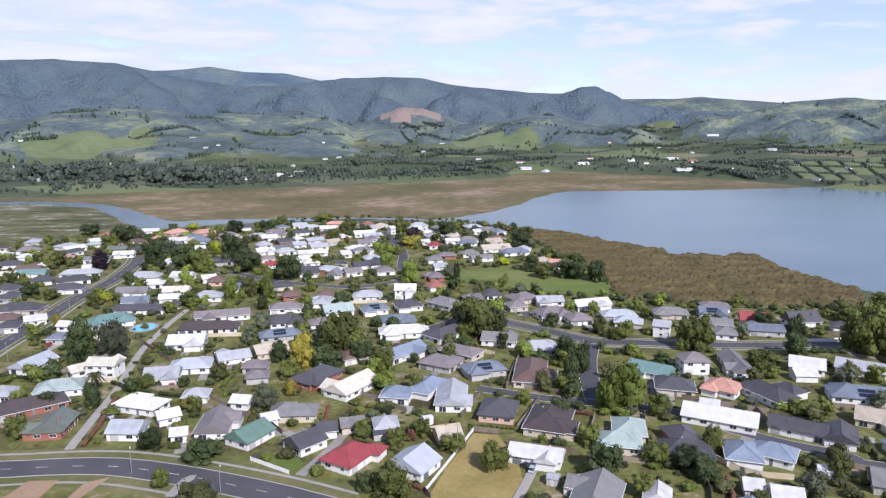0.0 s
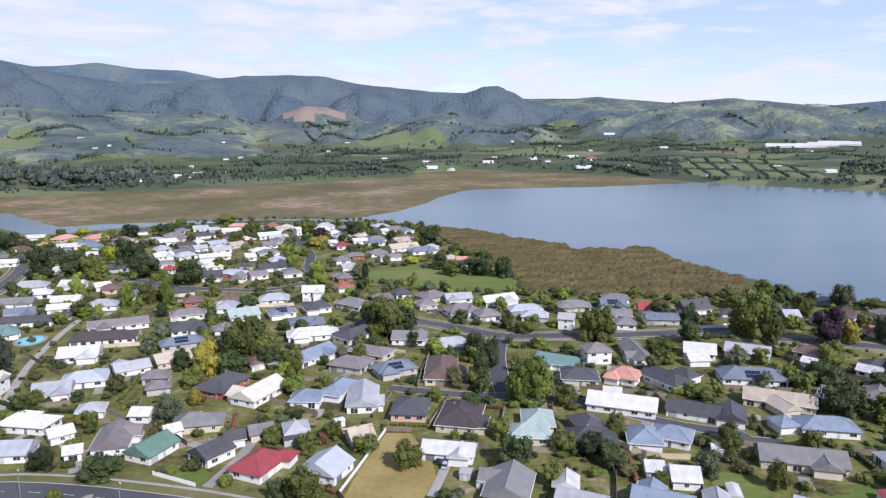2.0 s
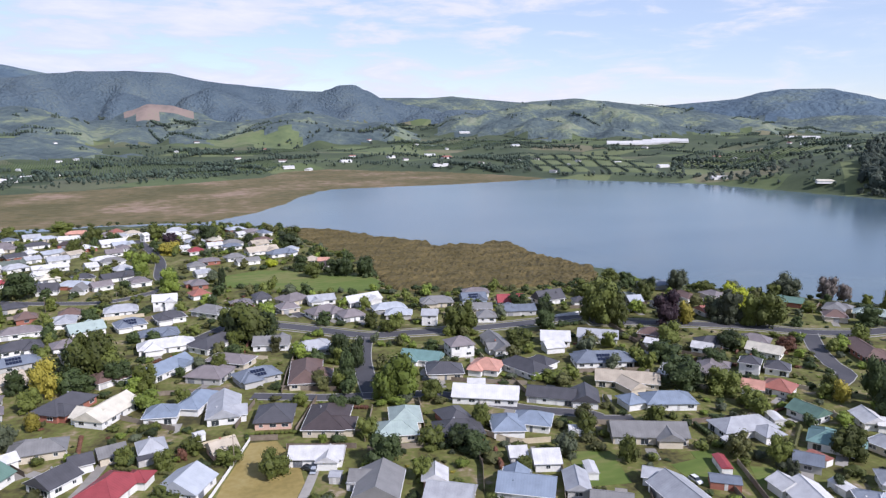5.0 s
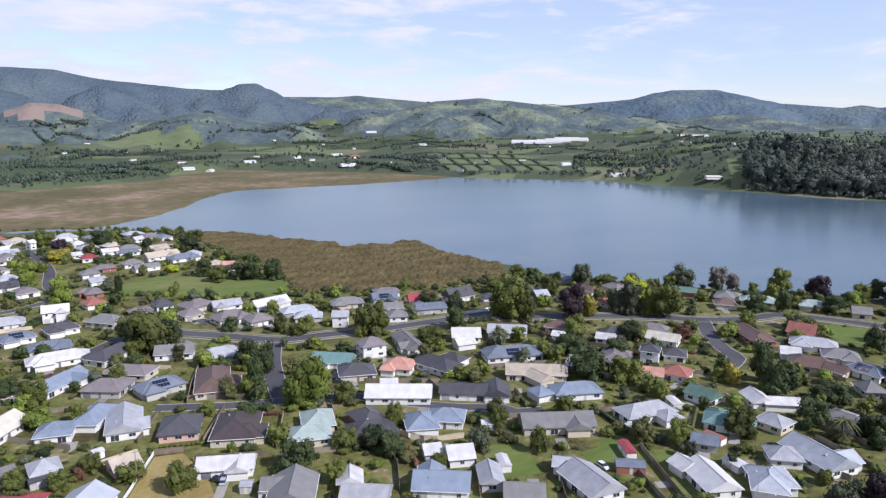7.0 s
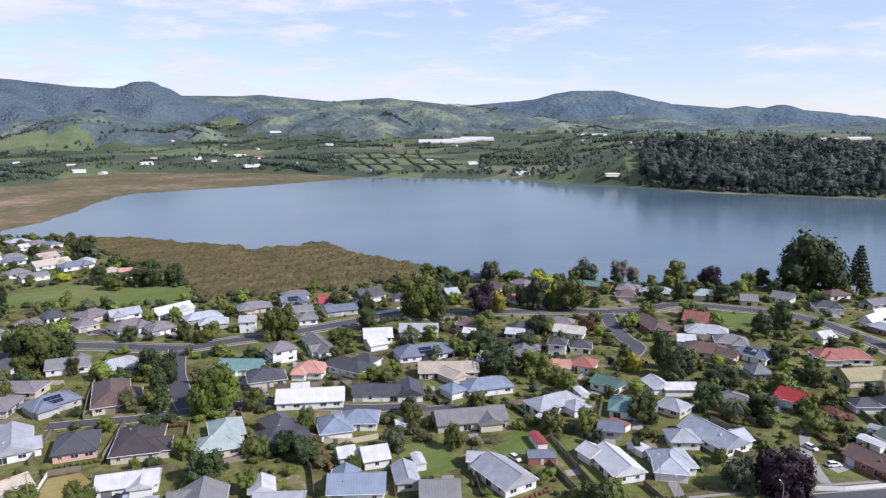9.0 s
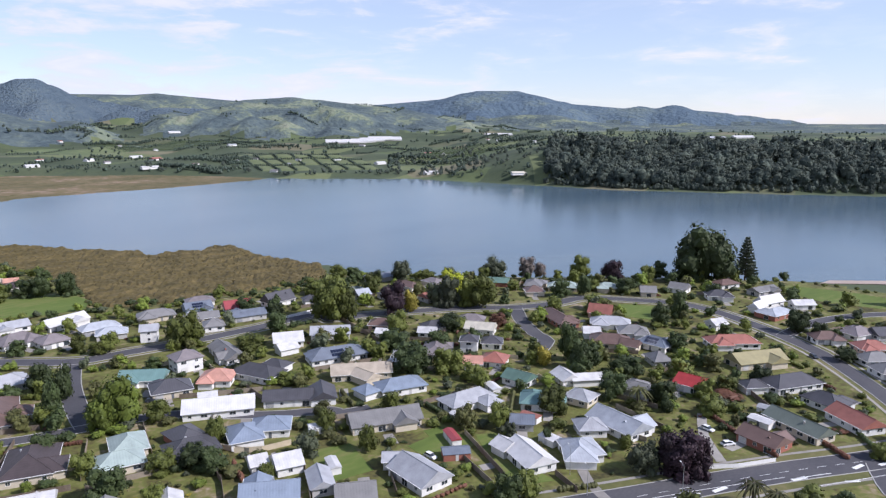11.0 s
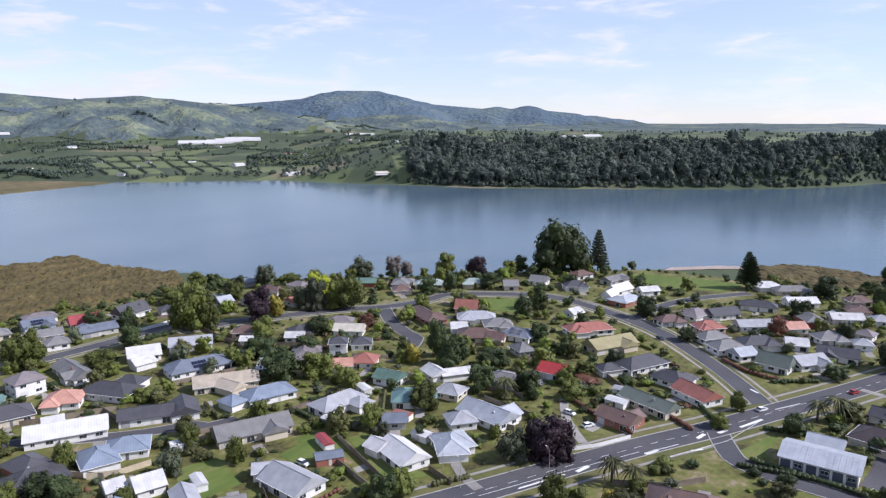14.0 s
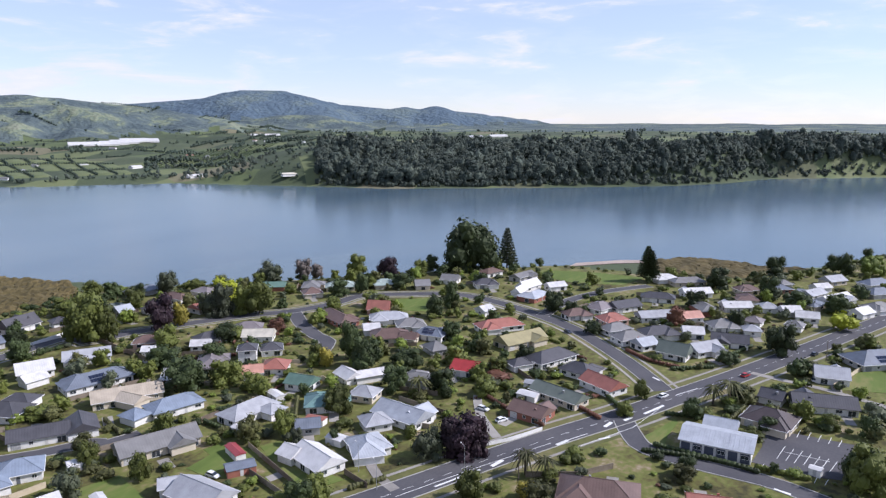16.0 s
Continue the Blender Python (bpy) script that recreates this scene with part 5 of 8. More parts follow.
house(200.9, 81.7, 81, 11.5, 7.2, 'brown', 'brick', style='gable')
house(218.9, 78.7, 73, 18.2, 7.2, 'grey_green', 'cream', style='gable')
house(236.2, 68.3, 63, 13.7, 8.2, 'rust', style='gable')
house(245.5, 80.1, 77, 11.7, 8.2, 'dark_grey')
house(253.8, 95.5, -24, 18.7, 9.2, 'dark_grey', wings=((-15.1, 1.4, -11, 8.4, 6.4),))
house(269.1, 115.1, -26, 20.4, 9.2, 'khaki', 'cream', style='gable')
house(283.6, 132.1, -40, 19.8, 8.2, 'rust')
house(279.5, 196.8, -66, 10.0, 7.2, 'rust', 'pink', style='gable', pitch=0.85)
house(256.5, 205.2, 66, 23.6, 8.2, 'brown', 'brick')
house(268.6, 183.5, -54, 16.4, 8.2, 'light_grey')
house(264.4, 168.6, -48, 11.8, 8.2, 'grey')
house(257.2, 152.6, -86, 12.6, 8.2, 'slate_blue')
house(245.1, 167.1, -52, 15.2, 9.2, 'brown', 'cream')
house(246.8, 158.2, -75, 7.0, 7.2, 'brown', 'cream', style='gable')
house(240.8, 141.2, -32, 7.0, 9.2, 'grey', 'grey')
house(249.8, 180.4, -46, 7.0, 7.2, 'white', style='gable')
house(217.1, 217.9, -57, 12.3, 7.2, 'cream', style='gable')
house(223.5, 230.4, -52, 11.1, 7.2, 'mauve')
house(195.5, 202.8, -49, 7.0, 7.2, 'dark_grey', storeys=2)
house(206.4, 200.2, -46, 7.9, 7.2, 'dark_grey')
house(182.7, 187.4, -45, 7.0, 7.2, 'salmon', style='gable')
house(191.5, 184.0, -60, 8.6, 8.2, 'rust')
house(186.9, 253.1, -48, 9.9, 7.2, 'brown', 'pink')
house(179.1, 242.2, -53, 4.6, 5.0, 'white', style='gable')
house(203.7, 234.1, -19, 11.3, 7.2, 'dark_grey')
house(195.2, 229.7, -50, 7.5, 6.0, 'white', style='gable')
house(361.8, 150.4, -13, 14.2, 6.2, 'white', style='gable', wings=((-14.0, -3.8, 14, 9.7, 5.4),), far=True, pitch=0.85)
house(370.0, 137.2, -38, 10.2, 6.0, 'white', style='gable', far=True)
house(355.0, 197.6, -78, 9.2, 8.2, 'grey', style='gable', far=True)
house(355.9, 174.9, -48, 12.0, 8.2, 'dark_grey', far=True)
house(308.6, 243.9, -51, 15.3, 8.2, 'mint', 'cream', far=True)
house(326.3, 225.8, -53, 10.8, 7.2, 'mint', 'cream', far=True)
house(334.7, 205.1, -51, 7.6, 8.2, 'grey', 'cream', style='gable', far=True)
house(288.6, 247.9, -38, 9.3, 8.2, 'brown', 'cream', far=True)
house(303.9, 149.5, -18, 7.0, 7.2, 'white', style='gable')
house(207.1, 297.4, -9, 7.0, 8.2, 'pale_blue', style='gable', storeys=2)
house(319.9, 107.4, -41, 11.5, 7.2, 'brown')
house(319.7, 89.6, -43, 11.9, 8.2, 'rust', 'pink')
house(337.3, 100.6, -17, 11.9, 8.2, 'mauve')
house(346.5, 91.1, -35, 14.6, 8.2, 'dark_grey', style='gable')
house(372.9, 80.1, -77, 15.8, 7.2, 'dark_grey', far=True)
house(393.5, 64.4, -51, 14.7, 7.2, 'white', style='gable', far=True)
house(418.6, 73.5, -52, 18.2, 7.2, 'grey', 'cream', far=True)
house(415.1, 41.0, -54, 11.4, 7.2, 'brown', 'cream', far=True)
house(373.5, 41.2, -60, 13.4, 7.2, 'white', style='gable')
house(379.5, 27.2, -67, 8.3, 7.2, 'light_grey', far=True)
house(377.5, 16.6, -60, 8.3, 7.2, 'white', style='gable')
house(370.2, 8.7, -83, 9.2, 7.2, 'white', style='gable')
house(342.3, 57.8, -48, 8.6, 7.2, 'salmon', style='gable')
house(335.2, 73.3, -50, 15.5, 7.2, 'light_grey', style='gable')
house(305.0, 83.5, -36, 11.7, 7.2, 'grey')
house(295.2, 74.7, -39, 12.6, 8.2, 'grey')
house(309.2, 65.4, -48, 14.8, 8.2, 'dark_grey')
house(316.8, 52.0, -71, 7.9, 7.2, 'white', style='gable')
house(334.6, 42.3, -52, 11.4, 8.2, 'grey')
house(333.6, 29.5, -73, 7.0, 7.2, 'light_grey')
house(290.0, 66.9, -35, 7.9, 7.2, 'pale_blue', style='gable')
house(295.3, 43.9, -38, 12.5, 8.2, 'light_grey', style='gable')
house(312.3, 35.8, -83, 13.7, 8.2, 'dark_grey', style='gable')
house(414.2, -2.4, -32, 19.0, 8.2, 'white', style='gable', far=True)
house(464.8, -0.6, -40, 11.7, 8.2, 'light_grey', 'cream', style='gable', far=True)
house(391.9, -14.0, -31, 9.6, 7.2, 'white', style='gable', far=True)
house(406.6, -21.6, -42, 12.7, 8.2, 'grey', far=True)
house(467.9, -22.3, -42, 16.9, 8.2, 'slate_blue', far=True)
house(442.3, -23.0, -46, 14.3, 8.2, 'slate_blue', 'grey', far=True)
house(440.7, 24.1, -49, 7.0, 7.2, 'grey', far=True)
house(286.8, -3.0, -82, 10.4, 9.2, 'light_grey', style='gable')
house(315.0, -18.0, -51, 20.1, 13.2, 'slate_blue', 'grey')
house(255.6, -1.2, -76, 18.2, 8.2, 'dark_grey', style='gable')
house(253.5, 14.0, 80, 7.0, 7.2, 'dark_grey', style='gable')
house(233.1, 13.0, 79, 13.6, 11.2, 'black_brown', 'cream')
house(162.1, 46.8, -76, 18.5, 12.2, 'brown', 'grey')
house(169.6, 21.3, -75, 9.2, 7.2, 'rust', 'cream', style='gable')
house(422.4, 8.3, -28, 13.5, 7.2, 'light_grey', style='gable', far=True)
house(441.0, 5.1, -44, 8.9, 6.2, 'white', style='gable', far=True)
house(349.5, 30.1, 81, 7.0, 7.2, 'mauve')
house(351.3, 12.9, 82, 7.0, 7.2, 'grey')
house(284.5, 53.4, 83, 11.1, 7.2, 'grey_green', style='gable', pitch=0.85)

# ---------------------------------------------------------------- streets
road([(-133.6, 181.1), (-119.9, 182), (-109.5, 183.3), (-93.5, 183.4), (-76, 179.5), (-58.6, 173.9), (-41.9, 167.6), (-26.1, 160.3)], 9.5, 'curving dark asphalt street with white centre dashes', centre=(3, 7), verge=7)
road([(-189.9, 264.8), (-193.4, 291.9), (-195.4, 321), (-202.2, 370.4), (-203.8, 420.4), (-211.8, 469.1), (-220.1, 495.6)], 8.0, 'straight grey asphalt street between houses', verge=4.5, centre=(3, 9))
road([(-111.5, 193.7), (-115.5, 218.6), (-118.9, 241), (-128.5, 284.4), (-132.5, 325.8), (-133, 351.7)], 2.9, 'long narrow concrete driveway', kerb=False, material=M_CONCRETE, name='driveway')
road([(12.6, 242.2), (23.6, 237.9), (35.1, 233.2), (54.1, 228.6), (67, 225.7), (78.7, 220.1), (92.3, 207), (105.2, 196.8), (118.1, 189.6), (119.8, 184.9), (129.4, 182)], 5.5, 'narrow asphalt lane between gardens', kerb=True)
road([(24, 332.8), (44.3, 317.5), (67, 298.5), (86.4, 296.1), (115.2, 292.9), (152.4, 292.9), (178.5, 295.3), (176.8, 282), (192.7, 277.1), (217.8, 265.5), (241, 252.1), (260.6, 236.5), (282, 228), (303.1, 225), (318.6, 205.3), (331.1, 183.4), (330.4, 161.9), (321.5, 138.1), (312.1, 119)], 7.5, 'asphalt street along the shore houses', verge=3.5)
road([(66.5, 298.5), (59, 271.6), (54.9, 246.7), (53.5, 229.6)], 7.0, 'short asphalt side street under trees')
road([(330.4, 161.9), (321.5, 138.1), (312.1, 119), (303.1, 104.2), (286.6, 85.5), (265.6, 65.2), (245.4, 48.8)], 7.4, 'asphalt street leading to the junction', verge=4)
road([(119.5, 103.9), (130.5, 98.4), (149.2, 89.5), (170.8, 79.5), (194.6, 67.6), (216.2, 55.9), (242.5, 43.3), (272.9, 28.6), (309.9, 11.7), (355.1, -8.5), (424.5, -39)], 9.8, 'wide main road with painted lanes', verge=6, centre=(3, 4))
road([(213.1, 54.2), (202.4, 48.3), (196.5, 42.1), (194.4, 25.9), (194.1, 11.3), (191.6, 1.6), (187.9, -8.6)], 6.5, 'narrow access road beside a grass strip')
road([(314.4, 122.9), (345.9, 122.6), (375.4, 113.2), (406, 92.3)], 6.5, 'quiet asphalt loop street by the shore')
road([(259.8, 235.7), (244.4, 216.8), (234, 199.4), (230.1, 189.8), (212, 181.1)], 7.0, 'asphalt cul-de-sac with a turning head')
road([(-51, 608.6), (-37.2, 550.5), (-29.3, 506.8), (-27.2, 456.1), (-17.4, 426.9)], 6.5, 'grey asphalt street among gardens')
road([(-149.6, 447), (-128.2, 436.7), (-105.8, 418.9), (-75.8, 406.8), (-48.2, 402.4), (-17.4, 426.9)], 6.0, 'quiet asphalt back street')
road([(280.7, 23.6), (278.2, 13.5), (276, 0.3), (270.1, -15.4), (265.8, -24.9)], 3.0, 'pale concrete path across the grass', kerb=False, material=M_CONCRETE, name='path')
road([(-6.4, 316.6), (13, 338.9), (35.6, 351.8), (44.3, 338.9)], 5.5, 'short asphalt cul-de-sac')
road([(19.1, 165.7), (22.6, 174.3), (25.2, 181.4)], 2.6, 'gravel driveway along a dry paddock', kerb=False, material=M_CONCRETE, name='driveway')
road([(181.7, 84.7), (194, 96.7), (208.5, 105.1)], 3.0, 'concrete driveway to a house', kerb=False, material=M_CONCRETE, name='driveway')
road([(140.5, 94.7), (143.9, 102.5), (149.2, 109.2)], 3.0, 'concrete driveway off the main road', kerb=False, material=M_CONCRETE, name='driveway')
road([(-39.6, 178.2), (-34.1, 192.3), (-30.6, 205.7)], 3.0, 'concrete driveway beside the red-roofed house', kerb=False, material=M_CONCRETE, name='driveway')
road([(-71.2, 167), (-69.9, 175.8), (-68, 177)], 3.0, 'concrete driveway off the street', kerb=False, material=M_CONCRETE, name='driveway')
patch('playing_field', [(10.3, 447.1), (32.5, 458), (50.7, 450.7), (63.7, 436.8), (96.3, 420.6), (100.3, 396.9), (92.3, 380.7), (69, 383.3), (38.7, 401.1), (10.7, 415.9)], 0.06, M_FIELD, 'mown green playing field with a worn patch', 'field')
patch('dry_paddock', [(9.6, 204.9), (17.3, 203.7), (21.7, 185.4), (21.7, 175.8), (16.8, 164.3), (-5.2, 163), (0.9, 182.1)], 0.05, M_DRY, 'dry yellow mown empty section', 'lawn')
patch('car_park', [(228.9, 15.4), (230.1, 3.5), (230.2, -10.4), (204.6, -7.3), (202.1, 2.1), (203.5, 15.1), (215.8, 13.4)], 0.07, M_ASPHALT, 'dark asphalt car park with white bays', 'car park')
patch('lawn', [(199.6, 47.8), (210.9, 43.7), (222.6, 40.1), (220.4, 38.8), (208.8, 39.5), (201.2, 39), (197.5, 44)], 0.055, M_FIELD, 'bright green lawn beside the hall', 'lawn')
patch('lawn', [(278.2, -6.8), (300.5, -11.4), (324.8, -28.3), (285, -29.4)], 0.055, M_FIELD, 'wide green lawn beside the road', 'lawn')
patch('lawn', [(306.1, 204.6), (320.4, 184.5), (304, 173.4), (293.9, 175.8), (289.3, 188.2)], 0.055, M_FIELD, 'bright green lawn by the street', 'lawn')
patch('lawn', [(416, 163.4), (425.7, 129), (425.3, 100.3), (399.2, 107.1), (391.4, 135.6), (398.6, 160.2)], 0.055, M_FIELD, 'green grass reserve at the shore', 'lawn')
patch('lawn', [(97.5, 168.4), (109.3, 164.9), (104.9, 146.8), (89.9, 149.4)], 0.055, M_FIELD, 'green back lawn', 'lawn')
patch('lawn', [(131.6, 156.9), (137.3, 155.5), (139.5, 140), (127.9, 137.2), (127.3, 143.9)], 0.055, M_FIELD, 'green back lawn', 'lawn')
patch('lawn', [(121.1, 151.9), (136.5, 152.7), (134.3, 143.6), (128.6, 135.6), (120.6, 140.2)], 0.055, M_FIELD, 'green back lawn', 'lawn')
patch('lawn', [(141.5, 143.9), (147.6, 140.6), (139.1, 120.3), (138.1, 109.6), (128.3, 115), (132, 126.3)], 0.055, M_FIELD, 'green back lawn', 'lawn')
patch('lawn', [(-53.9, 188.1), (-42.2, 179.5), (-39.5, 185.4), (-47.1, 194.1)], 0.055, M_FIELD, 'green front lawn', 'lawn')
patch('bare_section', [(-114.2, 166.4), (-112.7, 175.1), (-104.6, 175.7), (-104.9, 164.3)], 0.055, M_MUD, 'bare brown earth by the street', 'ground')
patch('bare_section', [(-97.6, 164.3), (-96.9, 174.2), (-91.4, 177.3), (-94.7, 164.3)], 0.06, M_MUD, 'bare brown earth by the street', 'ground')
patch('beach', [(446, 156), (458.8, 155.4), (484.4, 130.9), (497.2, 108.2), (487, 110), (470, 133)], -2.2, M_SAND, 'narrow pinkish sand beach at the lake', 'beach')

# ---------------------------------------------------------------- trees, by kind and place
tree(-146.5, 270.2, 21.1, 12.6, 'dark', 'round')
tree(-134.5, 272.9, 18.9, 14.3, 'grey', 'round')
palm(-126.0, 239.9, 10.4)
tree(-131.7, 201.7, 8.5, 7.9, 'mid', 'round')
tree(-134.9, 224.6, 6.6, 8.1, 'dark', 'round')
tree(-119.5, 224.7, 9.9, 6.2, 'dark', 'tall')
tree(-191.7, 452.3, 21.0, 18.7, 'dark', 'round')
tree(-173.2, 455.9, 18.5, 15.8, 'dark', 'round')
tree(-160.0, 447.0, 15.9, 14.8, 'mid', 'round')
tree(-193.9, 485.1, 16.3, 14.4, 'grey', 'round')
tree(-226.1, 450.5, 15.9, 11.9, 'purple', 'tall')
tree(-42.5, 280.0, 20.0, 21.3, 'mid', 'wide')
tree(-33.2, 271.6, 9.8, 11.5, 'dark', 'round')
tree(-45.9, 264.9, 9.6, 13.5, 'dark', 'round')
tree(-56.1, 264.9, 14.8, 10.8, 'yellow', 'round')
tree(-54.3, 235.7, 6.9, 5.2, 'yellow', 'tall')
tree(-58.5, 252.4, 9.2, 8.6, 'mid', 'round')
tree(-59.9, 221.8, 11.2, 8.4, 'grey', 'round')
tree(-66.6, 271.6, 9.7, 8.3, 'dark', 'round')
tree(17.1, 308.6, 19.5, 23.9, 'mid', 'wide')
tree(9.2, 324.0, 12.8, 12.2, 'mid', 'round')
tree(20.6, 314.8, 9.4, 7.9, 'bright', 'round')
tree(46.6, 241.1, 15.5, 7.0, 'dark', 'tall')
tree(54.1, 258.6, 14.5, 7.0, 'dark', 'tall')
tree(49.7, 271.6, 12.2, 10.1, 'dark', 'round')
tree(60.0, 224.7, 18.8, 16.2, 'bright', 'wide')
tree(108.2, 288.3, 16.8, 16.6, 'mid', 'wide')
tree(147.2, 278.7, 11.3, 10.4, 'dark', 'round')
tree(44.6, 178.3, 10.6, 12.5, 'dark', 'wide')
tree(14.7, 181.4, 8.6, 9.5, 'mid', 'round')
tree(-13.5, 167.0, 10.2, 11.2, 'mid', 'round')
tree(-20.8, 170.4, 5.8, 6.0, 'dark', 'round')
tree(-69.5, 188.1, 6.2, 13.4, 'dark', 'wide')
tree(-87.2, 193.8, 7.8, 7.7, 'dark', 'round')
tree(-75.1, 171.3, 6.8, 5.1, 'mid', 'round')
tree(-61.5, 160.3, 9.7, 11.3, 'olive', 'wide')
tree(-23.2, 261.7, 10.4, 9.8, 'mid', 'round')
tree(-21.4, 241.1, 7.5, 10.3, 'bright', 'round')
tree(-10.1, 241.1, 7.5, 6.2, 'mid', 'round')
tree(66.0, 550.6, 15.6, 15.4, 'mid', 'round')
tree(60.4, 540.3, 13.5, 19.6, 'dark', 'wide')
tree(32.4, 555.9, 11.6, 9.1, 'dark', 'tall')
tree(2.8, 584.1, 15.5, 19.2, 'dark', 'round')
tree(-24.8, 578.2, 10.6, 14.2, 'purple', 'wide')
tree(-36.0, 608.6, 14.1, 17.0, 'mid', 'round')
tree(-23.8, 535.2, 10.7, 17.6, 'yellow', 'round')
tree(-38.1, 465.4, 16.5, 13.1, 'bright', 'round')
tree(-20.3, 414.3, 15.5, 12.4, 'bright', 'round')
tree(-82.7, 615.1, 13.3, 13.1, 'mid', 'round')
tree(-88.7, 555.8, 13.9, 13.7, 'mid', 'round')
tree(-149.4, 642.3, 12.8, 13.7, 'mid', 'round')
tree(-116.2, 679.9, 10.1, 23.3, 'mid', 'wide')
tree(-156.7, 608.5, 12.1, 15.0, 'dark', 'round')
tree(-182.7, 608.5, 13.1, 15.0, 'dark', 'round')
tree(-127.4, 447.0, 15.9, 22.2, 'dark', 'wide')
tree(-144.9, 475.0, 24.0, 22.0, 'dark', 'wide')
tree(-96.0, 422.0, 17.9, 18.9, 'dark', 'round')
tree(-86.2, 465.4, 9.4, 9.2, 'mid', 'round')
shrub(40.8, 465.5, 7.1, 8.5, 'lime')
shrub(-165.7, 502.2, 13.5, 9.1, 'lime')
shrub(-228.8, 631.7, 6.3, 11.4, 'lime')
shrub(-215.5, 578.0, 6.7, 7.6, 'lime')
tree(57.7, 447.2, 11.4, 11.1, 'dark', 'round')
tree(93.9, 417.5, 14.9, 12.5, 'dark', 'round')
tree(82.6, 422.2, 12.9, 10.5, 'dark', 'round')
tree(77.0, 430.2, 11.0, 16.4, 'dark', 'wide')
tree(62.3, 426.9, 10.2, 12.8, 'mid', 'round')
tree(8.2, 414.3, 14.1, 4.8, 'dark', 'tall')
tree(-261.9, 455.9, 9.2, 11.3, 'mid', 'round')
tree(-261.3, 465.2, 10.9, 13.8, 'mid', 'round')
tree(-266.2, 569.4, 14.2, 18.7, 'dark', 'round')
tree(-253.1, 555.6, 14.8, 16.4, 'dark', 'round')
tree(-257.1, 530.0, 12.4, 15.7, 'mid', 'round')
tree(-306.6, 598.9, 10.9, 19.7, 'dark', 'round')
shrub(-184.6, 369.2, 6.3, 9.2, 'lime')
tree(-186.7, 360.8, 7.4, 8.4, 'mid', 'round')
tree(-135.4, 360.9, 8.7, 11.5, 'mid', 'round')
tree(-130.4, 355.1, 6.1, 8.3, 'bright', 'round')
tree(-108.8, 379.3, 13.0, 9.5, 'olive', 'round')
tree(-116.4, 372.9, 14.1, 8.1, 'bright', 'round')
tree(-96.8, 375.5, 19.4, 7.5, 'bright', 'round')
tree(-93.9, 351.8, 9.1, 6.5, 'dark', 'tall')
tree(-230.5, 379.2, 9.1, 11.4, 'dark', 'round')
tree(-215.9, 372.9, 7.0, 8.7, 'mid', 'round')
shrub(-184.0, 321.1, 7.8, 3.8, 'yellow')
tree(-108.0, 241.0, 6.6, 7.4, 'mid', 'round')
shrub(-87.6, 224.7, 4.2, 5.8, 'yellow')
tree(-83.4, 220.9, 7.0, 5.7, 'mid', 'round')
tree(-95.4, 243.2, 4.4, 5.0, 'dark', 'round')
tree(-84.8, 251.3, 6.8, 7.7, 'mid', 'round')
tree(81.7, 301.8, 9.6, 8.7, 'mid', 'round')
tree(151.9, 319.4, 8.3, 11.8, 'dark', 'round')
tree(125.9, 261.8, 8.4, 13.4, 'mid', 'round')
shrub(114.4, 223.3, 4.1, 4.6, 'bright')
tree(120.9, 221.0, 4.9, 11.4, 'mid', 'wide')
tree(79.6, 192.4, 9.2, 6.7, 'mid', 'round')
tree(69.3, 182.1, 7.1, 11.1, 'dark', 'wide')
tree(60.8, 185.4, 7.2, 9.7, 'mid', 'wide')
tree(71.8, 175.8, 7.6, 9.2, 'dark', 'wide')
tree(52.3, 167.1, 7.4, 6.5, 'mid', 'round')
tree(112.5, 185.4, 6.4, 7.1, 'olive', 'round')
tree(76.6, 301.8, 6.4, 7.6, 'mid', 'round')
tree(2.5, 271.6, 8.8, 6.9, 'mid', 'round')
tree(9.1, 301.8, 8.0, 7.1, 'mid', 'round')
tree(25.9, 289.8, 7.2, 5.9, 'olive', 'round')
tree(43.9, 197.9, 6.8, 8.6, 'mid', 'wide')
tree(-6.9, 203.7, 5.8, 7.1, 'mid', 'wide')
tree(-9.7, 199.8, 4.2, 3.5, 'rust', 'round')
tree(2.7, 194.2, 4.9, 10.1, 'mid', 'wide')
tree(-25.2, 201.7, 6.6, 5.9, 'mid', 'round')
tree(-14.3, 196.0, 6.4, 6.8, 'mid', 'round')
tree(71.7, 218.7, 8.2, 8.3, 'mid', 'round')
tree(38.4, 216.4, 8.1, 8.2, 'dark', 'round')
tree(36.6, 243.9, 6.3, 8.3, 'olive', 'round')
tree(44.5, 241.1, 7.5, 8.2, 'mid', 'round')
tree(72.1, 310.3, 8.2, 7.8, 'mid', 'round')
tree(393.4, 203.2, 36.5, 40.0, 'dark', 'wide')
conifer(411.0, 186.4, 27.4, 'grey', 0, wide=1.28)
conifer(416.9, 96.6, 22.3, 'dark', 0, wide=1.52)
conifer(418.1, 94.5, 19.6, 'dark', 0, wide=1.45)
tree(472.2, 30.5, 13.7, 14.8, 'dark', 'wide')
tree(499.0, -6.9, 14.5, 12.8, 'dark', 'wide')
tree(504.0, -22.3, 13.7, 17.7, 'bright', 'wide')
tree(501.1, -0.6, 12.5, 10.8, 'dark', 'round')
tree(536.2, -19.9, 13.0, 9.1, 'dark', 'round')
shrub(428.4, 170.4, 6.6, 6.0, 'dark')
tree(378.9, 225.3, 11.2, 11.0, 'dark', 'round')
tree(362.9, 223.2, 10.9, 10.6, 'mid', 'round')
tree(343.7, 234.9, 16.3, 15.2, 'purple', 'round')
tree(344.5, 258.9, 14.5, 13.5, 'mid', 'round')
tree(300.6, 289.6, 14.5, 17.5, 'grey', 'wide')
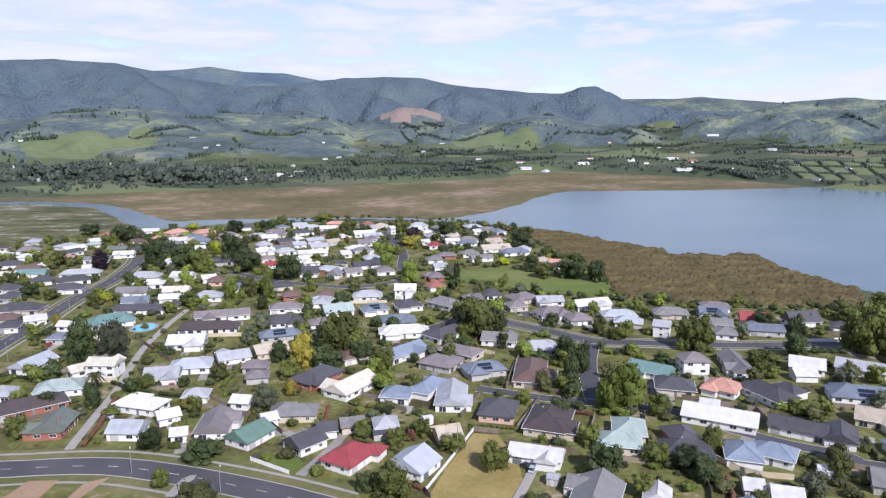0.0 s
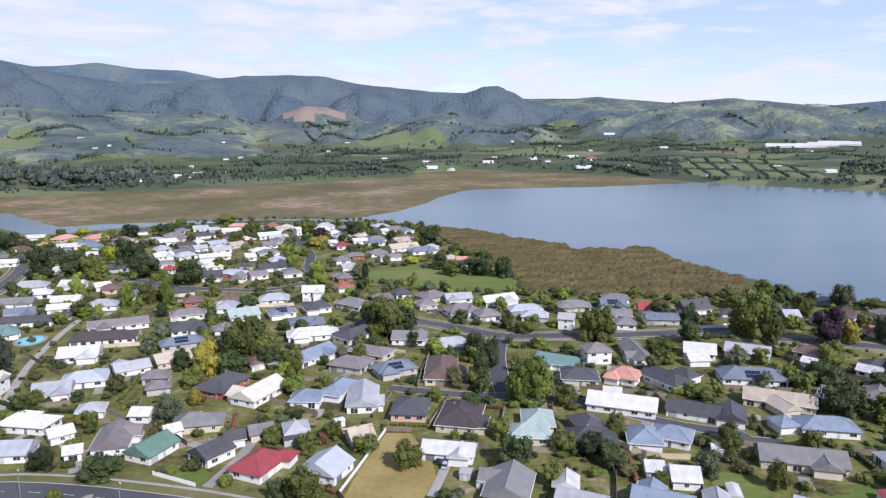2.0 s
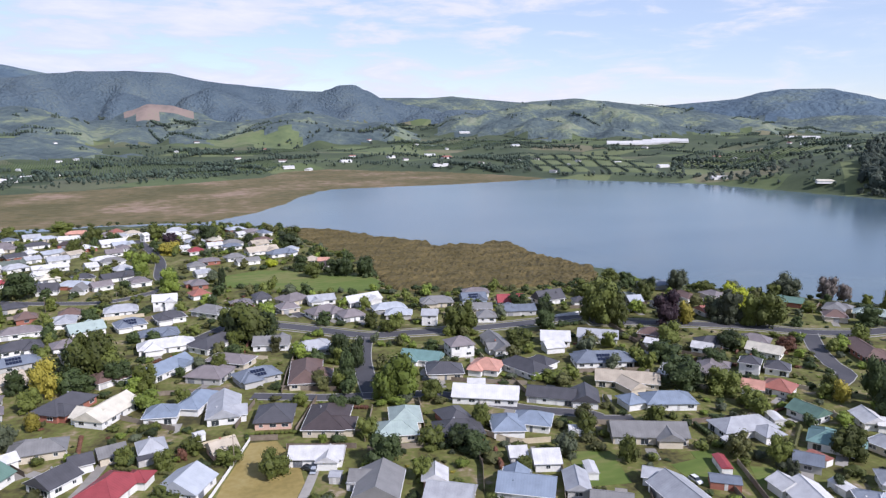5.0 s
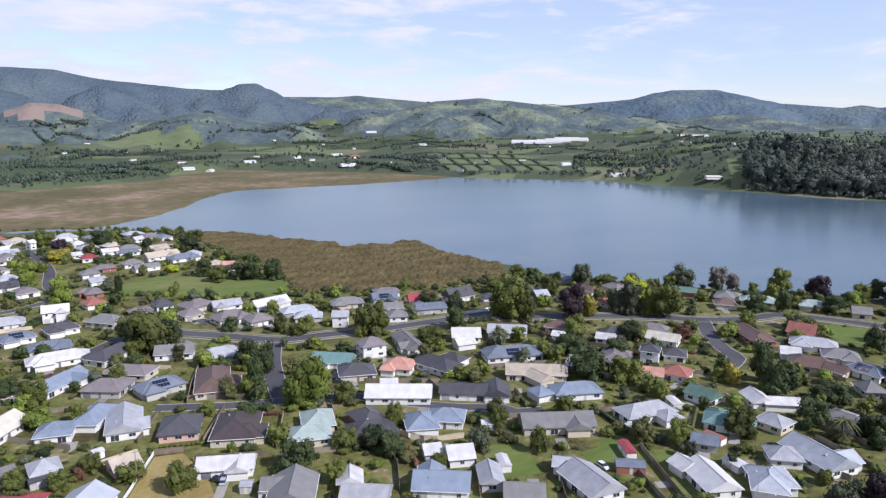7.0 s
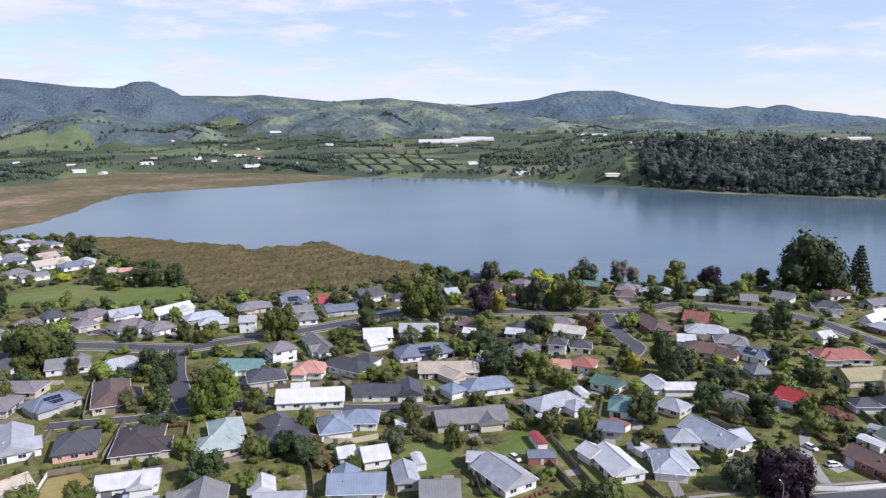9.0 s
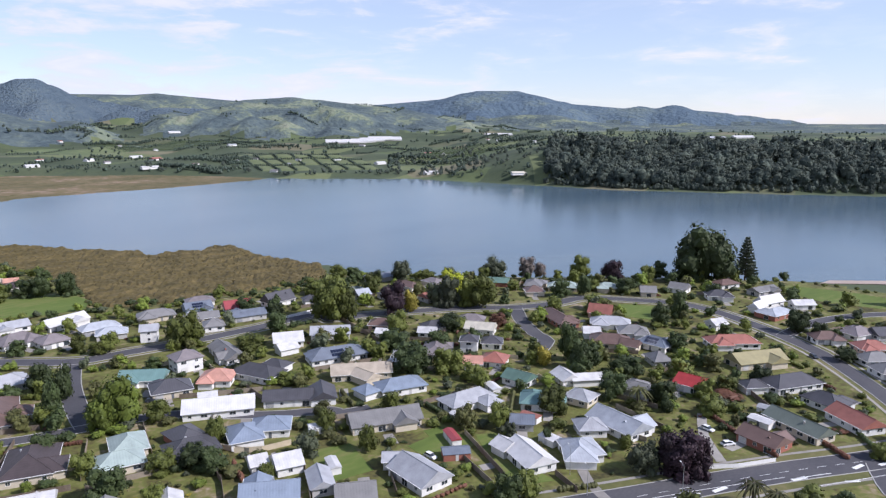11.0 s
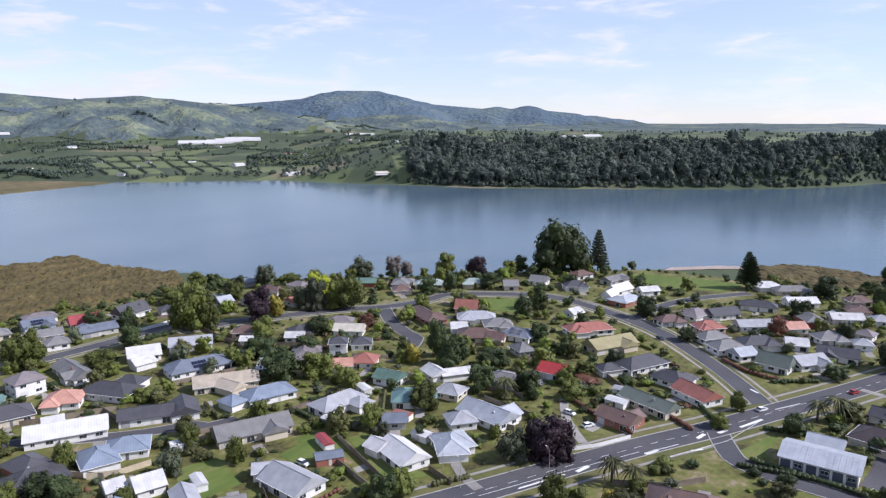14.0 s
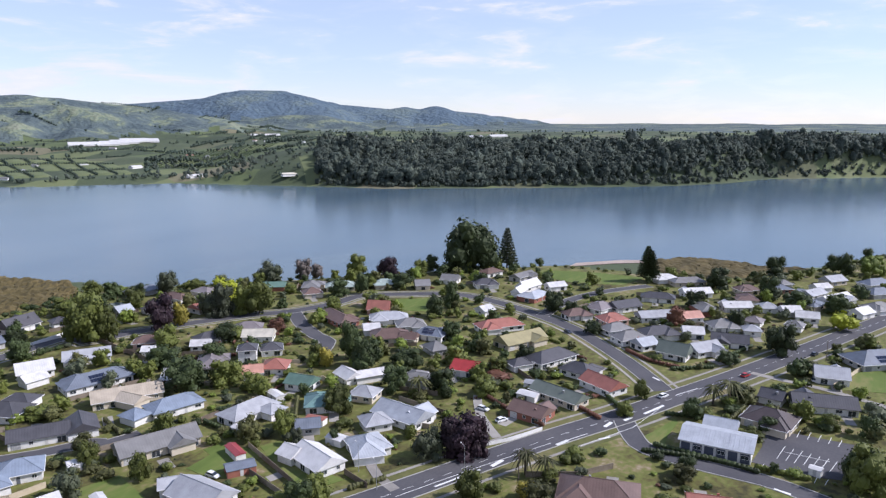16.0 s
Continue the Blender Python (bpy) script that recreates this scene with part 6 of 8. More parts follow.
tree(293.0, 291.3, 8.9, 10.0, 'mid', 'round')
tree(317.1, 278.6, 15.5, 11.7, 'bare', 'round')
tree(323.6, 273.4, 10.6, 8.3, 'bare', 'round')
tree(251.9, 320.2, 15.5, 12.6, 'grey', 'round')
tree(257.2, 281.1, 14.4, 15.8, 'lime', 'round')
tree(178.5, 280.6, 24.8, 20.9, 'mid', 'wide')
tree(199.3, 329.7, 10.5, 17.5, 'mid', 'wide')
tree(225.0, 347.5, 12.0, 12.3, 'mid', 'round')
tree(205.1, 267.6, 18.5, 14.7, 'purple', 'round')
tree(215.8, 267.1, 12.3, 9.1, 'yellow', 'tall')
tree(236.2, 260.6, 18.0, 14.0, 'grey', 'round')
tree(232.7, 266.7, 14.5, 11.2, 'grey', 'round')
tree(248.2, 247.7, 18.8, 15.9, 'mid', 'round')
tree(244.0, 255.1, 15.9, 11.3, 'mid', 'round')
tree(237.1, 326.1, 9.5, 9.2, 'dark', 'round')
tree(221.5, 307.6, 13.1, 11.6, 'mid', 'round')
tree(266.4, 313.3, 7.3, 9.7, 'mid', 'round')
tree(295.9, 235.1, 10.9, 12.5, 'dark', 'round')
tree(307.2, 228.1, 13.1, 8.9, 'dark', 'round')
tree(228.3, 217.9, 8.1, 9.3, 'rust', 'round')
tree(166.8, 88.5, 14.2, 14.6, 'purple', 'round')
tree(159.6, 96.3, 10.2, 9.8, 'grey', 'wide')
palm(197.4, 122.5, 10.8)
tree(197.6, 132.6, 11.4, 11.0, 'dark', 'round')
tree(212.6, 155.9, 14.2, 13.4, 'dark', 'wide')
tree(220.3, 142.3, 9.5, 15.6, 'dark', 'wide')
tree(217.2, 167.7, 17.6, 9.2, 'dark', 'round')
tree(224.1, 159.9, 9.8, 8.4, 'mid', 'round')
tree(205.6, 170.6, 8.6, 6.3, 'yellow', 'tall')
tree(207.7, 177.6, 8.2, 6.8, 'mid', 'round')
tree(260.6, 144.3, 9.5, 9.6, 'dark', 'round')
tree(288.1, 169.2, 12.8, 9.5, 'dark', 'round')
tree(306.1, 169.5, 15.2, 9.4, 'dark', 'round')
tree(329.3, 216.1, 10.1, 12.4, 'dark', 'round')
tree(320.4, 231.7, 7.4, 8.5, 'mid', 'round')
tree(358.2, 179.4, 8.2, 10.0, 'dark', 'round')
tree(325.0, 121.0, 11.9, 12.6, 'dark', 'wide')
tree(321.3, 110.7, 9.3, 7.8, 'dark', 'round')
tree(310.7, 16.0, 14.3, 14.6, 'dark', 'wide')
shrub(361.7, -6.2, 10.3, 12.6, 'lime')
tree(406.0, 28.8, 14.5, 12.9, 'dark', 'round')
tree(419.7, 56.8, 13.4, 15.0, 'dark', 'round')
tree(368.3, 60.1, 10.3, 12.9, 'dark', 'wide')
tree(332.0, 62.6, 10.0, 9.1, 'rust', 'round')
tree(339.3, 36.8, 9.9, 8.4, 'dark', 'round')
tree(394.3, 14.4, 10.2, 17.6, 'dark', 'wide')
tree(392.1, -3.6, 11.1, 14.2, 'dark', 'wide')
tree(145.9, 75.7, 10.1, 8.7, 'mid', 'wide')
tree(151.0, 142.5, 8.9, 8.0, 'mid', 'round')
tree(142.5, 149.6, 8.3, 8.6, 'olive', 'wide')
tree(110.8, 157.5, 8.6, 6.7, 'mid', 'wide')
tree(108.8, 176.7, 8.1, 7.0, 'mid', 'round')
tree(95.7, 166.5, 8.8, 8.2, 'grey', 'wide')
tree(126.5, 109.7, 7.4, 8.7, 'mid', 'wide')
tree(121.3, 110.9, 8.2, 9.9, 'dark', 'wide')
tree(172.7, 138.6, 10.3, 11.3, 'mid', 'wide')
tree(132.4, 175.2, 8.4, 8.0, 'mid', 'wide')
tree(161.2, 198.9, 13.1, 18.4, 'dark', 'wide')
tree(172.2, 190.7, 11.1, 14.6, 'mid', 'wide')
tree(172.9, 225.6, 10.4, 15.6, 'dark', 'wide')
tree(173.3, 177.6, 7.4, 9.0, 'mid', 'wide')
tree(187.4, 213.3, 8.7, 11.4, 'dark', 'round')
tree(187.3, 241.8, 11.5, 11.5, 'mid', 'round')
tree(208.0, 228.7, 8.8, 12.4, 'dark', 'round')
tree(210.0, 102.5, 7.3, 10.0, 'mid', 'wide')
tree(206.6, 119.0, 9.7, 12.2, 'dark', 'wide')
tree(153.2, 60.1, 7.3, 9.5, 'olive', 'wide')
tree(153.4, 62.5, 5.7, 7.2, 'yellow', 'round')
tree(201.6, -13.8, 14.8, 13.3, 'mid', 'wide')
tree(206.9, -11.3, 11.8, 10.7, 'dark', 'wide')
tree(239.0, -4.0, 5.4, 7.1, 'mid', 'round')
tree(226.3, 35.5, 7.2, 7.4, 'dark', 'round')
palm(165.1, 68.3, 10.6)
palm(166.4, 63.0, 8.8)
palm(244.5, 26.8, 12.5)
palm(241.8, 31.5, 10.0)
tree(251.7, 24.0, 5.9, 8.7, 'dark', 'wide')
tree(187.0, 29.8, 5.9, 6.2, 'dark', 'round')
tree(183.5, 29.9, 5.2, 7.6, 'olive', 'wide')
tree(227.1, 12.8, 5.7, 7.1, 'dark', 'round')
tree(218.2, 16.7, 4.5, 8.6, 'mid', 'wide')
tree(234.6, 54.1, 7.2, 5.9, 'mid', 'round')
tree(217.5, 55.4, 5.3, 6.7, 'mid', 'round')
tree(286.4, 32.5, 6.2, 9.9, 'dark', 'wide')
tree(323.2, -4.4, 4.9, 4.7, 'mid', 'round')
tree(347.1, -16.1, 4.6, 5.0, 'mid', 'round')
tree(299.7, 92.3, 6.5, 10.3, 'dark', 'wide')
tree(387.7, 209.7, 23.9, 20.5, 'dark', 'round')
tree(396.0, 195.1, 23.2, 19.0, 'dark', 'round')
tree(164.9, 91.2, 12.2, 8.9, 'purple', 'round')
tree(168.3, 85.2, 12.9, 8.9, 'purple', 'round')
tree(175.8, 285.3, 16.5, 12.9, 'mid', 'round')
tree(182.7, 276.4, 17.2, 12.5, 'mid', 'round')
tree(-48.4, 280.0, 14.0, 11.9, 'dark', 'round')
tree(-36.5, 280.0, 12.5, 11.9, 'mid', 'round')
tree(56.2, 224.7, 13.0, 9.7, 'bright', 'round')
tree(64.5, 224.7, 12.5, 9.7, 'bright', 'round')
tree(11.4, 308.6, 14.7, 13.0, 'dark', 'round')
tree(23.9, 308.6, 13.6, 13.0, 'dark', 'round')
tree(104.3, 288.3, 11.2, 9.7, 'mid', 'round')
tree(112.5, 288.3, 11.2, 8.8, 'mid', 'round')
tree(196.2, 301.9, 15.8, 15.3, 'dark', 'round')
tree(160.3, 304.7, 7.6, 9.8, 'dark', 'wide')
shrub(264.2, 283.3, 7.6, 9.3, 'lime')
tree(287.6, 262.5, 6.5, 8.2, 'mid', 'round')
tree(249.4, 104.2, 7.3, 9.1, 'dark', 'round')
tree(235.0, 110.0, 6.1, 8.8, 'mid', 'round')
shrub(227.9, 106.6, 2.7, 10.7, 'rust')

# ---------------------------------------------------------------- cars, poles, fences, hedges
car(239.4, 47.6, -26, 'white')
car(25.0, 181.1, 71, 'silver')
car(275.3, 25.1, -26, 'red')
car(-171.7, 292.0, 95, 'red')
car(121.5, 141.8, -89, 'white')
car(315.5, 3.3, -22, 'dark')
car(198.1, 97.7, -98, 'white')
car(193.1, 88.5, -29, 'white')
car(283.0, 1.5, -31, 'white')
car(243.2, 91.2, -99, 'white')
car(-110.3, 216.6, -37, 'silver')
car(-100.0, 243.8, 95, 'red')
car(-66.8, 210.3, 45, 'silver')
car(76.0, 236.3, -32, 'dark')
car(-18.8, 202.5, -17, 'dark')
car(294.4, 102.5, -127, 'dark')
car(-82.4, 262.9, 105, 'dark')
car(23.8, 182.1, -49, 'dark')
car(140.8, 134.3, -68, 'white')
car(83.7, 191.7, 29, 'dark')
street_lamp(-86.5, 179.5, -60, 8.0)
street_lamp(-58.6, 169.3, -60, 8.0)
street_lamp(-187.2, 338.8, -60, 8.0)
street_lamp(-177.4, 271.5, -60, 8.0)
street_lamp(138.1, 99.0, 60, 8.0)
street_lamp(143.7, 109.0, 60, 8.0)
street_lamp(157.4, 83.1, 60, 8.0)
power_pole(161.4, 68.7, 20)
power_pole(-77.5, 385.8, 20)
power_pole(-44.4, 385.9, 20)
power_pole(309.3, -1.0, 20)
power_pole(4.3, 192.3, 20)
power_pole(-149.2, 297.6, 20)
fence([(9.6, 206.6), (2.6, 188.1), (-4.8, 169.3)], 1.2, 'white')
fence([(-4.8, 169.3), (-3.2, 165.7)], 1.75, 'timber')
fence([(9.6, 206.6), (17.7, 204.5)], 1.75, 'timber')
fence([(-55.6, 187.1), (-42.6, 178.9)], 1.2, 'white')
fence([(80.8, 183.2), (76.4, 190.8), (83.7, 179)], 1.75, 'pale')
fence([(80.5, 182.1), (87.1, 177.4), (95.7, 175.8)], 1.75, 'pale')
fence([(22.9, 241.1), (26.6, 258.6), (34.1, 285.9)], 1.75, 'timber')
fence([(23.2, 245), (41.8, 237.3)], 1.75, 'timber')
fence([(23.5, 207.8), (33.9, 231.6)], 1.75, 'timber')
fence([(161, 297.7), (179.4, 296.9)], 1.2, 'white')
fence([(162.4, 297.8), (179.8, 299.9)], 1.2, 'white')
fence([(180.3, 277.3), (173.9, 237.1), (176.2, 226.4)], 1.75, 'timber')
fence([(139.3, 146.3), (129, 119.5)], 1.75, 'timber')
fence([(129.4, 140.7), (123.2, 118.2)], 1.75, 'timber')
fence([(70.9, 169.8), (65.5, 155.6)], 1.75, 'timber')
fence([(92.5, 163.2), (83, 143.7)], 1.75, 'timber')
fence([(111.5, 150.4), (101.2, 131.4)], 1.75, 'timber')
fence([(278.5, -4.1), (307.9, -14.3)], 1.75, 'pale')
fence([(169.4, 89), (182.1, 80.1), (193.4, 74.6)], 1.2, 'white')
fence([(180.2, 48.3), (170.6, 55.6), (163.7, 67.7)], 1.75, 'timber')
fence([(-63.5, 220.9), (-50.1, 203.7)], 1.75, 'timber')
fence([(-33, 207.8), (-23.6, 203.7)], 1.75, 'timber')
fence([(72.5, 182.1), (70, 167.1)], 1.75, 'timber')
fence([(67, 218.7), (61.2, 192.4)], 1.75, 'timber')
fence([(89.6, 216.4), (77.9, 192.4)], 1.75, 'timber')
fence([(105.8, 225.7), (105.3, 212.1)], 1.75, 'timber')
fence([(140.5, 111.5), (137.5, 101.7)], 1.75, 'timber')
fence([(174.7, 117.4), (176.5, 105.8)], 1.75, 'timber')
fence([(244.9, 112.2), (224.8, 87.1)], 1.75, 'timber')
fence([(-29.1, 235.7), (-12.2, 220.9)], 1.75, 'timber')
fence([(5.8, 216.4), (13.3, 235.7)], 1.75, 'timber')
fence([(-91.5, 241), (-74.4, 225.6)], 1.75, 'timber')
fence([(-138.4, 301.7), (-111.5, 271.5)], 1.75, 'timber')
fence([(-73, 241), (-71.6, 216.4)], 1.75, 'timber')
hedge([(-108.2, 196.7), (-110.5, 212), (-115.2, 233.1)], leaf='rust')
hedge([(-122.9, 246.6), (-108.9, 238.3), (-90.7, 233.1)], leaf='dark')
hedge([(234.9, 69.4), (218, 54.6)], leaf='dark')
hedge([(221.4, 80.4), (210.3, 61.7)], leaf='rust')
hedge([(282.2, 72), (274.2, 60.7), (271.8, 49.2)], leaf='rust')
hedge([(209.5, 103.4), (201.1, 88.7), (196, 75.6)], leaf='rust')
hedge([(194.6, 43.2), (198.2, 26.5), (197.3, 13)], leaf='dark')
hedge([(199.9, 41.2), (198.3, 19)], leaf='dark')
hedge([(200.1, 13.3), (200.1, 0.7)], leaf='mid')
hedge([(224.4, 43.2), (227.6, 31.3)], leaf='dark')
hedge([(134.6, 105.1), (143.4, 100.3)], leaf='olive')
hedge([(268.8, 50.7), (278.4, 37.6)], leaf='dark')
hedge([(-190.7, 308.4), (-194.3, 338.8)], leaf='mid')
hedge([(-204.8, 310.2), (-198.4, 323.9)], leaf='dark')
hedge([(287.7, 36.9), (313.7, 27.2)], leaf='dark')

# ---------------------------------------------------------------- the hall, the pool, painted marks
def hall(x, y, rot, L, W):
    """A long community hall: pale ribbed roof, dark bays between white pilasters, white gable."""
    root = tagged(empty("hall", x, y, rot), "long hall with pale blue-grey metal roof and dark walls", "hall")
    bm = bmesh.new()
    box(bm, 0, 0, 1.6, L, W, 3.9)
    for s in (-1, 1):
        vs = [bm.verts.new(p) for p in ((s * L / 2, -W / 2, 3.5), (s * L / 2, W / 2, 3.5), (s * L / 2, 0, 5.6))]
        bm.faces.new(vs if s > 0 else vs[::-1])
    part("wall", bm, WALL["white"], root)
    for k in range(6):
        bm = bmesh.new()
        box(bm, -L / 2 + (k + 0.5) * L / 6, -W / 2 - 0.05, 1.6, L / 6 - 0.7, 0.12, 2.9, bevel=0.02)
        part("wall_panel", bm, WALL["dark"], root, "dark painted wall panel")
        if k % 2:
            fm, pm = WINDOWS["wide"]
            wd = put("window", fm, root, -L / 2 + (k + 0.5) * L / 6, -W / 2 - 0.14, 2.0, 0)
            put("pane", pm, wd, 0, 0, 0, 0)
    bm = bmesh.new()
    roof_faces(bm, L, W, 3.7, "gable", Matrix.Identity(4), over=0.6, pitch=0.27)
    rf = part("roof", bm, ROOF["pale_blue"], root)
    for k in range(14):
        for s in (-1, 1):
            bm = bmesh.new()
            xx = -L / 2 + (k + 0.5) * L / 14
            cyl(bm, xx, s * (W / 2 + 0.55), 3.74, xx, 0, 3.74 + (W / 2 + 0.6) * 0.27, 0.05, 0.05, 4)
            part("roof_rib", bm, ROOF["pale_blue"], rf)
    put("door", DOOR, root, L / 2 + 0.04, 2.0, 0.0, 90)
    return root


def pool(x, y, rot, L, W):
    root = tagged(empty("swimming_pool", x, y, rot), "oval turquoise swimming pool with a pale concrete surround", "swimming pool")
    for name, k, z, m in (("surround", 1.0, 0.14, M_CONCRETE), ("water", 0.8, 0.17, M_POOL)):
        bm = bmesh.new()
        bmesh.ops.create_cone(bm, cap_ends=True, segments=40, radius1=1, radius2=1, depth=0.3, matrix=Matrix.Translation((0, 0, z - 0.15)) @ Matrix.Diagonal((L / 2 * k, W / 2 * k, 1, 1)))
        part(name, bm, m, root)
    return root


def marking(pts, wide=0.22, name="road_marking"):
    """A painted line on the asphalt."""
    bm = bmesh.new()
    strip(bm, [Vector((x, y, 0)) for x, y in pts], -wide / 2, wide / 2, 0.10, 0.128)
    me = bpy.data.meshes.new(name)
    bm.to_mesh(me)
    bm.free()
    me.materials.append(M_PAINT)
    return tagged(new(name, me), "white painted line on the asphalt", "road marking", group="road markings", kind="structure")


M_POOL = mat("pool_water", [(0.12, 0.42, 0.55), (0.18, 0.52, 0.64)], scale=0.4, rough=0.08, bump=0.05, fine=10)
hall(207.6, 24.9, -89, 19.3, 13)
house(219.6, 25.8, -90, 8.5, 7, 'pale_blue', style='gable')
pool(-142.0, 319.2, 0, 13, 16)
shed(127.3, 137.4, -33, 7.8, 5, 'slate_blue', 'brick')
shed(133.4, 145.5, -112, 8.0, 3, 'red', 'white')
shed(105.6, 178.4, -23, 4.1, 4, 'white', 'white')
shed(214.4, 88.1, -96, 7.1, 4.5, 'white', 'white')
shed(154.4, 124.9, -92, 5.8, 4, 'white', 'white')
shed(-19.5, 201.2, 16, 4.2, 3, 'dark_grey', 'grey')
shed(60.8, 187.2, -17, 3.0, 3, 'white', 'white')
shed(71.4, 195.8, -35, 3.3, 3, 'white', 'white')
shed(-5.1, 212.3, 22, 3.0, 3, 'white', 'white')
shed(29.8, 174.1, -23, 3.0, 3.5, 'light_grey', 'grey')
shed(33.6, 168.5, -34, 3.0, 3, 'white', 'white')
shed(170.8, 164.7, -109, 6.9, 3.5, 'white', 'white')
shed(225.0, 91.6, -84, 4.3, 4, 'light_grey', 'white')
shed(204.3, -1.0, -102, 3.0, 2.5, 'white', 'white')
shed(36.9, 173.4, 20, 3.0, 3, 'cream', 'cream')
shed(162.2, 139.4, -81, 6.2, 3, 'rust', 'white')
shed(144.7, 154.6, -92, 6.2, 3, 'white', 'white')
shed(96.8, 154.7, -109, 6.9, 3, 'white', 'white')
marking([(233.6, 7.2), (227.7, 7.8)], 0.14)
marking([(233.3, 4.2), (227.5, 4.9)], 0.14)
marking([(233, 1.3), (227.2, 2)], 0.14)
marking([(232.7, -1.6), (227, -0.8)], 0.14)
marking([(232.5, -4.4), (226.8, -3.6)], 0.14)
marking([(232.2, -7.2), (226.6, -6.3)], 0.14)
marking([(219.1, 7.5), (209.3, 9)], 0.14)
marking([(218.6, 5.1), (209.1, 6.7)], 0.14)
marking([(218.1, 2.8), (208.8, 4.5)], 0.14)
marking([(217.6, 0.5), (208.6, 2.2)], 0.14)
marking([(217.1, -1.8), (208.4, 0)], 0.14)
marking([(216.6, -4), (208.1, -2.1)], 0.14)
marking([(216.1, -6.2), (207.9, -4.3)], 0.14)
marking([(214.9, 7.7), (214.7, -4.4)], 0.14)
marking([(203.8, 11.9), (199.8, 12.4)], 0.14)
marking([(203.7, 9.1), (199.7, 9.7)], 0.14)
marking([(203.5, 6.4), (199.6, 7)], 0.14)
marking([(203.4, 3.7), (199.5, 4.3)], 0.14)
marking([(203.2, 1.1), (199.4, 1.7)], 0.14)
marking([(203.1, -1.5), (199.3, -0.9)], 0.14)
marking([(203, -4.1), (199.2, -3.4)], 0.14)
marking([(186.7, 67.4), (198, 61.5)], 0.25)
marking([(185.3, 62.5), (209.4, 50.4), (229.6, 46.2)], 0.15)
marking([(137.7, 92.8), (161, 81.9), (186.2, 69)], 0.15)
marking([(147.1, 86.5), (161.2, 80.2)], 0.6)
marking([(164.5, 78.3), (169.4, 77.1)], 1.2)
marking([(186, 67.1), (190.6, 65.2)], 1.2)
marking([(205.4, 58.3), (209.8, 57.4)], 1.2)
marking([(213.1, 54.2), (216.9, 52.8)], 1.2)
marking([(221.6, 49.9), (232, 45.8)], 1.0)
marking([(190.4, 8.2), (189.5, 4.1)], 1.0)
marking([(196, 57.2), (199.2, 54.7)], 0.8)
marking([(243.1, 44.3), (253.6, 38.6)], 0.3)
marking([(257, 55.5), (254.8, 52.3)], 0.8)
FIELD = [(10.3, 447.1), (32.5, 458), (50.7, 450.7), (63.7, 436.8), (96.3, 420.6), (100.3, 396.9), (92.3, 380.7), (69, 383.3), (38.7, 401.1), (10.7, 415.9)]
PADDOCK = [(9.6, 204.9), (17.3, 203.7), (21.7, 185.4), (21.7, 175.8), (16.8, 164.3), (-5.2, 163), (0.9, 182.1)]
CARPARK = [(229.8, 16.3), (231.4, -10.4), (202.9, -7.3), (201, 14.9)]
LAWN_A = [(199.6, 47.8), (222.6, 40.1), (224.1, 14.2), (196.8, 15.8), (197.5, 44)]
LAWN_B = [(278.2, -6.8), (300.5, -11.4), (324.8, -28.3), (285, -29.4)]
LAWN_C = [(306.1, 204.6), (320.4, 184.5), (304, 173.4), (293.9, 175.8), (289.3, 188.2)]
LAWN_D = [(416, 163.4), (425.7, 129), (425.3, 100.3), (399.2, 107.1), (391.4, 135.6), (398.6, 160.2)]
LAWN_E = [(97.5, 168.4), (109.3, 164.9), (104.9, 146.8), (89.9, 149.4)]
LAWN_F = [(131.6, 156.9), (137.3, 155.5), (139.5, 140), (127.9, 137.2), (127.3, 143.9)]
LAWN_G = [(121.1, 151.9), (136.5, 152.7), (134.3, 143.6), (128.6, 135.6), (120.6, 140.2)]
LAWN_H = [(141.5, 143.9), (147.6, 140.6), (139.1, 120.3), (138.1, 109.6), (128.3, 115), (132, 126.3)]

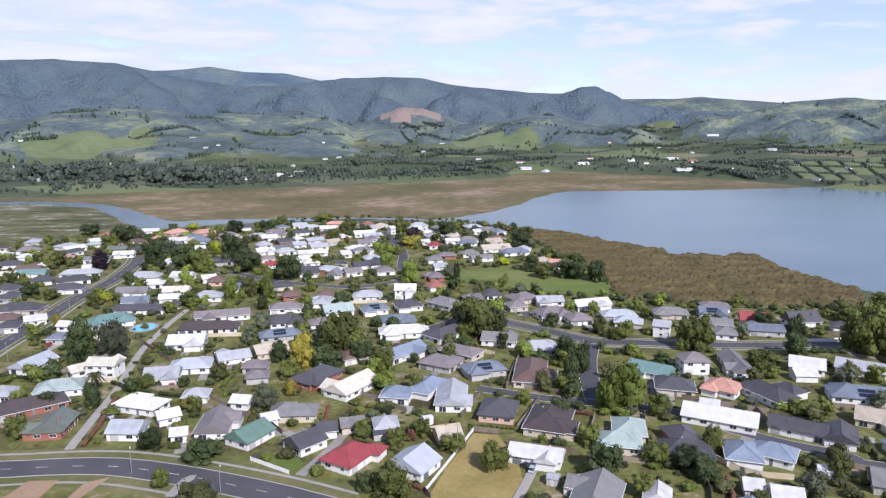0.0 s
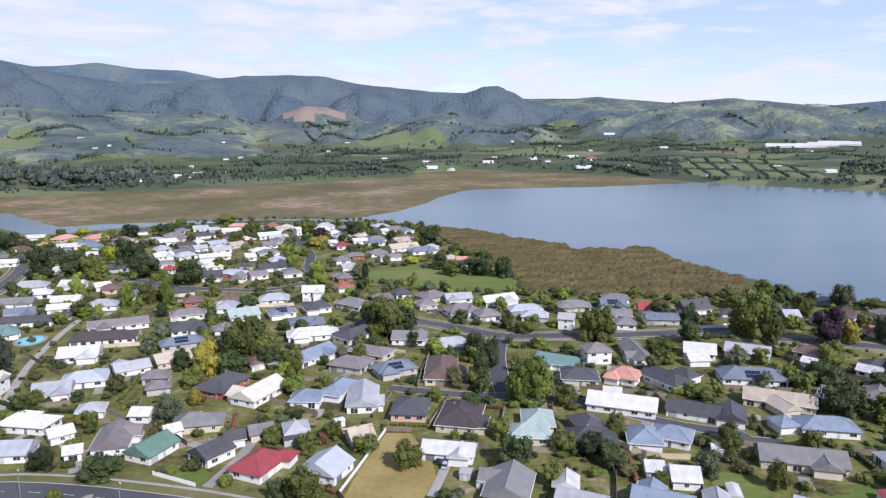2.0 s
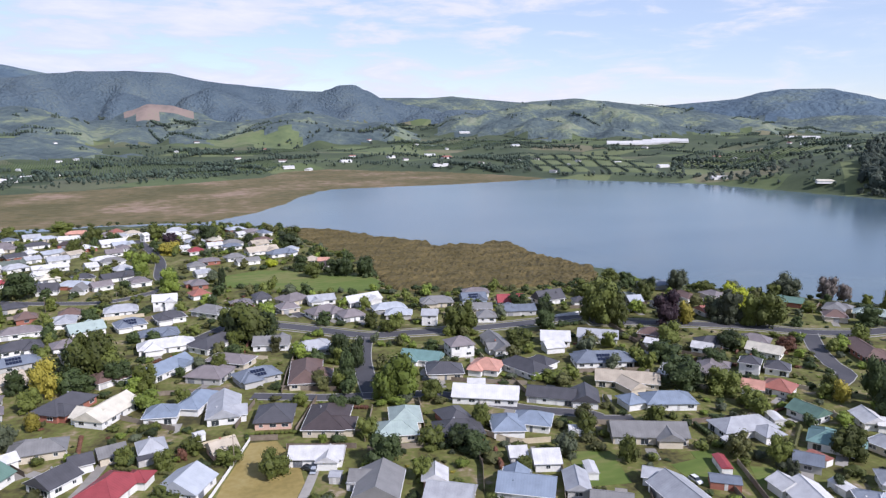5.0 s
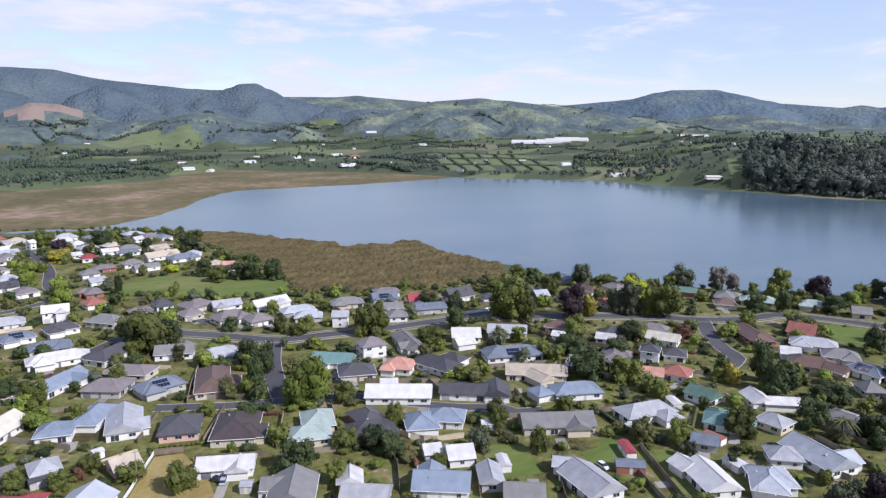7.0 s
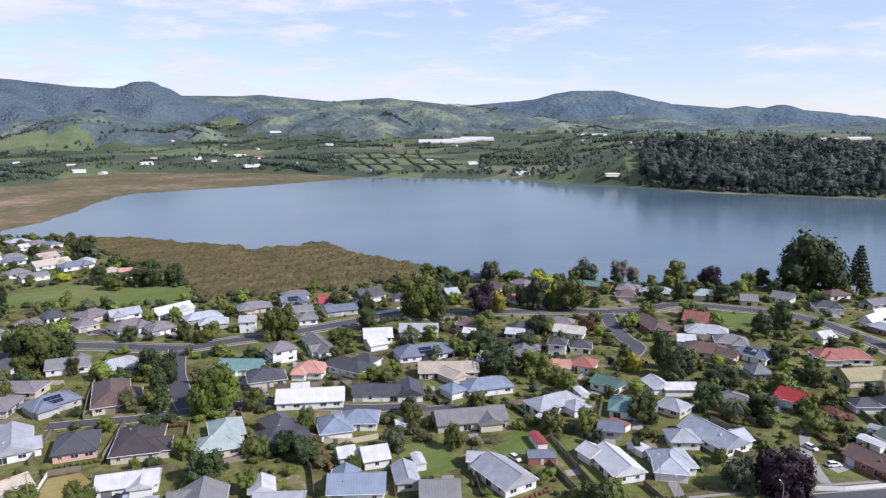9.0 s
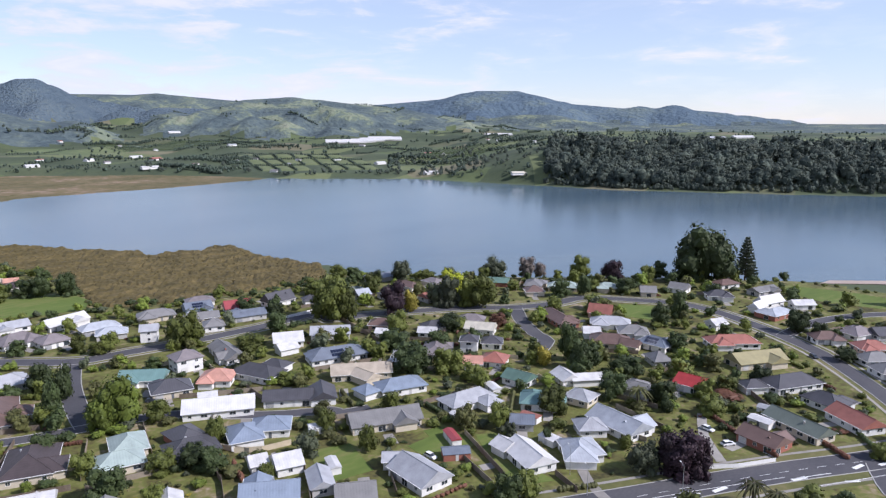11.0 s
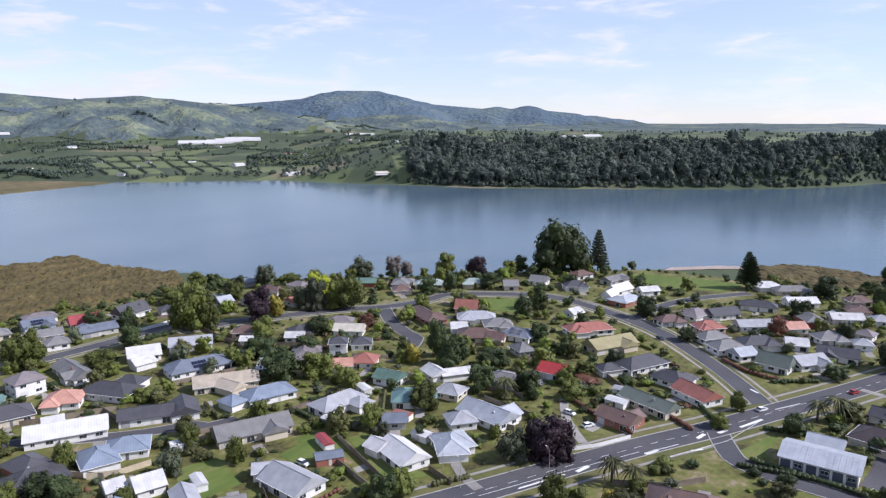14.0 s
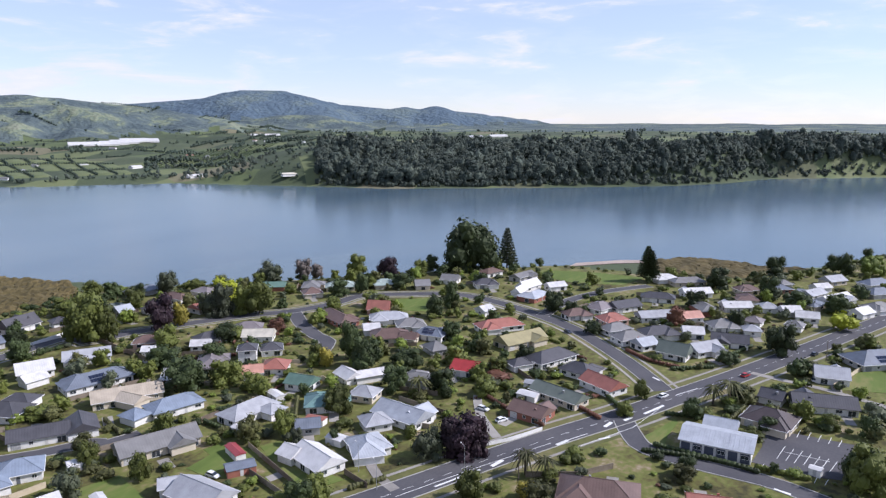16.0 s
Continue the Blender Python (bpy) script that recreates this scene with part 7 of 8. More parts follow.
# ---------------------------------------------------------------- closely packed back sections
def packed_homes(most, seed):
    """Houses on the remaining sections, turned like their neighbours and clear of streets, yards and trunks."""
    rng = random.Random(seed)
    boxes, spots, turns = [], [], []

    def note(o, rot):
        vs = np.array([v.co for c in o.children if c.name.startswith("wall") for v in c.data.vertices])
        boxes.append((np.array(o.matrix_basis.inverted()), vs[:, 0].min() - 0.7, vs[:, 0].max() + 0.7, vs[:, 1].min() - 0.7, vs[:, 1].max() + 0.7))
        spots.append((o.matrix_basis.translation.x, o.matrix_basis.translation.y))
        turns.append(rot)

    for o in [o for o in scene.objects if o.name.split(".")[0] in ("house", "shed", "hall")]:
        note(o, math.degrees(o.matrix_basis.to_euler().z))
    trunks = np.array([(o.matrix_basis.translation.x, o.matrix_basis.translation.y) for o in scene.objects if o.name.split(".")[0] in ("tree", "conifer", "palm")])
    lanes = np.array([(p.x, p.y, w) for line, w in LINES_MADE for p in line])
    yards = [FIELD, PADDOCK, CARPARK, LAWN_A, LAWN_B, LAWN_C, LAWN_D, LAWN_E, LAWN_F, LAWN_G, LAWN_H]
    roofs = ["dark_grey"] * 4 + ["grey"] * 4 + ["light_grey"] * 3 + ["brown"] * 3 + ["mauve"] * 4 + ["slate_blue"] * 3 + ["white"] * 3 + ["pale_blue", "black_brown", "black_brown", "cream", "salmon", "rust", "grey_green", "green", "beige"]
    made = 0
    for _ in range(7000):
        if made >= most:
            break
        a, r = radians(rng.uniform(-33, 90)), math.sqrt(rng.uniform(232 ** 2, 650 ** 2))
        x, y = r * math.sin(a), r * math.cos(a)
        S = np.array(spots)
        d = np.hypot(S[:, 0] - x, S[:, 1] - y)
        k = int(np.argmin(d))
        if not 9.5 < d[k] < 36:
            continue
        rot = turns[k] + rng.choice([0, 0, 90]) + rng.uniform(-6, 6)
        L, W = rng.uniform(10.5, 16), rng.uniform(7.2, 8.6)
        c, s = math.cos(radians(rot)), math.sin(radians(rot))
        U, V = np.meshgrid(np.linspace(-1, 1, 5) * (L * 0.53 + 1.6), np.linspace(-1, 1, 4) * (W * 0.56 + 1.6))
        X, Y = x + U.ravel() * c - V.ravel() * s, y + U.ravel() * s + V.ravel() * c
        if (inside(ESTUARY, X, Y) > -9).any() or (np.hypot(X[:, None] - lanes[:, 0], Y[:, None] - lanes[:, 1]) < lanes[:, 2] + 0.8).any():
            continue
        if any((inside(P, X, Y) > 0).any() for P in yards) or (np.hypot(trunks[:, 0] - x, trunks[:, 1] - y) < 7.0).any():
            continue
        hit = False
        for j in np.argsort(d)[:7]:
            inv, x0, x1, y0, y1 = boxes[j]
            qx, qy = inv[0, 0] * X + inv[0, 1] * Y + inv[0, 3], inv[1, 0] * X + inv[1, 1] * Y + inv[1, 3]
            if ((qx > x0) & (qx < x1) & (qy > y0) & (qy < y1)).any():
                hit = True
                break
        if hit:
            continue
        roof = rng.choice(roofs)
        wall = rng.choice(["white", "white", "cream", "brick", "grey"])
        note(house(round(x, 1), round(y, 1), round(rot), round(L, 1), round(W, 1), roof, wall, style=rng.choice(["hip", "hip", "gable"]), far=True, pitch=0.42), rot)
        made += 1


packed_homes(88, 8)

# ---------------------------------------------------------------- garden growth between the houses
HOMES = [(o.matrix_basis.translation.x, o.matrix_basis.translation.y) for key in ("house", "hall", "shed") for o in scene.objects if o.name.startswith(key)]
HOME_XY = np.array(HOMES)
HOME_BOX = []
for o in [o for o in scene.objects if o.name.startswith("house")]:
    inv = o.matrix_basis.inverted()
    vs = np.array([v.co for c in o.children if c.name.startswith("wall") for v in c.data.vertices])
    HOME_BOX.append((inv, vs[:, 0].min() - 1.0, vs[:, 0].max() + 1.0, vs[:, 1].min() - 1.0, vs[:, 1].max() + 1.0))
ROAD_PTS = np.array([(p.x, p.y, w) for line, w in LINES_MADE for p in line])
OPEN = [FIELD, PADDOCK, CARPARK, LAWN_A, LAWN_B, LAWN_C, LAWN_D, LAWN_E, LAWN_F, LAWN_G, LAWN_H]


def free(x, y, gap):
    d = np.hypot(HOME_XY[:, 0] - x, HOME_XY[:, 1] - y)
    for k in np.argsort(d)[:5]:
        if d[k] < 24 and k < len(HOME_BOX):
            inv, x0, x1, y0, y1 = HOME_BOX[k]
            q = inv @ Vector((x, y, 0))
            if x0 - gap < q.x < x1 + gap and y0 - gap < q.y < y1 + gap:
                return False
    if (np.hypot(ROAD_PTS[:, 0] - x, ROAD_PTS[:, 1] - y) < ROAD_PTS[:, 2] + gap + 0.5).any():
        return False
    xx, yy = np.array([x]), np.array([y])
    return inside(ESTUARY, xx, yy)[0] < -5 and all(inside(P, xx, yy)[0] < -gap for P in OPEN)


LEAF_KEYS = list(LEAF)
POOLS = {"tree": [], "shrub": []}


def joined_plants(name, rows, label, category):
    """The plants too many or too small to tell apart, as one mesh."""
    V, F, I, base = [], [], [], 0
    store = {}
    for me, m, leaf in rows:
        if me.name not in store:
            v, f = np.zeros(len(me.vertices) * 3), np.zeros(len(me.polygons) * 3, np.int32)
            me.vertices.foreach_get("co", v)
            me.loops.foreach_get("vertex_index", f)
            store[me.name] = v.reshape(-1, 3), f.reshape(-1, 3)
        v, f = store[me.name]
        M = np.array(m)
        V.append(v @ M[:3, :3].T + M[:3, 3])
        F.append(f + base)
        I.append(np.full(len(f), LEAF_KEYS.index(leaf)))
        base += len(v)
    me = quick_mesh(name, np.concatenate(V), np.concatenate(F), [LEAF[k] for k in LEAF_KEYS], np.concatenate(I), smooth=False)
    return tagged(new(name, me), label, category, kind="stuff")


grow = random.Random(2024)
# paved yards and fences beside the nearer houses
for o in [o for o in scene.objects if o.name.startswith("house")]:
    x, y = o.matrix_basis.translation.x, o.matrix_basis.translation.y
    if math.hypot(x, y) > 400:
        continue
    _, x0, x1, y0, y1 = HOME_BOX[[tuple(h) for h in HOMES].index((x, y))]
    m = o.matrix_basis
    side = grow.choice([-1, 1])
    u, v = grow.uniform(x0 + 2, x1 - 4), (y1 if side > 0 else y0) - side * 0.9
    quad = [m @ Vector(q) for q in ((u, v, 0), (u + 3.2, v, 0), (u + 3.2, v + side * 7, 0), (u, v + side * 7, 0))]
    c = sum(quad, Vector()) / 4 + (quad[2] - quad[1]) * 0.3
    if free(c.x, c.y, 0.3):
        patch("paved_yard", [(q.x, q.y) for q in quad], 0.03, M_CONCRETE, "pale concrete driveway pad beside a house", "driveway")
    if grow.random() < 0.62:
        v = (y0 - 3.0) if side > 0 else (y1 + 3.0)
        a, b = m @ Vector((x0 - 2, v, 0)), m @ Vector((x1 + 2, v, 0))
        if all(free(*(a.lerp(b, t).xy), 0.2) for t in (0, 0.25, 0.5, 0.75, 1)):
            LINES_MADE.append(([a.lerp(b, t) for t in (0, 0.2, 0.4, 0.6, 0.8, 1)], 0.2))
            fence([(round(a.x, 2), round(a.y, 2)), (round(b.x, 2), round(b.y, 2))], 1.7, grow.choice(["timber", "timber", "timber", "pale"]))
leaf_pick = ["mid"] * 6 + ["dark"] * 5 + ["bright"] * 3 + ["olive"] * 3 + ["grey"] * 2
made = tries = 0
while made < 2900 and tries < 42000:
    tries += 1
    a, r = radians(grow.uniform(-36, 96)), math.sqrt(grow.uniform(142 ** 2, 670 ** 2))
    x, y = r * math.sin(a), r * math.cos(a)
    near_home = (np.hypot(HOME_XY[:, 0] - x, HOME_XY[:, 1] - y) < 30).any()
    if not near_home or not free(x, y, 0.6):
        continue
    made += 1
    h, leaf = grow.uniform(1.1, 3.8), grow.choice(leaf_pick)
    w = h * grow.uniform(1.0, 1.7)
    if grow.random() < (0.08 if r < 235 else 0.17):
        h = grow.uniform(3.5, 6.0) if r < 235 else grow.uniform(4.5, 8.5)
        w = h * grow.uniform(0.7, 1.1)
        if r < 235:
            tree(x, y, h, w, leaf, grow.choice(["round", "round", "wide", "tall"]))
        else:
            POOLS["tree"].append((CROWNS["light"][grow.randrange(4)], pose(x, y, -0.06 * h, 0, 0, grow.uniform(0, 360)) @ Matrix.Diagonal((w / 0.9, w / 0.9, h * 1.05, 1)), leaf))
    elif r < 225:
        shrub(x, y, h, w, leaf)
    else:
        POOLS["shrub"].append((LIGHT_SHRUBS[grow.randrange(5)], pose(x, y, -0.05, 0, 0, grow.uniform(0, 360)) @ Matrix.Diagonal((w, w, h, 1)), leaf))

# clipped hedges at the ends of some gardens
planted = 0
for o in [o for o in scene.objects if o.name.startswith("house")]:
    x, y = o.matrix_basis.translation.x, o.matrix_basis.translation.y
    if math.hypot(x, y) > 330 or planted >= 45 or grow.random() < 0.4:
        continue
    _, x0, x1, y0, y1 = HOME_BOX[[tuple(h) for h in HOMES].index((x, y))]
    u = grow.choice([x0 - 2.2, x1 + 2.2])
    a, b = o.matrix_basis @ Vector((u, y0 - 1, 0)), o.matrix_basis @ Vector((u, y1 + 1, 0))
    if all(free(*(a.lerp(b, t).xy), 0.3) for t in (0, 0.25, 0.5, 0.75, 1)):
        planted += 1
        hedge([(a.x, a.y), (b.x, b.y)], grow.uniform(1.0, 2.0), 1.1, grow.choice(["dark", "mid", "olive", "rust"]))

# low beds, tufts and small bushes on the lawns
made = tries = 0
while made < 1000 and tries < 9000:
    tries += 1
    a, r = radians(grow.uniform(-36, 96)), math.sqrt(grow.uniform(142 ** 2, 420 ** 2))
    x, y = r * math.sin(a), r * math.cos(a)
    if not (np.hypot(HOME_XY[:, 0] - x, HOME_XY[:, 1] - y) < 24).any() or not free(x, y, 0.1):
        continue
    made += 1
    h = grow.uniform(0.5, 1.5)
    w = h * grow.uniform(1.2, 2.2)
    POOLS["shrub"].append((LIGHT_SHRUBS[grow.randrange(5)], pose(x, y, -0.05, 0, 0, grow.uniform(0, 360)) @ Matrix.Diagonal((w, w * grow.uniform(0.7, 1.8), h, 1)), grow.choice(leaf_pick + ["rust", "yellow", "dark", "dark"])))

# bushes along the lake bank, behind the last gardens
P = ESTUARY[:34]
for (ax, ay), (bx, by) in zip(P[6:-1], P[7:]):
    n = int(math.hypot(bx - ax, by - ay) / 6.5)
    for k in range(n):
        t = (k + grow.random()) / max(1, n)
        x, y = ax + (bx - ax) * t, ay + (by - ay) * t
        s = 5.0 + grow.uniform(0, 8)
        x, y = x - s * x / math.hypot(x, y), y - s * y / math.hypot(x, y)
        h = grow.uniform(1.6, 4.2)
        w = h * grow.uniform(1.1, 1.6)
        POOLS["shrub"].append((LIGHT_SHRUBS[grow.randrange(5)], pose(x, y, -0.35, 0, 0, grow.uniform(0, 360)) @ Matrix.Diagonal((w, w, h, 1)), grow.choice(["dark", "dark", "mid", "olive", "mid"])))
joined_plants("garden_shrubs", POOLS["shrub"], "mixed green garden shrubs between the distant houses", "shrubs")
joined_plants("garden_trees", POOLS["tree"], "mixed green garden trees between the distant houses", "trees")


# ---------------------------------------------------------------- far shore: woods, shelter belts, orchards, farms
def joined_crowns(name, spots, material, label, seed, sub=1, lobes=4, category="woods", sprays=0):
    """Many rough crowns in one mesh: lumps of leaf masses with gaps, one after another along the land."""
    rng = np.random.RandomState(seed)
    bm = bmesh.new()
    protos = []
    for k in range(6):
        b = bmesh.new()
        q = random.Random(seed * 9 + k)
        parts = [((0, 0, 0.5), (0.34, 0.34, 0.40))]
        for j in range(lobes):
            parts.append(((0.25 * math.cos(j * 1.3 + k), 0.25 * math.sin(j * 1.3 + k), q.uniform(0.3, 0.85)), (0.19, 0.19, 0.17)))
        for j, (c, r) in enumerate(parts):
            blob(b, c, tuple(v * 0.86 for v in r), k * 7 + j + seed, sub if j == 0 else 1, 0.45)
        if sprays:
            leaves(b, parts, sprays, 0.062, q)
            bmesh.ops.triangulate(b, faces=b.faces[:])
        b.verts.index_update()
        vs = np.array([v.co for v in b.verts])
        fs = np.array([[v.index for v in f.verts] for f in b.faces])
        protos.append((vs, fs))
        b.free()
    bm.free()
    V, F, base = [], [], 0
    for i, (x, y, z, h, w) in enumerate(spots):
        vs, fs = protos[i % 6]
        a = rng.uniform(0, 6.28)
        c, s = math.cos(a), math.sin(a)
        q = np.stack([(vs[:, 0] * c - vs[:, 1] * s) * w + x, (vs[:, 0] * s + vs[:, 1] * c) * w + y, vs[:, 2] * h + z], 1)
        V.append(q)
        F.append(fs + base)
        base += len(vs)
    me = quick_mesh(name, np.concatenate(V), np.concatenate(F), [material], smooth=False)
    return tagged(new(name, me), label, category, kind="stuff")


# woods across the lake: dark green with a little bluish haze painted in
M_HAZED_WOODS = mat("native_woods", [(0.030, 0.043, 0.036), (0.058, 0.074, 0.058), (0.098, 0.112, 0.080)], scale=0.05, rough=0.85, bump=0.5, fine=12)
M_SHELTER = mat("shelter_trees", [(0.030, 0.045, 0.036), (0.048, 0.068, 0.050), (0.075, 0.096, 0.062)], scale=0.02, rough=0.9, bump=0.5, fine=14)
M_ORCHARD = mat("orchard_rows", [(0.04, 0.062, 0.032), (0.065, 0.092, 0.042), (0.095, 0.12, 0.055)], scale=0.02, rough=0.9, bump=0.4, fine=14)

by_island(M_HAZED_WOODS, 0.7)
by_island(M_SHELTER, 0.9)


def ground_z(x, y):
    return land(np.array([x]), np.array([y]))[0][0]


wood = []
rw = np.random.RandomState(5)
# steep wooded bank across the lake
A = np.radians(rw.uniform(50.0, 106, 5300))
R = rw.uniform(0, 1, 5300) ** 1.5 * 250
sx, sy = np.sin(A), np.cos(A)
edge = np.zeros(5300)
for rr in np.arange(850, 1560, 8.0):
    wet = inside(ESTUARY, sx * rr, sy * rr) > -3
    edge = np.where(wet, rr, edge)
X, Y = sx * (edge + 1 + R), sy * (edge + 1 + R)
Z = land(X, Y)[0]
clear = wob(X, Y, 260, 31) > 0.4
swell = 1 + 0.28 * wob(X, Y, 150, 12)
open_top = (np.degrees(A) > 74) & (np.degrees(A) < 84.5) & (R > 125)
for x, y, z, r, cl, sw, op in zip(X, Y, Z, R, clear, swell, open_top):
    if (r > 130 and cl) or z < -2.9 or op:
        continue
    h = rw.uniform(12, 24) * sw * (1.3 if rw.uniform() < 0.15 else 1.0) if r > 12 else rw.uniform(5, 13)
    wood.append((x, y, z - 1.0, h, h * rw.uniform(0.7, 1.05)))
joined_crowns("far_woods", wood, M_HAZED_WOODS, "dense dark native woods on the steep far bank", 11, lobes=2, sprays=90)

belts, orch, clumps = [], [], []
# shelter belts: straight rows of trees between paddocks
for _ in range(330):
    a, r = radians(rw.uniform(-40, 62)), rw.uniform(1150, 2800)
    x, y = r * math.sin(a), r * math.cos(a)
    turn = 0.45 + (math.pi / 2 if rw.uniform() < 0.35 else 0) + rw.uniform(-0.12, 0.12)
    L = rw.uniform(60, 260)
    h = rw.uniform(6, 14)
    for k in range(int(L / 7)):
        px_, py_ = x + math.cos(turn) * k * 7, y + math.sin(turn) * k * 7
        belts.append((px_, py_, h * rw.uniform(0.75, 1.15)))
# loose clumps and gully scrub
for _ in range(800):
    a, r = radians(rw.uniform(-42, 95)), rw.uniform(1130, 3100)
    x, y = r * math.sin(a), r * math.cos(a)
    for k in range(rw.randint(1, 7)):
        clumps.append((x + rw.normal(0, 14), y + rw.normal(0, 14), rw.uniform(4, 13)))
# trees along the far water's edge
SHORE = ESTUARY[37:66]
for (ax, ay), (bx, by) in zip(SHORE[:-1], SHORE[1:]):
    for k in range(int(math.hypot(bx - ax, by - ay) / 5)):
        t = rw.uniform()
        x, y = ax + (bx - ax) * t, ay + (by - ay) * t
        s = 1 + rw.uniform(10, 70) / math.hypot(x, y)
        clumps.append((x * s, y * s, rw.uniform(3.5, 9)))


def gully(x, y):
    return wob(np.array([x]), np.array([y]), 420, 61)[0] > 0.15


def on_land(rows, keep_vines=True):
    if keep_vines:
        rows = [p for p in rows if not (26.3 < math.degrees(math.atan2(p[0], p[1])) < 37.2 and 1255 < math.hypot(p[0], p[1]) < 1625)]
    q = np.array(rows)
    z, cover = land(q[:, 0], q[:, 1])
    e = inside(ESTUARY, q[:, 0], q[:, 1])
    rr = np.hypot(q[:, 0], q[:, 1])
    return [(x, y, zz - 0.6, h, h * 0.95) for (x, y, h), zz, ee, r, cv in zip(rows, z, e, rr, cover) if ee < -6 and r < 4700 and (cv == 0 or (cv == 2 and gully(x, y)))]


joined_crowns("shelter_belts", on_land(belts), M_SHELTER, "dark shelter belts of trees between paddocks", 21, sub=1, lobes=2)
joined_crowns("scattered_trees", on_land(clumps), M_SHELTER, "scattered dark trees over the far farmland", 22, sub=1, lobes=2)
# dark tree groups on the west shore and fruit rows in the orchard blocks
groves = []
groves += [(-453 + rw.normal(0, 31), 1124 + rw.normal(0, 19), 31 * rw.uniform(0.6, 1.1)) for _ in range(40)]
groves += [(-371 + rw.normal(0, 26), 1166 + rw.normal(0, 16), 26 * rw.uniform(0.6, 1.1)) for _ in range(30)]
groves += [(-631 + rw.normal(0, 30), 1160 + rw.normal(0, 18), 29 * rw.uniform(0.6, 1.1)) for _ in range(30)]
groves += [(-565 + rw.normal(0, 72), 1180 + rw.normal(0, 43), 14 * rw.uniform(0.6, 1.1)) for _ in range(26)]
groves += [(-324 + rw.normal(0, 48), 1131 + rw.normal(0, 29), 12 * rw.uniform(0.6, 1.1)) for _ in range(40)]
groves += [(-404 + rw.normal(0, 72), 1098 + rw.normal(0, 43), 11 * rw.uniform(0.6, 1.1)) for _ in range(50)]
groves += [(-678 + rw.normal(0, 84), 1160 + rw.normal(0, 50), 14 * rw.uniform(0.6, 1.1)) for _ in range(40)]
groves += [(361 + rw.normal(0, 54), 1295 + rw.normal(0, 32), 17 * rw.uniform(0.6, 1.1)) for _ in range(40)]
groves += [(457 + rw.normal(0, 72), 1213 + rw.normal(0, 43), 10.5 * rw.uniform(0.6, 1.1)) for _ in range(60)]
groves += [(507 + rw.normal(0, 54), 1127 + rw.normal(0, 32), 10.5 * rw.uniform(0.6, 1.1)) for _ in range(50)]
groves += [(595 + rw.normal(0, 54), 1056 + rw.normal(0, 32), 10.5 * rw.uniform(0.6, 1.1)) for _ in range(50)]
groves += [(-169 + rw.normal(0, 72), 2514 + rw.normal(0, 43), 19 * rw.uniform(0.6, 1.1)) for _ in range(60)]
groves += [(-226 + rw.normal(0, 108), 2269 + rw.normal(0, 65), 12 * rw.uniform(0.6, 1.1)) for _ in range(60)]
groves += [(351 + rw.normal(0, 72), 2495 + rw.normal(0, 43), 19 * rw.uniform(0.6, 1.1)) for _ in range(50)]
groves += [(410 + rw.normal(0, 96), 1998 + rw.normal(0, 58), 14 * rw.uniform(0.6, 1.1)) for _ in range(60)]
groves += [(741 + rw.normal(0, 54), 944 + rw.normal(0, 32), 10.5 * rw.uniform(0.6, 1.1)) for _ in range(40)]
groves += [(900 + rw.normal(0, 96), 881 + rw.normal(0, 58), 10.5 * rw.uniform(0.6, 1.1)) for _ in range(60)]
groves += [(1340 + rw.normal(0, 16), 2343 + rw.normal(0, 10), 17 * rw.uniform(0.7, 1.2)) for _ in range(16)]
groves += [(976 + rw.normal(0, 108), 1139 + rw.normal(0, 65), 10.5 * rw.uniform(0.6, 1.1)) for _ in range(90)]
joined_crowns("far_groves", on_land(groves), M_HAZED_WOODS, "tall dark tree groves along the far shore", 24, sprays=70)
ORCHARDS = []
ORCHARDS.append((-95, 1393, 0.1, 504, 240, 11))
ORCHARDS.append((-352, 1540, 0.15, 360, 192, 11))
ORCHARDS.append((-688, 1771, 0.0, 456, 240, 12))
ORCHARDS.append((699, 1870, 0.2, 360, 192, 12))
ORCHARDS.append((1052, 1157, 0.5, 360, 180, 11))
ORCHARDS.append((93, 1754, 0.1, 312, 144, 11))
rows = []
for (cx, cy, turn, L, W, gap) in ORCHARDS:
    c, s = math.cos(turn), math.sin(turn)
    for v in np.arange(-W / 2, W / 2, gap):
        for u in np.arange(-L / 2, L / 2, 4.5):
            rows.append((cx + u * c - v * s, cy + u * s + v * c, 3.2))
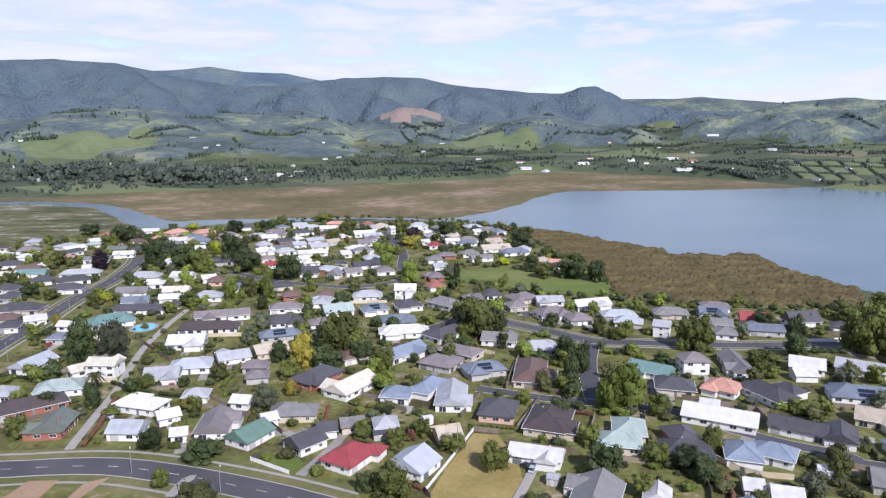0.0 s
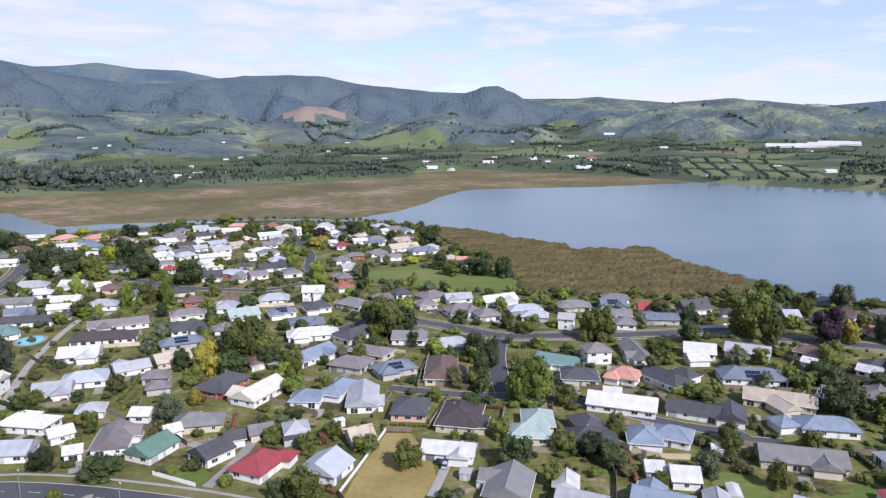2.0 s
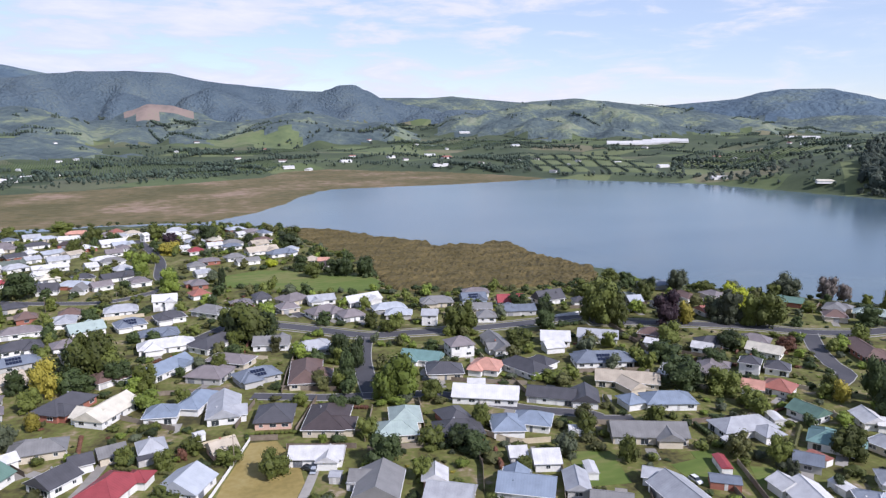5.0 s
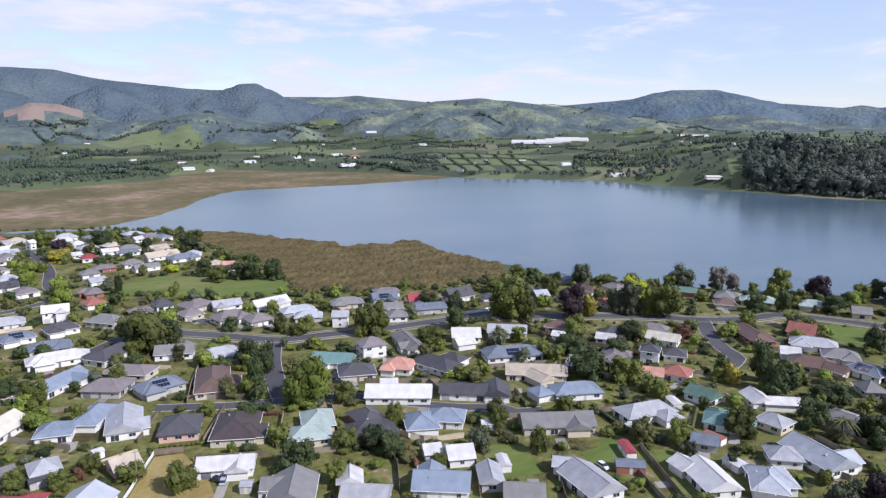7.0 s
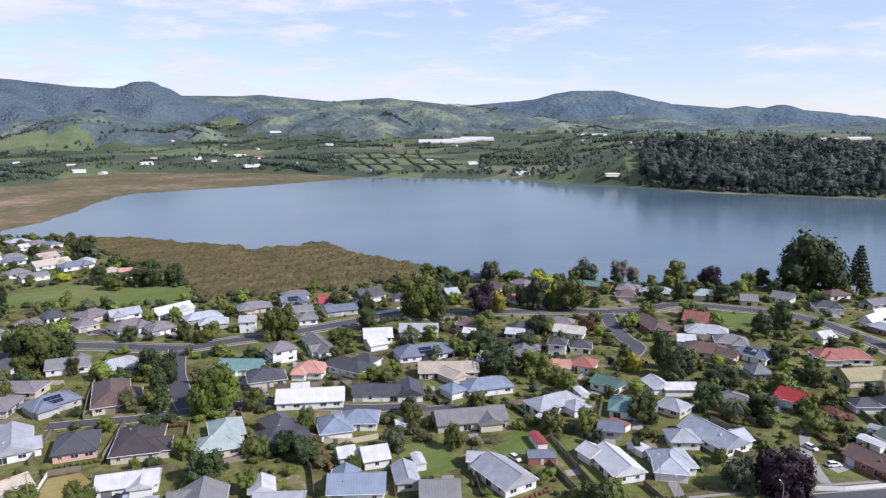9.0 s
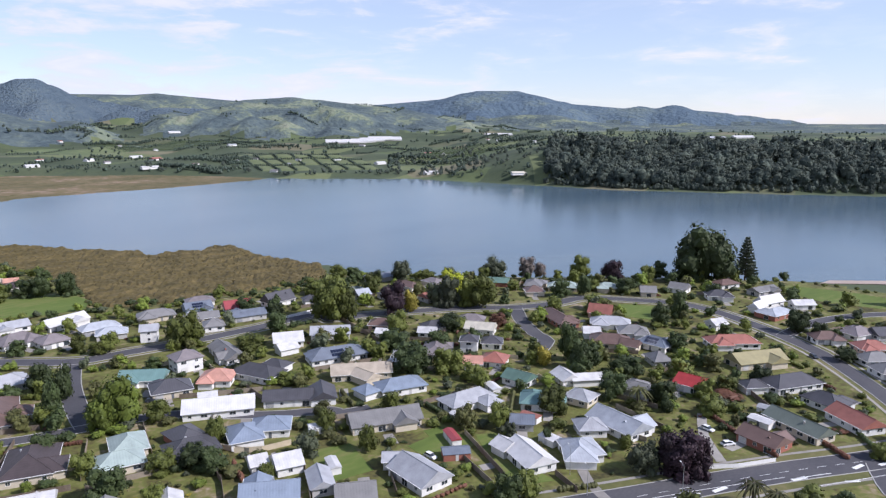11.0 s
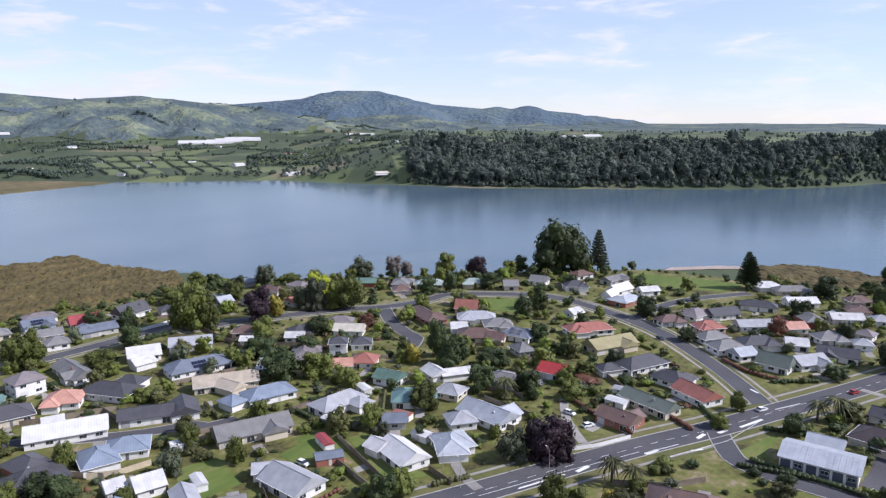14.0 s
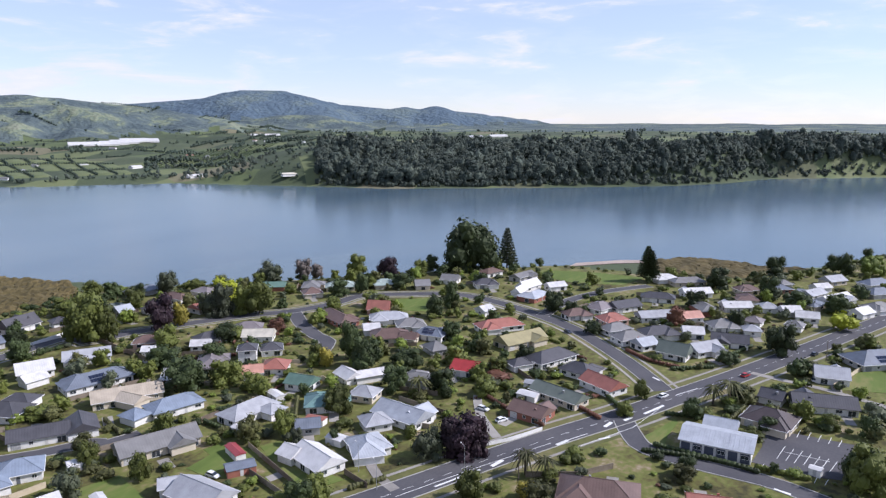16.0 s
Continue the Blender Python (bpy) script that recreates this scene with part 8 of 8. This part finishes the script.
# sloping vine blocks under a pale green canopy, parted by tall clipped hedges
M_CANOPY = mat("vine_canopy", [(0.085, 0.11, 0.05), (0.12, 0.145, 0.062), (0.16, 0.175, 0.085)], scale=0.05, rough=0.9, bump=0.5, fine=9, stretch=(0.4, 2.5, 1))
hedge_rows = []
for k in range(7):
    a0, a1 = 27.2 + k * 1.35, 28.45 + k * 1.35
    for r0, r1 in ((1300, 1395), (1420, 1520), (1545, 1600)):
        if (k in (0, 6) and r0 > 1500) or (k == 3 and r0 == 1300):
            continue
        U, V = np.meshgrid(np.radians(np.linspace(a0, a1, 6)), np.linspace(r0, r1, 9), indexing="ij")
        U = U - np.radians((V - 1300) * 0.006)
        bx, by = np.sin(U) * V, np.cos(U) * V
        bz = land(bx, by)[0] + 2.4
        bz[0], bz[-1], bz[:, 0], bz[:, -1] = bz[0] - 2.6, bz[-1] - 2.6, bz[:, 0] - 2.6, bz[:, -1] - 2.6
        ia, ja = np.meshgrid(np.arange(5), np.arange(8), indexing="ij")
        fa = (ia * 9 + ja).ravel()
        me = quick_mesh("vine_block", np.stack([bx, by, bz], -1).reshape(-1, 3), np.stack([fa, fa + 1, fa + 10, fa + 9], 1), [M_CANOPY])
        tagged(new("vine_block", me), "pale green vine canopy block between clipped hedges", "orchard", group="vine blocks")
        for t in np.linspace(0, 1, 26):
            hedge_rows.append((bx[0, 0] + (bx[0, -1] - bx[0, 0]) * t, by[0, 0] + (by[0, -1] - by[0, 0]) * t, 5.5))
        for t in np.linspace(0, 1, 9):
            hedge_rows.append((bx[0, -1] + (bx[-1, -1] - bx[0, -1]) * t, by[0, -1] + (by[-1, -1] - by[0, -1]) * t + 8, 6.5))
joined_crowns("orchard_hedges", on_land(hedge_rows, False), M_SHELTER, "tall dark clipped hedges round vine blocks", 27, sub=1, lobes=1, category="hedges")
joined_crowns("orchard_rows", on_land(rows), M_ORCHARD, "even green orchard rows on the far shore", 25, sub=1, lobes=0, category="orchard")


def farmhouse(x, y, rot, L, W, roof):
    z = ground_z(x, y)
    root = tagged(empty("farmhouse", x, y, rot, z), f"small distant farm building with {roof.replace('_', ' ')} roof", "farm building", group="farm buildings")
    bm = bmesh.new()
    box(bm, 0, 0, 1.2, L, W, 3.6)
    part("wall", bm, WALL["white"], root)
    bm = bmesh.new()
    roof_faces(bm, L, W, 3.0, "gable", Matrix.Identity(4), over=0.5, pitch=0.4)
    part("roof", bm, ROOF[roof], root)


for _ in range(60):
    a, r = radians(rw.uniform(-38, 60)), rw.uniform(1180, 2050)
    x, y = r * math.sin(a), r * math.cos(a)
    if inside(ESTUARY, np.array([x]), np.array([y]))[0] < -25:
        farmhouse(x, y, rw.uniform(0, 180), rw.uniform(8, 17), rw.uniform(6, 9), ["white", "light_grey", "grey", "grey", "mauve", "rust", "brown"][rw.randint(7)])
farmhouse(-275, 1221, 20, 30, 14, 'white')
farmhouse(-260, 1266, 20, 18, 10, 'white')
farmhouse(166, 1410, 10, 22, 12, 'white')
farmhouse(205, 1405, 60, 20, 10, 'white')
farmhouse(295, 1479, 10, 24, 12, 'white')
farmhouse(454, 1320, 0, 30, 12, 'white')
farmhouse(531, 1505, 20, 22, 16, 'rust')
farmhouse(535, 1639, 0, 26, 12, 'white')
farmhouse(405, 1519, 30, 20, 10, 'white')
farmhouse(830, 2179, 0, 36, 14, 'white')
farmhouse(800, 1715, 0, 22, 12, 'light_grey')
farmhouse(851, 1147, 0, 22, 12, 'white')
farmhouse(791, 918, -20, 26, 12, 'white')
farmhouse(822, 743, -30, 24, 10, 'cream')
farmhouse(1653, 1588, -30, 90, 20, 'white')
farmhouse(1891, 895, -30, 60, 20, 'white')
farmhouse(1857, 963, -30, 70, 20, 'light_grey')
farmhouse(1103, 1683, -30, 70, 34, 'white')
farmhouse(1127, 1677, -30, 70, 34, 'white')
farmhouse(1155, 1676, -30, 70, 34, 'white')
farmhouse(1180, 1669, -30, 70, 34, 'white')
farmhouse(1204, 1661, -30, 70, 34, 'white')
farmhouse(1234, 1660, -30, 70, 34, 'white')
farmhouse(1259, 1651, -30, 70, 34, 'white')
